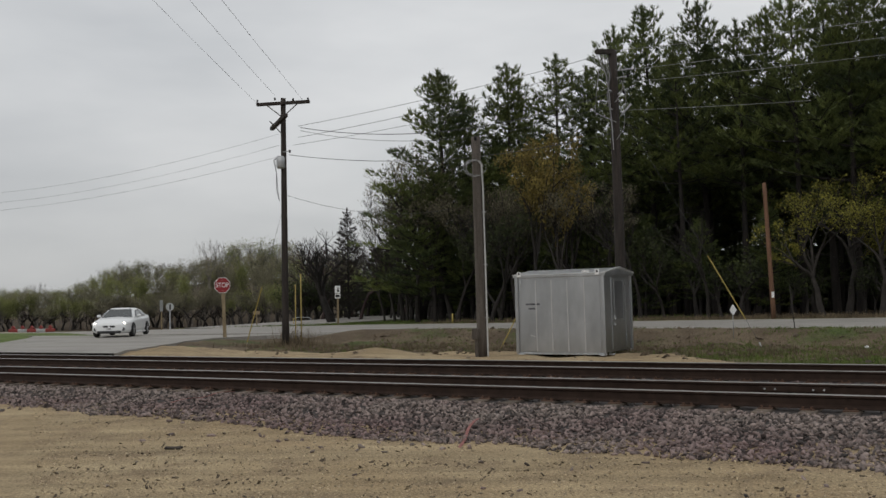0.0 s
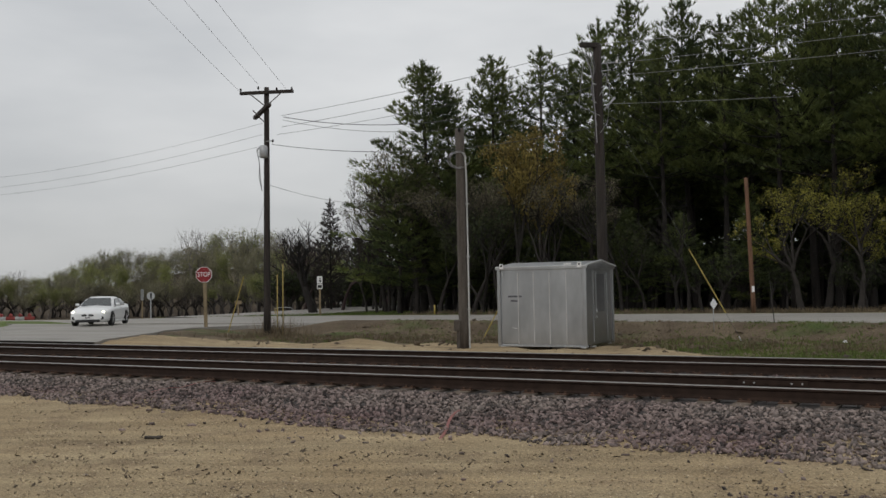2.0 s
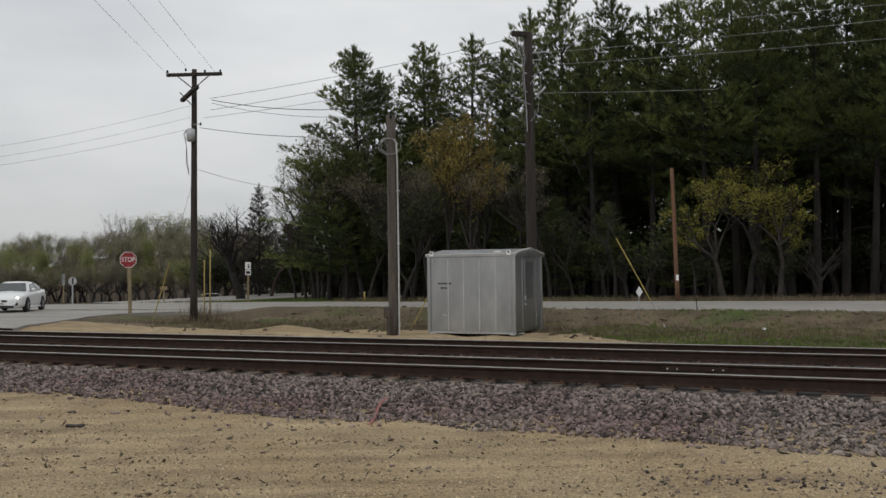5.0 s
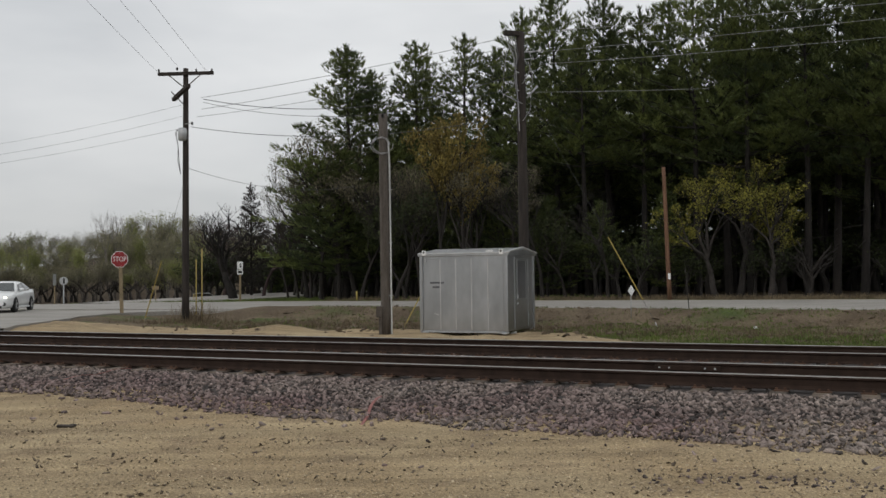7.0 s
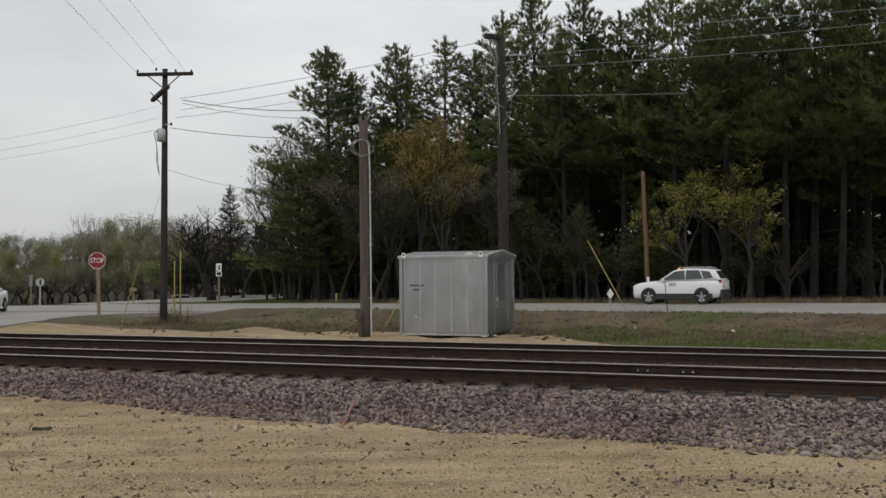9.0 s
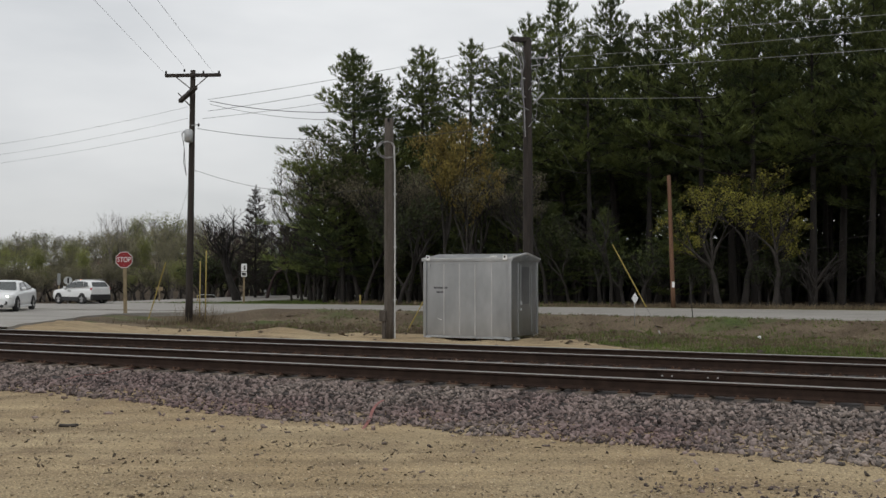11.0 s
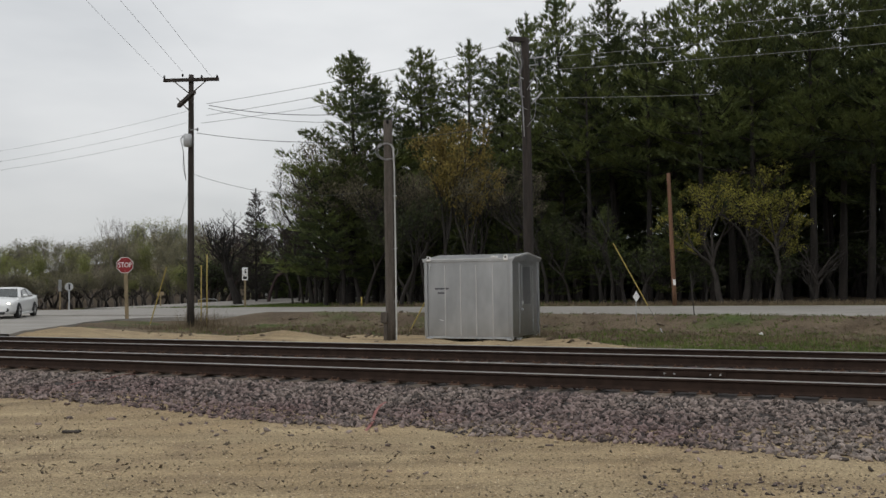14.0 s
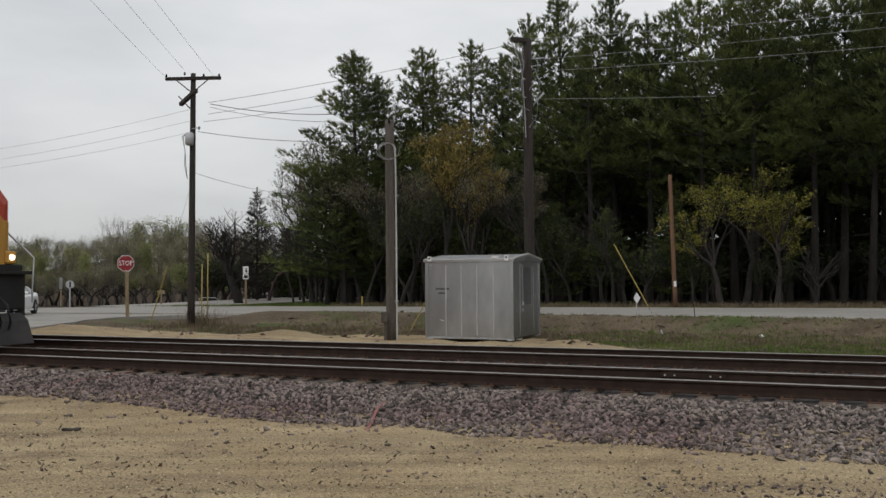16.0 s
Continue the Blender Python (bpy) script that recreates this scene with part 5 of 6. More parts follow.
def broadleaf_meshes(seed, height=9.0, leaf=None, leaves=0, leaf_size=0.16, twig=M_TWIG, levels=5, spread=0.75, trunk_share=0.28, thick=1.0, loose=0.22):
    """A branching tree, bare or with small separate leaves."""
    rng = random.Random(seed)
    tv, tf, tips = [], [], []

    def branch(p, d, length, r, level):
        segs = 3 if level < 2 else 2
        last = p
        for s in range(segs):
            d = d + np.array([rng.uniform(-0.22, 0.22), rng.uniform(-0.22, 0.22), rng.uniform(-0.06, 0.16)])
            d = d / np.linalg.norm(d)
            nxt = last + d * length / segs
            limb(tv, tf, last, nxt, r * (1 - 0.45 * s / segs), r * (1 - 0.45 * (s + 1) / segs), 6 if level < 2 else 3)
            last = nxt
            if level >= 3:
                tips.append(nxt)
            if level >= 1 and level < levels and rng.random() < 0.34:
                side = d + np.array([rng.uniform(-1, 1), rng.uniform(-1, 1), rng.uniform(-0.2, 0.6)]) * spread
                branch(last, side / np.linalg.norm(side), length * rng.uniform(0.45, 0.7), r * 0.45, level + 1)
        if level < levels:
            for _ in range(rng.choice((2, 2, 3)) if level else rng.choice((3, 4))):
                nd = d + np.array([rng.uniform(-1, 1), rng.uniform(-1, 1), rng.uniform(-0.25, 0.55)]) * spread
                nd = nd / np.linalg.norm(nd)
                branch(last, nd, length * rng.uniform(0.6, 0.85), r * 0.55, level + 1)

    branch(np.array([0.0, 0, 0]), np.array([rng.uniform(-0.1, 0.1), rng.uniform(-0.1, 0.1), 1.0]), height * trunk_share, 0.018 * height * thick, 0)
    trunk = np.concatenate(tv)
    top = trunk[:, 2].max()
    k = height / top
    trunk *= k
    crown = None
    if leaves:
        cv = []
        tips = np.array(tips) * k
        for _ in range(leaves):
            c = tips[rng.randrange(len(tips))] + np.array([rng.gauss(0, loose), rng.gauss(0, loose), rng.gauss(0, loose * 0.8)])
            s = leaf_size * rng.uniform(0.5, 1.3)
            m = np.array(Euler((rng.uniform(0, 6.28), rng.uniform(0, 6.28), rng.uniform(0, 6.28))).to_matrix())
            tri = np.array([(-0.5, -0.35, 0), (0.5, -0.2, 0.1), (0.1, 0.6, -0.1)]) * s
            cv.append(tri @ m.T + c)
        crown_v = np.concatenate(cv)
        crown = np_mesh(crown_v, np.arange(len(crown_v)).reshape(-1, 3), leaf, "crown")
    return np_mesh(trunk, tf, twig, "trunk"), crown


def tree(name, meshes, at, scale, rz, label, category, group, squash=1.0):
    t = thing(name, Matrix.LocRotScale(at, Euler((0, 0, rz)), (scale * squash, scale * squash, scale)), label, category, group)
    part("trunk", meshes[0], None, t)
    if meshes[1] is not None:
        part("crown", meshes[1], None, t)
    return t


def at_bearing(px, depth):
    """A place on the ground by its bearing (in lens units) and its depth ahead."""
    x = (px - 784) / 1681.0 * depth
    return Vector((x, depth, ground_z(x, depth) - 0.05))


def build_trees():
    rng = random.Random(77)
    pines = [pine_meshes(s, 18.0, bare, w) for s, bare, w in ((1, 0.28, 4.6), (2, 0.34, 4.3), (3, 0.40, 4.6), (4, 0.34, 3.8), (5, 0.44, 4.8))]
    back = [pine_meshes(s, 18.0, bare, 5.0, 0.8, 0.9, 1.1, 9) for s, bare in ((21, 0.30), (22, 0.38))]
    shade = [pine_meshes(s, 18.0, 0.02, 5.2, 0.85, 1.05, 1.15, 9) for s in (25, 26)]
    low = [pine_meshes(s, 18.0, bare, w, gap=0.75) for s, bare, w in ((11, 0.08, 5.2), (12, 0.16, 4.8))]
    PINE, GP = "tall dark green white pine at the edge of the woods", "white pines"
    # front pines: bearing, depth, height, kind
    front = [(612, 66, 17.4, 0, 1), (655, 69, 16.4, 1, 0), (728, 70, 18.6, 1, 0), (765, 72, 17.0, 3, 0), (828, 68, 18.4, 3, 0), (880, 70, 18.0, 2, 0),
             (930, 62, 18.6, 2, 0), (985, 66, 21.0, 0, 0), (1040, 60, 17.0, 4, 0), (1090, 64, 20.5, 1, 0), (1140, 60, 18.0, 2, 0), (1190, 62, 19.2, 0, 0), (1235, 57, 19.0, 4, 0), (1290, 60, 20.0, 2, 0),
             (1330, 56, 19.0, 0, 0), (1385, 58, 20.5, 3, 0), (1430, 54, 18.5, 2, 0), (1480, 56, 20.0, 4, 0), (1530, 52, 18.0, 1, 0), (1580, 54, 19.0, 0, 0), (1640, 50, 19.0, 2, 0), (1700, 48, 18.5, 4, 0), (1770, 47, 19.0, 0, 0), (1840, 46, 18.0, 1, 0)]
    for px, dep, h, kind, is_low in front:
        p = at_bearing(px, dep)
        tree("pine_tree", (low if is_low else pines)[kind % (2 if is_low else 5)], p, h * 1.03 / 18.0, rng.uniform(0, 6.28), PINE, "pine tree", GP, squash=1.45 if px < 640 else 1.25 if px < 900 else 1.05)
    for px, dep, h, kind in ((600, 64, 10.5, 1), (668, 66, 11.0, 0), (738, 65, 10.0, 1), (852, 63, 9.0, 0), (905, 60, 8.0, 1), (968, 58, 6.5, 0), (1062, 57, 6.0, 1), (1180, 56, 6.5, 0)):
        tree("pine_tree", low[kind], at_bearing(px, dep), h / 18.0, rng.uniform(0, 6.28), "young pine with green plumed branches at the wood edge", "pine tree", "young pines", squash=1.35)
    # deeper rows
    for row in range(5):
        for i in range(15):
            px = 690 + i * 85 + rng.uniform(-30, 30)
            dep = 70 - (px - 690) * 0.014 + 4.5 * row + rng.uniform(-2, 2)
            p = at_bearing(px, dep + 4)
            tree("pine_tree", back[rng.randrange(2)], p, (rng.uniform(15.5, 20.0) if px > 960 else rng.uniform(12.0, 14.5)) / 18.0, rng.uniform(0, 6.28), "tall pine deep in the dark woods", "pine tree", "pines within the woods")
    # the thicket that closes the woods
    for row in range(3):
        for i in range(17):
            px = 520 + i * 86 + rng.uniform(-25, 25)
            dep = 86 - (px - 690) * 0.012 + 6 * row
            tree("pine_tree", shade[rng.randrange(2)], at_bearing(px, dep) - Vector((0, 0, 1.1)), (rng.uniform(12.0, 15.0) if px > 900 else rng.uniform(9.5, 12.0) if px > 600 else rng.uniform(8.0, 10.0)) / 18.0, rng.uniform(0, 6.28), "low-branched young pine deep in the woods", "pine tree", "pines within the woods", squash=1.35)
    # bare and budding trees before the pines
    bare = [broadleaf_meshes(s, 9.0, None, 0, levels=5, spread=0.7, twig=M_TWIG) for s in (31, 32)]
    bare_red = [broadleaf_meshes(s, 8.0, None, 0, levels=5, spread=0.85, twig=M_TWIG_RED) for s in (35, 36)]
    rust = broadleaf_meshes(41, 9.0, M_LEAF_RUST, 5200, 0.13, levels=5, spread=0.5, loose=0.13)
    budding = [broadleaf_meshes(s, 9.0, M_BUD, 4200, 0.085, levels=5, spread=0.6, loose=0.16) for s in (38, 39)]
    lime = broadleaf_meshes(43, 8.0, M_LEAF_LIME, 3400, 0.11, levels=5, spread=0.95, trunk_share=0.2, loose=0.09)
    green = [broadleaf_meshes(s, 8.0, M_LEAF_BUSH, 1500, 0.16, levels=5) for s in (45, 46)]
    for px, dep, h, k in ((508, 72, 8.6, 0), (530, 71, 10.4, 1), (548, 73, 12.2, 0), (490, 74, 7.2, 0), (570, 66, 10.5, 1), (520, 76, 9.8, 1), (500, 78, 8.0, 1), (538, 77, 12.0, 0), (556, 75, 11.6, 1), (514, 80, 9.2, 0), (580, 74, 11.0, 0), (640, 63, 8.5, 0), (690, 60, 8.0, 1), (860, 58, 9.5, 0), (900, 60, 8.5, 1), (960, 56, 8.0, 0), (1075, 54, 6.5, 0)):
        tree("bare_tree", bare[k], at_bearing(px + (20 if px < 560 else 0), dep), h / 9.0, rng.uniform(0, 6.28), "leafless grey-brown tree before the pines", "tree", "bare trees", squash=0.75 if px < 560 else 1.0)
    for px, dep, h in ((792, 57.0, 11.4), (818, 57.5, 9.4)):
        tree("budding_tree", rust, at_bearing(px, dep), h / 9.0, rng.uniform(0, 6.28), "tree with thin rusty-yellow spring leaves", "tree", "budding trees", squash=0.8)
    for px, dep, h, k in ((540, 72, 11.4, 0), (562, 70, 13.4, 1), (590, 66, 11.5, 0), (630, 64, 9.5, 1), (672, 62, 9.0, 0), (715, 61.5, 8.5, 1), (750, 60, 8.0, 0), (850, 60, 9.5, 1), (905, 59, 8.5, 0)):
        tree("budding_tree", budding[k], at_bearing(px + (6 if px < 600 else 0), dep), h / 9.0, rng.uniform(0, 6.28), "dense-twigged tree with grey-brown buds before the pines", "tree", "budding trees", squash=0.85 if px < 600 else 1.05)
    for px, dep, h in ((700, 58.5, 7.4), (720, 59.5, 6.0), (1000, 57, 5.5)):
        tree("budding_tree", green[0], at_bearing(px, dep), h / 8.0, rng.uniform(0, 6.28), "slender tree with thin dull green leaves", "tree", "budding trees")
    for px, dep, h in ((1266, 51, 6.7), (1362, 50, 6.2), (1308, 52.5, 7.8)):
        tree("lime_leaved_tree", lime, at_bearing(px, dep), h / 8.0, rng.uniform(0, 6.28), "low tree with fresh lime-green leaves before dark woods", "tree", "lime-leaved trees")
    # dark bare oak, reddish trees and small spruce at the corner of the lawn
    oak = broadleaf_meshes(51, 8.0, None, 0, levels=5, spread=1.05, twig=M_BARK, trunk_share=0.2, thick=1.6)
    tree("oak_tree", oak, at_bearing(414, 73), 7.6 / 8.0, 1.0, "gnarled bare oak with dark spreading limbs on the lawn", "tree", "", squash=1.15)
    for px, dep, h in ((395, 84, 8.2), (415, 80, 7.0), (465, 78, 7.2), (370, 88, 8.4)):
        tree("bare_tree", bare_red[rng.randrange(2)], at_bearing(px, dep), h / 8.0, rng.uniform(0, 6.28), "bare reddish-brown tree behind the lawn", "tree", "bare trees")
    spruce = pine_meshes(61, 18.0, 0.05, 4.4, gap=0.7, rise=20.0)
    sp = (spruce[0], spruce[1])
    sp[1].materials[0] = M_SPRUCE
    tree("spruce_tree", sp, at_bearing(445, 80), 9.9 / 18.0, 0.4, "small brownish conical spruce behind the bare oak", "spruce tree", "")
    # far tree line, its haze painted into the leaf and twig colours
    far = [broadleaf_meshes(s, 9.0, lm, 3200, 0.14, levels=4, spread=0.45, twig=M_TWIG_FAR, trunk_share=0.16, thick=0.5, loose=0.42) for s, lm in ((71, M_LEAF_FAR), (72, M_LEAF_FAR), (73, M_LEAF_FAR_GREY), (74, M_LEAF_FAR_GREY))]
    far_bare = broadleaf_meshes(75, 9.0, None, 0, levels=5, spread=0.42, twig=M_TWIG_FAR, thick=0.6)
    # height of the skyline over the eye's level, as a share of the distance
    skyline = [(-340, 0.024), (-172, 0.024), (-100, 0.021), (-40, 0.028), (0, 0.042), (60, 0.046), (130, 0.043), (165, 0.050), (215, 0.058), (262, 0.067), (330, 0.060), (420, 0.056), (480, 0.050)]
    for dep0, k in ((115, 0.66), (127, 0.82), (142, 0.98)):
        px = -340.0
        while px < 479:
            up = [h0 + (h1 - h0) * (px - p0) / (p1 - p0) for (p0, h0), (p1, h1) in zip(skyline, skyline[1:]) if p0 <= px <= p1][0]
            dep = dep0 + rng.uniform(-4, 4)
            p = at_bearing(px, dep)
            h = max(3.0, up * dep * k + 1.8 - p.z) * rng.uniform(0.92, 1.08)
            m = far_bare if rng.random() < 0.07 else far[rng.randrange(4)]
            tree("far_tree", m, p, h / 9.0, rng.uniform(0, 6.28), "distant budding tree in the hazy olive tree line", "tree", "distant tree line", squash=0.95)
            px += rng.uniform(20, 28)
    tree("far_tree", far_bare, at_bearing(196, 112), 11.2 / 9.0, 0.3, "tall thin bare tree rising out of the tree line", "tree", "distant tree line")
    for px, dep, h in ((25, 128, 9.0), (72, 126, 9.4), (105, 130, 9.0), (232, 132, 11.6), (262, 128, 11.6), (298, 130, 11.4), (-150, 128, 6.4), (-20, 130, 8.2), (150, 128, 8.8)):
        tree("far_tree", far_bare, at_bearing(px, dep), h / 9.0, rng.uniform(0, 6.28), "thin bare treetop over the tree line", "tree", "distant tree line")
    # younger growth under the far tree line
    for i in range(56):
        p = at_bearing(-330 + i * 15 + rng.uniform(-7, 7), 110 + rng.uniform(-2, 8))
        tree("far_tree", far[rng.choice((2, 3, 3, 0))], p - Vector((0, 0, 0.5)), rng.uniform(0.36, 0.60), rng.uniform(0, 6.28), "young grey-budding tree at the foot of the distant tree line", "tree", "distant tree line", squash=1.5)
    # undergrowth along the wood edge
    brush = [broadleaf_meshes(s, 2.2, M_LEAF_BUSH if s % 2 else None, 420 if s % 2 else 0, 0.09, levels=3, spread=1.1, twig=M_TWIG, trunk_share=0.15) for s in (81, 82, 83)]
    for i in range(52):
        hu = rng.uniform(-22, 36)
        p = on_highway(hu, 52.3 + rng.uniform(0, 5.0))
        p.z = ground_z(p.x, p.y) - 0.03
        tree("bush", brush[rng.randrange(3)], p, rng.uniform(0.5, 1.7), rng.uniform(0, 6.28), "scrubby bare undergrowth bush at the wood edge", "bush", "undergrowth")
    for i in range(80):
        px = 560 + i * 15 + rng.uniform(-10, 10)
        p = at_bearing(px, 74 - (px - 690) * 0.014 + rng.uniform(-4, 8))
        tree("bush", brush[rng.choice((0, 2))], p, rng.uniform(1.3, 2.1), rng.uniform(0, 6.28), "scrubby leafy bush in the shade of the woods", "bush", "undergrowth", squash=1.4)
    for i in range(44):
        px = 880 + i * 19 + rng.uniform(-8, 8)
        tree("bush", brush[rng.choice((0, 2))], at_bearing(px, 92 - (px - 690) * 0.012 + rng.uniform(-4, 6)), rng.uniform(1.5, 2.2), rng.uniform(0, 6.28), "scrubby leafy bush in the shade of the woods", "bush", "undergrowth", squash=1.5)
    for i in range(60):
        p = at_bearing(-330 + i * 12 + rng.uniform(-5, 5), 110 + rng.uniform(-2, 6))
        tree("bush", brush[1], p, rng.uniform(0.8, 1.4), rng.uniform(0, 6.28), "scrubby bare bush at the foot of the distant trees", "bush", "undergrowth", squash=1.5)
    # scrub that closes the view behind the lawn
    for i in range(46):
        p = at_bearing(345 + i * 6.2 + rng.uniform(-6, 6), rng.uniform(84, 96))
        tree("bush", brush[rng.randrange(3)], p, rng.uniform(1.1, 2.0), rng.uniform(0, 6.28), "scrubby bare bush behind the lawn", "bush", "undergrowth", squash=1.3)
    for px, dep, h in ((545, 84, 8.0), (585, 82, 8.0), (530, 92, 9.0), (360, 96, 8.0), (410, 94, 8.0), (455, 92, 8.0)):
        tree("bare_tree", bare_red[rng.randrange(2)], at_bearing(px, dep), h / 8.0, rng.uniform(0, 6.28), "bare reddish-brown tree behind the lawn", "tree", "bare trees", squash=1.2)
    # house glimpsed between the trunks
    x, y = -17.6, 108.0
    h = thing("house", pose(x, y, ground_z(x, y), 0, 0, 15), "pale house with a grey roof glimpsed behind trees", "house")
    bm = bmesh.new()
    box(bm, (6.5, 5, 2.0), (0, 0, 1.0), None, 0.03)
    part("wall", bm, M_SIDING, h)
    bm = bmesh.new()
    loft(bm, [[(xx, -2.8, 1.95), (xx, 0, 3.1), (xx, 2.8, 1.95)] for xx in (-3.5, 3.5)], smooth_faces=False)
    part("roof", bm, M_ROOF, h)
    for xx in (-2.1, 0.2, 2.1):
        bm = bmesh.new()
        box(bm, (0.9, 0.06, 0.9), (xx, -2.52, 1.2), None, 0.02)
        part("window", bm, M_GLASS, h)


build_trees()

# ---------------------------------------------------------------- weeds and grass


def build_verge():
    """Tufts of new and dry grass on the bank between pad and highway."""
    rng = random.Random(9)

    def blades(n, h, spread, material, name, label, place, wide=0.008):
        v, f = [], []
        for _ in range(n):
            x, y, hh = place()
            if x is None:
                continue
            z = ground_z(x, y) - 0.01
            for _ in range(rng.randrange(3, 7)):
                ox, oy = x + rng.gauss(0, spread), y + rng.gauss(0, spread)
                a = rng.uniform(0, 6.28)
                w = wide * rng.uniform(0.7, 1.6)
                l = h * hh * rng.uniform(0.5, 1.2)
                bx, by = rng.gauss(0, 0.35) * l, rng.gauss(0, 0.35) * l
                k = len(v)
                v.append((ox - math.cos(a) * w, oy - math.sin(a) * w, z))
                v.append((ox + math.cos(a) * w, oy + math.sin(a) * w, z))
                v.append((ox + bx, oy + by, z + l))
                f.append((k, k + 1, k + 2))
        ob = new(name, np_mesh(v, f, material, name))
        tagged(ob, label, "grass", kind="stuff")

    def bank(green):
        def place():
            hu, hv = rng.uniform(-24, 26), rng.uniform(22.0, 35.0)
            p = on_highway(hu, hv)
            if sandy(p.x, p.y) > 0.4 or track_uv(p.x, p.y)[1] < 21.2:
                return None, None, 0
            g = noise.noise((p.x * 0.28, p.y * 0.28, 20.0)) + 0.35 * noise.noise((p.x * 1.1, p.y * 1.1, 22.0))
            g += 0.10 * (32.5 - hv) - 0.95 * smooth(8, 13, hu)
            if hv > 32.6 and rng.random() < 0.45:
                return None, None, 0
            if (g > 0.0) != green and rng.random() < 0.85:
                return None, None, 0
            return p.x, p.y, rng.uniform(0.5, 1.2)
        return place

    blades(46000, 0.10, 0.06, M_GRASS, "verge_grass", "low patches of new green grass on the bank", bank(True), 0.012)
    blades(17000, 0.10, 0.07, M_DRY, "verge_dry_grass", "matted straw-coloured dead grass on the bank", bank(False), 0.010)

    def by_pole():
        a, r = rng.uniform(0, 6.28), abs(rng.gauss(0, 1.3))
        return -9.7 + math.cos(a) * r * 1.4, 37.0 + math.sin(a) * r, rng.uniform(0.4, 1.3) * max(0.3, 1.2 - r * 0.5)

    blades(260, 0.8, 0.14, M_DRY, "tall_weeds", "tall dry weeds round the foot of the pole", by_pole, 0.008)

    def foot_weeds():
        hu = rng.uniform(2, 27)
        p = on_highway(hu, 27.5 + rng.gauss(0, 1.6))
        if sandy(p.x, p.y) > 0.5:
            return None, None, 0
        return p.x, p.y, rng.uniform(0.3, 1.0)

    blades(2600, 0.34, 0.10, M_DRY, "dry_weeds", "thin dry weeds along the edge of the sand", foot_weeds, 0.007)

    # clods of turned soil on the bank and the rim of the pad
    places, sizes = [], []
    while len(places) < 2600:
        p = on_highway(rng.uniform(-22, 27), rng.gauss(29.5, 2.8))
        if track_uv(p.x, p.y)[1] < 21.3 or not 22 < highway_uv(p.x, p.y)[1] < 35:
            continue
        if noise.noise((p.x * 0.6, p.y * 0.6, 41.0)) < rng.uniform(-0.3, 0.35):
            continue
        c = 0.05 + 0.16 * rng.random() ** 3
        places.append((p.x, p.y, ground_z(p.x, p.y) + c * 0.05))
        sizes.append(c)
    lumps = [rock(rng) for _ in range(8)]
    v, f = scatter(lumps, places, sizes, rng)
    tagged(new("soil_clods", np_mesh(v, f, M_CLOD, "soil_clods")), "brown clods of turned soil on the bank", "soil", kind="stuff")
    # dead leaves and bark crumbs in drifts on the lot
    places, sizes = [], []
    while len(places) < 900:
        y = 6.2 + 8.0 * rng.random() ** 1.3
        x = rng.uniform(-0.56, 0.56) * y
        if track_uv(x, y)[1] > 10.4 or noise.noise((x * 0.7, y * 1.6, 51.0)) < rng.uniform(-0.1, 0.45):
            continue
        places.append((x, y, ground_z(x, y) + 0.006))
        sizes.append(rng.uniform(0.02, 0.055))
    flakes = [(a * np.array([1.0, 0.7, 0.25], dtype=np.float32), b) for a, b in lumps]
    v, f = scatter(flakes, places, sizes, rng)
    tagged(new("leaf_litter", np_mesh(v, f, M_CLOD, "leaf_litter")), "dark dead leaves and crumbs strewn over the lot", "leaf litter", kind="stuff")

    def lawn():
        hu, hv = rng.uniform(20, 60), rng.uniform(49.2, 62)
        p = on_highway(hu, hv)
        return p.x, p.y, rng.uniform(0.5, 1.1)

    blades(7000, 0.16, 0.12, M_GRASS, "lawn_grass", "mown green grass across the highway", lawn, 0.02)

    def edge():
        hu, hv = rng.uniform(-25, 36), rng.uniform(49.2, 52.5)
        p = on_highway(hu, hv)
        return p.x, p.y, rng.uniform(0.4, 1.2)

    blades(5000, 0.3, 0.12, M_DRY, "verge_stubble", "brown stubble under the wood edge", edge, 0.014)


build_verge()

# ---------------------------------------------------------------- vehicles; each faces +x, wheels on z = 0


def wheel(parent, x, y, r, width=0.21):
    w = new("wheel")
    w.parent = parent
    w.location = (x, y, r)
    s = 1 if y > 0 else -1
    bm = bmesh.new()
    prof = [(r * 0.62, -width / 2), (r * 0.93, -width / 2), (r, -width * 0.36), (r, width * 0.36), (r * 0.93, width / 2), (r * 0.62, width / 2)]
    n = 24
    loft(bm, [[(math.cos(a) * q, t, math.sin(a) * q) for q, t in prof] for a in [2 * math.pi * k / n for k in range(n + 1)]], caps=False)
    bmesh.ops.recalc_face_normals(bm, faces=bm.faces)
    part("tyre", bm, M_TYRE, w)
    bm = bmesh.new()
    yy = s * width * 0.42
    rod(bm, (0, yy - s * 0.10, 0), (0, yy - s * 0.03, 0), r * 0.63, sides=20)
    for k in range(5):
        a = 2 * math.pi * k / 5 + 0.3
        box(bm, (r * 0.62, 0.035, r * 0.20), (math.cos(a) * r * 0.33, yy, math.sin(a) * r * 0.33), (0, -math.degrees(a), 0), 0.01)
    rod(bm, (0, yy - s * 0.02, 0), (0, yy + s * 0.02, 0), r * 0.15, sides=10)
    part("rim", bm, M_RIM, w, "silver alloy rim")
    return w


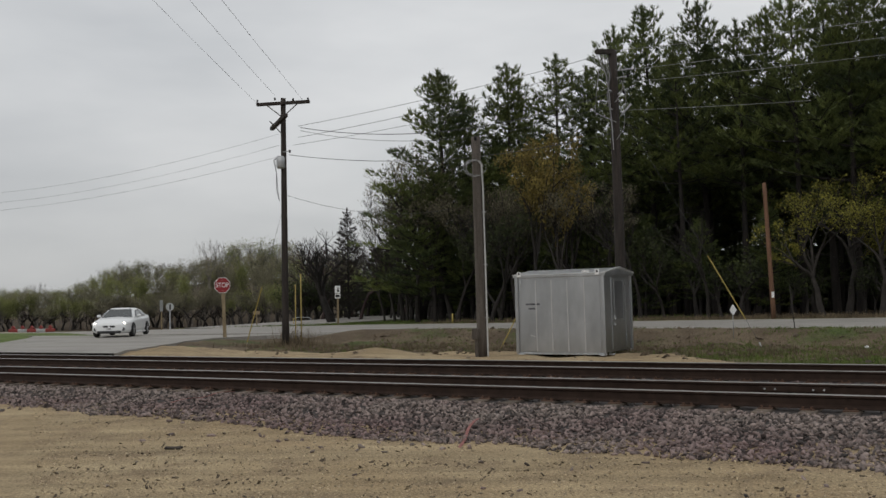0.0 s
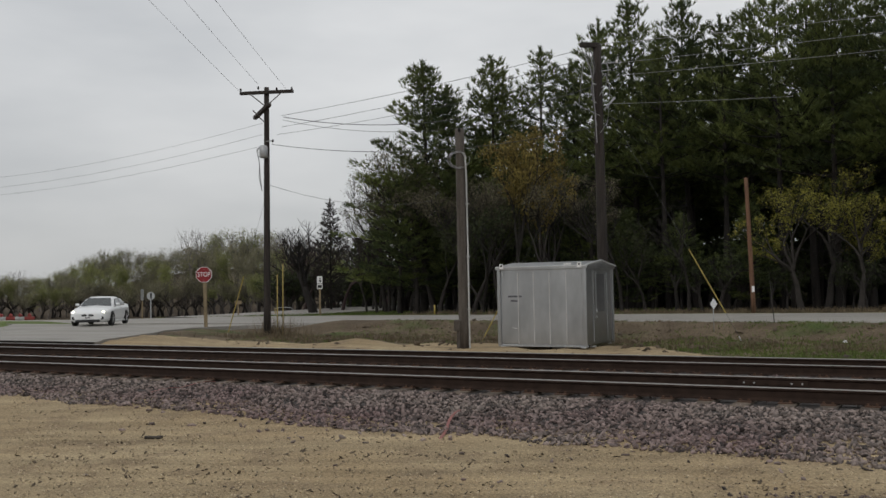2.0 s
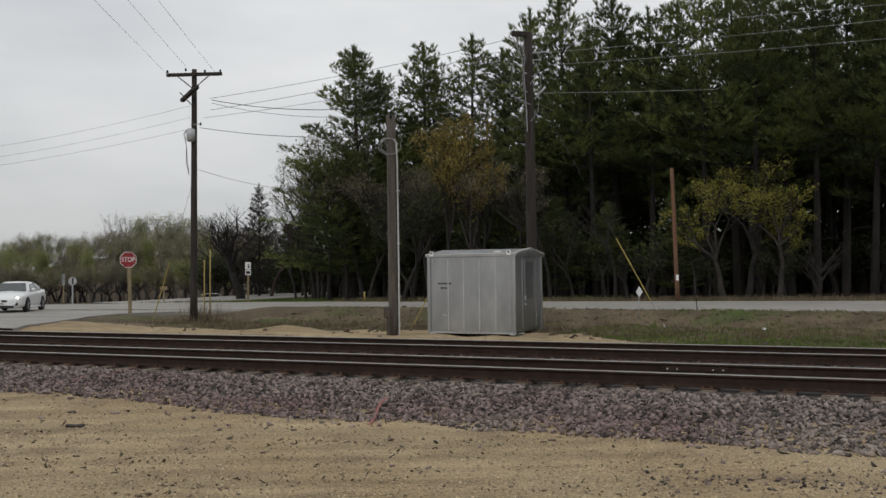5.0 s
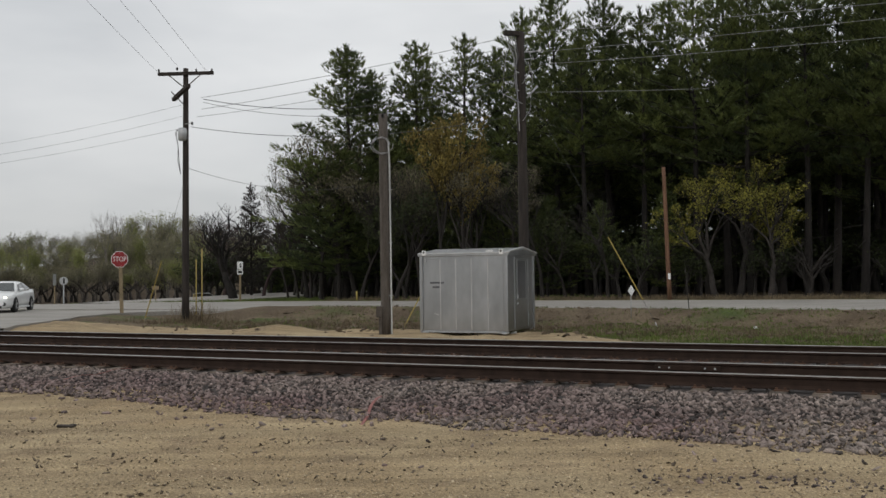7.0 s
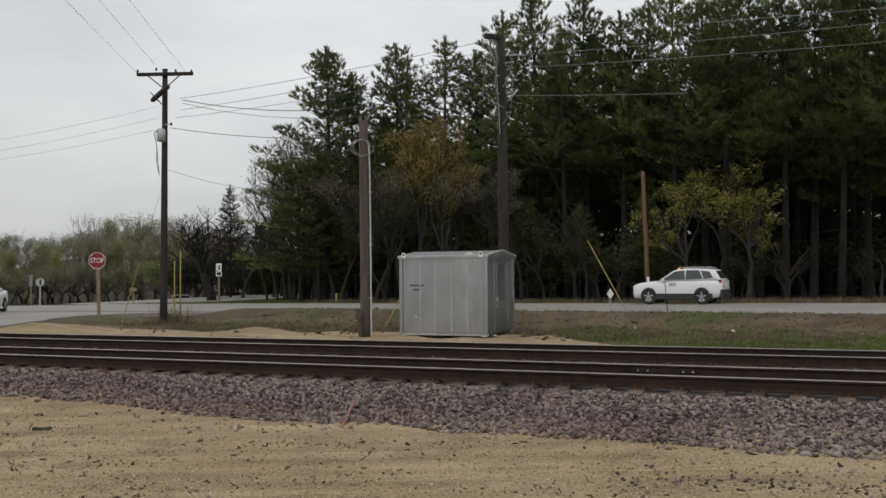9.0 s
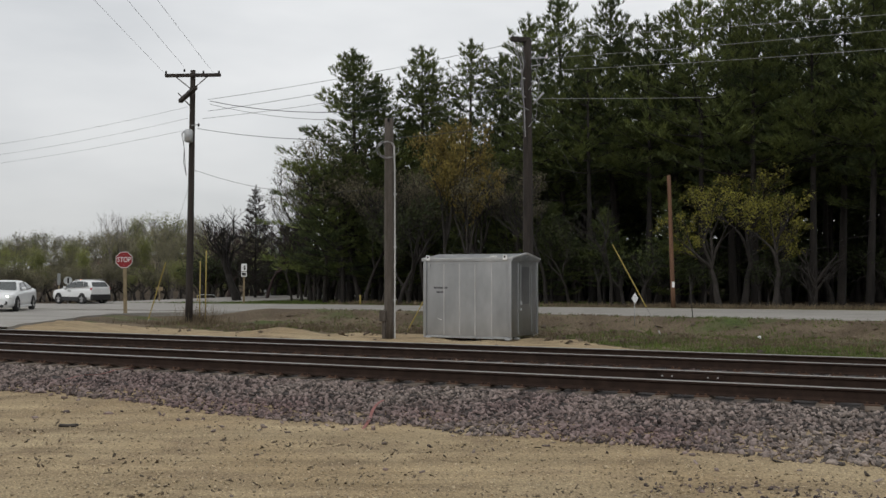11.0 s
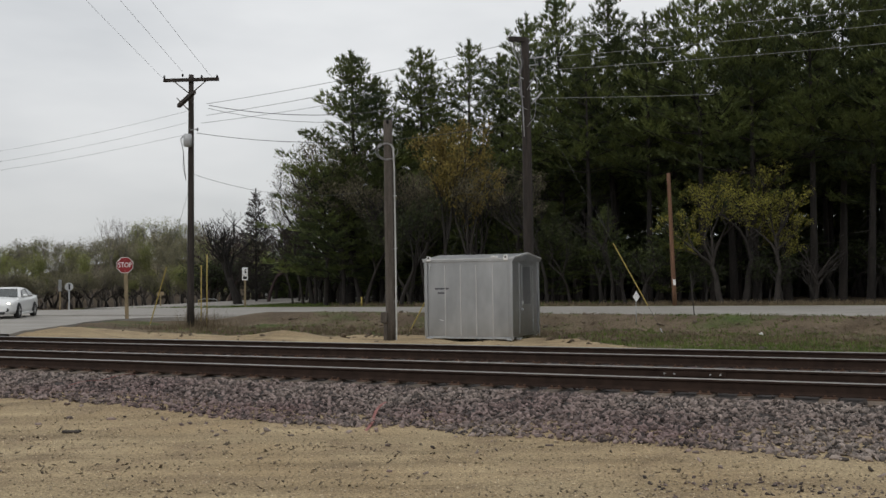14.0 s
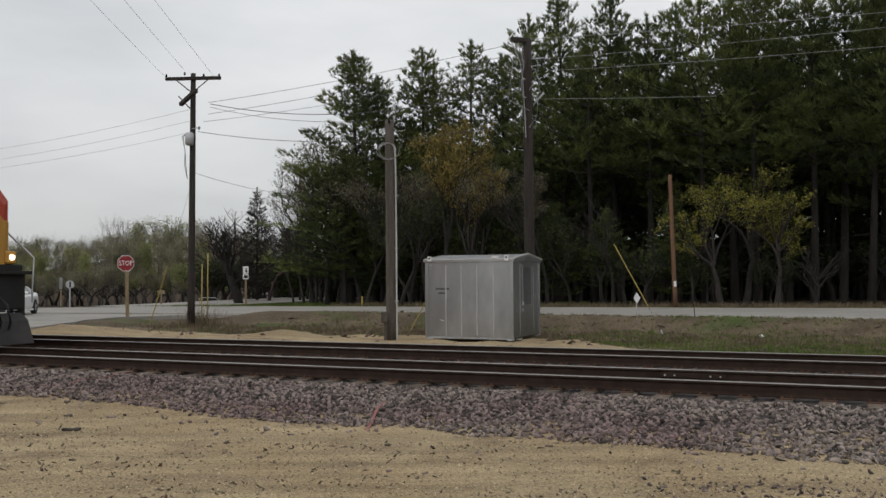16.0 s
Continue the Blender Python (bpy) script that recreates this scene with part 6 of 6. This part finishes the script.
def body_ring(x, hw, z0, z1, z2, crown):
    """One cross-section of a car body: sill, waist, shoulder, top."""
    half = [(0.0, z0), (hw * 0.80, z0), (hw * 0.95, z0 + 0.08), (hw, z0 + (z1 - z0) * 0.45), (hw * 0.985, z1), (hw * 0.93, z2 - 0.03), (hw * 0.80, z2), (0.0, z2 + crown)]
    return [(x, y, z) for y, z in half] + [(x, -y, z) for y, z in reversed(half[1:-1])]


def arch(parent, x, y, r, width):
    bm = bmesh.new()
    s = 1 if y > 0 else -1
    pts = [(x + math.cos(a) * r * 1.13, y + s * width, r + math.sin(a) * r * 1.13) for a in [math.pi * k / 14 - 0.12 + 0.24 * (k / 14) * 0 for k in range(15)]]
    ring = [bm.verts.new(p) for p in pts]
    inner = [bm.verts.new((p[0], y - s * 0.28, p[2])) for p in pts]
    for k in range(14):
        bm.faces.new((ring[k], ring[k + 1], inner[k + 1], inner[k]))
    face = bm.faces.new(ring)
    part("wheel_arch", bm, M_TRIM, parent)


def glass_panel(parent, name, pts, thick=0.012, material=None, grow_out=0.008):
    """A window: a slab on the given outline, set just proud of the skin."""
    bm = bmesh.new()
    p = [Vector(q) for q in pts]
    n = (p[1] - p[0]).cross(p[-1] - p[0]).normalized()
    loft(bm, [[q - n * thick for q in p], [q + n * grow_out for q in p]], smooth_faces=False)
    bmesh.ops.recalc_face_normals(bm, faces=bm.faces)
    return part(name, bm, material or M_GLASS, parent)


def build_sedan():
    c = thing("sedan_car", pose(0, 0, 0), "white four-door sedan with lit headlamps waiting on the side road", "car")
    rings = [body_ring(2.48, 0.62, 0.30, 0.52, 0.60, 0.01), body_ring(2.40, 0.78, 0.22, 0.56, 0.68, 0.02), body_ring(2.15, 0.89, 0.19, 0.62, 0.76, 0.03), body_ring(1.6, 0.925, 0.18, 0.68, 0.86, 0.04), body_ring(1.0, 0.93, 0.18, 0.74, 0.95, 0.04),
             body_ring(0.2, 0.93, 0.18, 0.76, 0.97, 0.02), body_ring(-0.8, 0.93, 0.18, 0.78, 0.99, 0.02), body_ring(-1.6, 0.925, 0.19, 0.80, 1.02, 0.03), body_ring(-2.1, 0.90, 0.22, 0.80, 1.03, 0.03), body_ring(-2.42, 0.82, 0.28, 0.74, 0.98, 0.02), body_ring(-2.5, 0.70, 0.34, 0.66, 0.86, 0.01)]
    bm = bmesh.new()
    loft(bm, rings)
    bmesh.ops.recalc_face_normals(bm, faces=bm.faces)
    part("body", bm, M_PAINT, c)
    # cabin
    roof = [(1.02, 0.93, 0.84, 0.93), (0.25, 1.36, 0.64, 0.95), (-0.2, 1.42, 0.62, 0.97), (-0.8, 1.40, 0.61, 0.98), (-1.25, 1.30, 0.60, 0.99), (-1.95, 1.03, 0.74, 1.0)]
    bm = bmesh.new()
    loft(bm, [[(x, 0.86, zb), (x, hr + 0.02, zt - 0.06), (x, hr * 0.85, zt), (x, 0, zt + 0.015), (x, -hr * 0.85, zt), (x, -hr - 0.02, zt - 0.06), (x, -0.86, zb)] for x, zt, hr, zb in roof])
    bmesh.ops.recalc_face_normals(bm, faces=bm.faces)
    part("cabin", bm, M_PAINT, c)
    glass_panel(c, "windscreen", [(0.98, 0.74, 0.97), (0.98, -0.74, 0.97), (0.30, -0.55, 1.35), (0.30, 0.55, 1.35)])
    glass_panel(c, "rear_window", [(-1.90, -0.64, 1.06), (-1.90, 0.64, 1.06), (-1.32, 0.52, 1.29), (-1.32, -0.52, 1.29)])
    for s in (1, -1):
        for a in ([(0.72, 0.86, 1.00), (0.20, 0.685, 1.29), (-0.30, 0.665, 1.34), (-0.36, 0.85, 1.01)], [(-0.44, 0.85, 1.01), (-0.40, 0.665, 1.34), (-0.95, 0.65, 1.30), (-1.42, 0.80, 1.06)]):
            pts = [(x, s * y, z) for x, y, z in a]
            glass_panel(c, "side_window", pts if s < 0 else list(reversed(pts)), grow_out=0.03)
        bm = bmesh.new()
        box(bm, (0.12, 0.20, 0.13), (0.62, s * 0.99, 1.03), (0, 0, s * 12), 0.035)
        part("mirror", bm, M_PAINT, c)
        bm = bmesh.new()
        loft(bm, [[(2.34, s * 0.50, 0.60), (2.20, s * 0.84, 0.62), (2.10, s * 0.86, 0.74), (2.24, s * 0.58, 0.74)], [(2.42, s * 0.50, 0.61), (2.28, s * 0.87, 0.63), (2.16, s * 0.89, 0.735), (2.30, s * 0.58, 0.735)]], smooth_faces=False)
        bmesh.ops.recalc_face_normals(bm, faces=bm.faces)
        lamp = part("headlamp", bm, M_LENS, c)
        bm = bmesh.new()
        rod(bm, (2.33, s * 0.70, 0.675), (2.38, s * 0.70, 0.675), 0.062, sides=12)
        part("bulb", bm, M_LAMP, lamp, "glowing headlamp bulb")
        bm = bmesh.new()
        rod(bm, (2.30, s * 0.66, 0.40), (2.46, s * 0.66, 0.40), 0.085, sides=12)
        part("fog_lamp", bm, M_TRIM, c)
        bm = bmesh.new()
        box(bm, (0.05, 0.26, 0.11), (2.475, s * 0.17, 0.53), (0, 0, s * 6), 0.03)
        part("grille", bm, M_BLACK, c)
        bm = bmesh.new()
        box(bm, (0.06, 0.34, 0.13), (-2.42, s * 0.58, 0.82), (0, 0, -s * 12), 0.02)
        part("tail_lamp", bm, M_TAIL, c)
        for x in (0.42, -0.55):
            bm = bmesh.new()
            box(bm, (0.2, 0.03, 0.035), (x - 0.6, s * 0.935, 0.86), None, 0.01)
            part("door_handle", bm, M_PAINT, c)
        bm = bmesh.new()
        box(bm, (2.6, 0.05, 0.10), (0, s * 0.91, 0.22), None, 0.02)
        part("sill", bm, M_PAINT, c)
        for x in (1.45, -1.35):
            arch(c, x, s * 0.80, 0.335, 0.137)
            wheel(c, x, s * 0.862, 0.335)
    bm = bmesh.new()
    box(bm, (0.10, 1.15, 0.15), (2.455, 0, 0.27), None, 0.04)
    part("lower_grille", bm, M_TRIM, c)
    bm = bmesh.new()
    box(bm, (0.015, 0.31, 0.15), (2.495, 0, 0.42), None, 0.01)
    p = part("front_plate", bm, M_SIGN_WHITE, c)
    for k in range(4):
        bm = bmesh.new()
        box(bm, (0.006, 0.035, 0.07), (2.505, -0.09 + 0.06 * k, 0.42))
        part("dark_bar", bm, M_TRIM, p)
    return c


def build_suv():
    c = thing("suv_car", pose(0, 0, 0), "white sport utility vehicle with an amber roof beacon on the highway", "car")
    rings = [body_ring(2.30, 0.66, 0.38, 0.66, 0.78, 0.01), body_ring(2.20, 0.84, 0.28, 0.72, 0.90, 0.02), body_ring(1.9, 0.91, 0.26, 0.78, 0.98, 0.03), body_ring(1.2, 0.93, 0.25, 0.84, 1.06, 0.03), body_ring(0.8, 0.93, 0.25, 0.86, 1.08, 0.02),
             body_ring(-0.5, 0.93, 0.25, 0.88, 1.10, 0.02), body_ring(-1.6, 0.925, 0.26, 0.90, 1.14, 0.02), body_ring(-2.15, 0.88, 0.32, 0.90, 1.16, 0.02), body_ring(-2.32, 0.80, 0.42, 0.84, 1.10, 0.01)]
    bm = bmesh.new()
    loft(bm, rings)
    bmesh.ops.recalc_face_normals(bm, faces=bm.faces)
    part("body", bm, M_PAINT, c)
    roof = [(0.95, 1.07, 0.84, 1.04), (0.15, 1.56, 0.68, 1.06), (-0.4, 1.64, 0.67, 1.08), (-1.3, 1.63, 0.66, 1.10), (-1.95, 1.57, 0.64, 1.12), (-2.24, 1.14, 0.74, 1.11)]
    bm = bmesh.new()
    loft(bm, [[(x, 0.88, zb), (x, hr + 0.03, zt - 0.07), (x, hr * 0.86, zt), (x, 0, zt + 0.015), (x, -hr * 0.86, zt), (x, -hr - 0.03, zt - 0.07), (x, -0.88, zb)] for x, zt, hr, zb in roof])
    bmesh.ops.recalc_face_normals(bm, faces=bm.faces)
    part("cabin", bm, M_PAINT, c)
    glass_panel(c, "windscreen", [(0.92, 0.76, 1.11), (0.92, -0.76, 1.11), (0.20, -0.60, 1.54), (0.20, 0.60, 1.54)])
    glass_panel(c, "rear_window", [(-2.215, -0.66, 1.18), (-2.215, 0.66, 1.18), (-1.99, 0.60, 1.51), (-1.99, -0.60, 1.51)], grow_out=0.02)
    bm = bmesh.new()
    box(bm, (0.18, 1.72, 0.42), (-2.27, 0, 0.48), None, 0.05)
    bumper = part("rear_bumper", bm, M_TRIM, c, "black lower bumper")
    bm = bmesh.new()
    box(bm, (0.015, 0.31, 0.15), (-2.335, 0, 0.92), None, 0.005)
    part("rear_plate", bm, M_SIGN_WHITE, c)
    bm = bmesh.new()
    box(bm, (0.12, 1.3, 0.26), (2.28, 0, 0.42), None, 0.04)
    part("front_bumper", bm, M_TRIM, c)
    for s in (1, -1):
        for a in ([(0.66, 0.875, 1.12), (0.10, 0.72, 1.48), (-0.42, 0.705, 1.55), (-0.46, 0.87, 1.14)], [(-0.52, 0.87, 1.14), (-0.50, 0.705, 1.55), (-1.18, 0.70, 1.54), (-1.34, 0.86, 1.17)], [(-1.42, 0.86, 1.17), (-1.26, 0.70, 1.53), (-1.68, 0.69, 1.48), (-1.86, 0.84, 1.22)]):
            pts = [(x, s * y, z) for x, y, z in a]
            glass_panel(c, "side_window", pts if s < 0 else list(reversed(pts)), grow_out=0.03)
        bm = bmesh.new()
        box(bm, (3.5, 0.07, 0.28), (-0.1, s * 0.915, 0.36), None, 0.02)
        part("cladding", bm, M_TRIM, c, "black plastic sill cladding")
        bm = bmesh.new()
        box(bm, (0.14, 0.22, 0.15), (0.60, s * 1.0, 1.13), (0, 0, s * 12), 0.035)
        part("mirror", bm, M_PAINT, c)
        bm = bmesh.new()
        box(bm, (0.10, 0.34, 0.08), (2.20, s * 0.60, 0.80), (0, 0, s * -25), 0.02)
        part("headlamp", bm, M_LENS, c)
        bm = bmesh.new()
        box(bm, (0.14, 0.30, 0.14), (-2.20, s * 0.72, 1.05), (0, 0, s * 15), 0.03)
        part("tail_lamp", bm, M_TAIL, c)
        bm = bmesh.new()
        tube(bm, [(0.0, s * 0.60, 1.60), (-0.15, s * 0.60, 1.69), (-1.5, s * 0.59, 1.70), (-1.75, s * 0.58, 1.63)], 0.02, 6)
        part("roof_rail", bm, M_GREY_METAL, c)
        bm = bmesh.new()
        box(bm, (0.36, 0.004, 0.14), (0.15, s * 0.9315, 0.92), None, 0.0)
        part("door_badge", bm, M_SIGN_BACK, c, "small grey door badge")
        for x in (1.40, -1.32):
            arch(c, x, s * 0.80, 0.365, 0.139)
            wheel(c, x, s * 0.862, 0.375, 0.23)
    bm = bmesh.new()
    loft(bm, [[(0.05 + math.cos(k * math.pi / 6) * q, math.sin(k * math.pi / 6) * q, z) for k in range(12)] for q, z in ((0.06, 1.57), (0.06, 1.64), (0.03, 1.665))])
    part("beacon", bm, M_AMBER, c, "glowing amber roof beacon")
    # a short, tall crossover: the panels are drawn in along its length and raised
    for ob in c.children:
        if ob.type == "MESH":
            ob.data.transform(Matrix.Diagonal((0.94, 1.0, 1.05, 1.0)))
        else:
            ob.location.x *= 0.94
    return c


def build_locomotive():
    """A wide-nosed freight locomotive. It faces +x; its plow is at x = 0 and the rail tops at z = 0."""
    t = thing("locomotive", pose(0, 0, 0), "orange and black freight locomotive with yellow stripe and lit ditch lights", "locomotive")

    def block(name, size, at, m, parent=t, bevel=0.03, turn=None, label=""):
        bm = bmesh.new()
        box(bm, size, at, turn, bevel)
        return part(name, bm, m, parent, label)

    # frame, deck, pilot
    block("frame", (20.6, 2.6, 0.5), (-11.2, 0, 1.35), M_LOCO_BLACK)
    block("deck", (21.2, 3.05, 0.08), (-11.1, 0, 1.62), M_LOCO_BLACK, bevel=0.01)
    bm = bmesh.new()
    loft(bm, [[(-0.76, -1.40, 0.72), (-0.76, 1.40, 0.72), (-0.68, 1.40, 0.70), (-0.68, -1.40, 0.70)], [(-0.66, -1.45, 0.55), (-0.66, 1.45, 0.55), (-0.56, 1.45, 0.55), (-0.56, -1.45, 0.55)], [(-0.56, -1.55, 0.04), (-0.56, 1.55, 0.04), (-0.42, 1.50, 0.04), (-0.42, -1.50, 0.04)]], smooth_faces=False)
    bmesh.ops.recalc_face_normals(bm, faces=bm.faces)
    part("plow", bm, M_PLOW, t, "dusty grey steel snow plow")
    for y in (-1.46, 1.46):
        for k in range(4):
            block("step", (0.30, 0.16, 0.03), (-0.95, y, 0.45 + 0.3 * k), M_LOCO_BLACK, bevel=0.005)
        block("step_side", (0.04, 0.16, 1.25), (-1.13, y, 0.95), M_LOCO_BLACK, bevel=0.005)
        block("step_side", (0.04, 0.16, 1.25), (-0.78, y, 0.95), M_LOCO_BLACK, bevel=0.005)
    block("pilot", (0.12, 2.9, 0.85), (-0.72, 0, 1.22), M_LOCO_BLACK)
    bm = bmesh.new()
    rod(bm, (-0.95, 0, 0.88), (-0.45, 0, 0.88), 0.12, sides=10)
    box(bm, (0.3, 0.32, 0.34), (-0.35, 0, 0.88), None, 0.05)
    part("coupler", bm, M_LOCO_BLACK, t)
    for y in (-0.55, 0.45, 0.7):
        bm = bmesh.new()
        tube(bm, [(-0.62, y, 1.1), (-0.35, y, 0.9), (-0.30, y + 0.05, 0.55), (-0.42, y + 0.1, 0.38)], 0.03, 6)
        part("air_hose", bm, M_TYRE, t)
    # walkway sill with ditch lights
    block("sill", (0.22, 2.6, 0.16), (-0.66, 0, 1.72), M_LOCO_BLACK, bevel=0.03)
    for y in (-0.95, 0.95):
        block("ditch_light_box", (0.20, 0.28, 0.28), (-0.62, y, 1.95), M_LOCO_YELLOW, bevel=0.03)
        bm = bmesh.new()
        rod(bm, (-0.52, y, 1.95), (-0.49, y, 1.95), 0.06, sides=14)
        part("ditch_light", bm, M_LAMP, t, "lit ditch light")
    # wide nose
    ring = lambda x, hw, z0, z1: [(x, -hw, z0), (x, -hw, z1 - 0.22), (x, -hw + 0.2, z1), (x, hw - 0.2, z1), (x, hw, z1 - 0.22), (x, hw, z0)]
    bm = bmesh.new()
    loft(bm, [ring(-0.58, 0.80, 1.68, 3.30), ring(-0.68, 0.98, 1.66, 3.42), ring(-0.95, 1.14, 1.66, 3.52), ring(-2.6, 1.20, 1.66, 3.62)], smooth_faces=False)
    bmesh.ops.recalc_face_normals(bm, faces=bm.faces)
    part("nose", bm, M_ORANGE, t)
    bm = bmesh.new()
    loft(bm, [ring(-0.575, 0.81, 1.70, 2.95), ring(-0.675, 0.995, 1.70, 2.95), ring(-0.945, 1.155, 1.70, 2.95), ring(-2.6, 1.215, 1.70, 2.95)], smooth_faces=False)
    bmesh.ops.recalc_face_normals(bm, faces=bm.faces)
    part("nose_stripe", bm, M_LOCO_YELLOW, t)
    bm = bmesh.new()
    for y in (-0.16, 0.16):
        rod(bm, (-0.56, y, 3.12), (-0.53, y, 3.12), 0.11, sides=14)
    part("headlight", bm, M_LAMP, t, "lit twin headlight")
    # cab
    bm = bmesh.new()
    ring = lambda x, z0, z1: [(x, -1.5, z0), (x, -1.5, z1 - 0.55), (x, -0.9, z1), (x, 0.9, z1), (x, 1.5, z1 - 0.55), (x, 1.5, z0)]
    loft(bm, [ring(-2.5, 1.66, 4.30), ring(-2.75, 1.66, 4.62), ring(-5.0, 1.66, 4.68)], smooth_faces=False)
    bmesh.ops.recalc_face_normals(bm, faces=bm.faces)
    cab = part("cab", bm, M_ORANGE, t)
    for y in (-0.95, -0.32, 0.32, 0.95):
        block("windscreen", (0.05, 0.55, 0.48), (-2.52, y, 3.92), M_GLASS, cab, 0.02)
    for s in (-1, 1):
        for x in (-3.4, -4.3):
            block("side_window", (0.7, 0.05, 0.55), (x, s * 1.5, 3.5), M_GLASS, cab, 0.02)
        block("stripe", (2.3, 0.02, 0.30), (-3.8, s * 1.51, 2.6), M_LOCO_YELLOW, cab, 0.0)
    # engine hood with louvred doors
    block("hood", (14.6, 1.9, 2.6), (-12.4, 0, 2.95), M_ORANGE, bevel=0.06)
    block("radiator", (4.2, 3.0, 0.75), (-18.4, 0, 4.30), M_LOCO_BLACK, bevel=0.12)
    block("roof_walk", (9.5, 1.7, 0.12), (-10.5, 0, 4.30), M_LOCO_BLACK)
    for k in range(16):
        for s in (-1, 1):
            block("door", (0.78, 0.03, 1.9), (-5.7 - 0.85 * k, s * 0.955, 2.8), M_ORANGE, bevel=0.01)
    for s in (-1, 1):
        block("hood_stripe", (14.4, 0.02, 0.28), (-12.4, s * 0.975, 2.0), M_LOCO_YELLOW, bevel=0.0)
    block("fuel_tank", (6.2, 2.7, 0.85), (-10.8, 0, 0.75), M_LOCO_BLACK, bevel=0.15)
    # handrails
    for s in (-1, 1):
        bm = bmesh.new()
        tube(bm, [(-0.42, s * 1.42, 0.95), (-0.40, s * 1.45, 1.95), (-0.5, s * 1.44, 2.03), (-0.95, s * 1.3, 2.45), (-1.5, s * 1.2, 2.95)], 0.02, 6)
        part("handrail", bm, M_GREY_METAL, t, "dull grey grab rail")
        bm = bmesh.new()
        tube(bm, [(-5.2, s * 1.48, 2.68), (-21.3, s * 1.48, 2.68)], 0.02, 6)
        for k in range(9):
            rod(bm, (-5.4 - 1.95 * k, s * 1.48, 1.65), (-5.4 - 1.95 * k, s * 1.48, 2.68), 0.02, sides=6)
        part("side_rail", bm, M_LOCO_BLACK, t)
    # bogies
    for cx in (-4.3, -17.6):
        for s in (-1, 1):
            block("bogie_frame", (4.9, 0.16, 0.42), (cx, s * 1.02, 0.78), M_LOCO_BLACK, bevel=0.06)
            for dx in (-1.75, 0, 1.75):
                block("axle_box", (0.4, 0.2, 0.36), (cx + dx, s * 1.10, 0.53), M_LOCO_BLACK, bevel=0.05)
                bm = bmesh.new()
                rod(bm, (cx + dx, s * 0.70, 0.51), (cx + dx, s * 0.82, 0.51), 0.51, sides=24)
                part("rail_wheel", bm, M_RUST, t)
    return t


SEDAN = build_sedan()
SUV = build_suv()
LOCO = build_locomotive()


def motions():
    # the sedan rolls two metres towards the crossing and waits
    x0, y0, head = -21.3, 47.0, radians(-80)
    rows = []
    for t, s in ((0.0, 0.0), (1.5, 0.1), (2.5, 0.45), (3.5, 0.85), (4.5, 1.0), (7.0, 1.55), (8.5, 1.95), (11.0, 1.95), (16.0, 1.95)):
        rows.append((t, pose(x0 + s * math.cos(head), y0 + s * math.sin(head), 0.268, 0, 0, -80)))
    walk(SEDAN, rows)
    # the utility vehicle passes from right to left along the far lane
    rows = []
    for t in (0.0, 4.0, 7.1, 8.7, 9.7, 10.8, 11.9, 14.0, 16.0):
        u = 4.55 + (t - 8.7) * 22.85
        p = on_highway(u, 46.4 + drift(u), highway_z(u) + 0.012)
        away = 0.03 if 10 < u < 100 else 0.0
        rows.append((t, Matrix.Translation(p) @ Euler((0, 0, math.atan2(HY, HX) - away)).to_matrix().to_4x4()))
    walk(SUV, rows)
    # the locomotive comes along the nearer track
    rows = []
    for t in (0.0, 5.0, 10.0, 15.0, 16.0):
        p = on_track(16.75 + 15.0 * (16.0 - t), (RAILS[0] + RAILS[1]) / 2, RAIL_TOP)
        rows.append((t, Matrix.Translation(p) @ Euler((0, 0, math.atan2(-TY, -TX))).to_matrix().to_4x4()))
    walk(LOCO, rows)


motions()
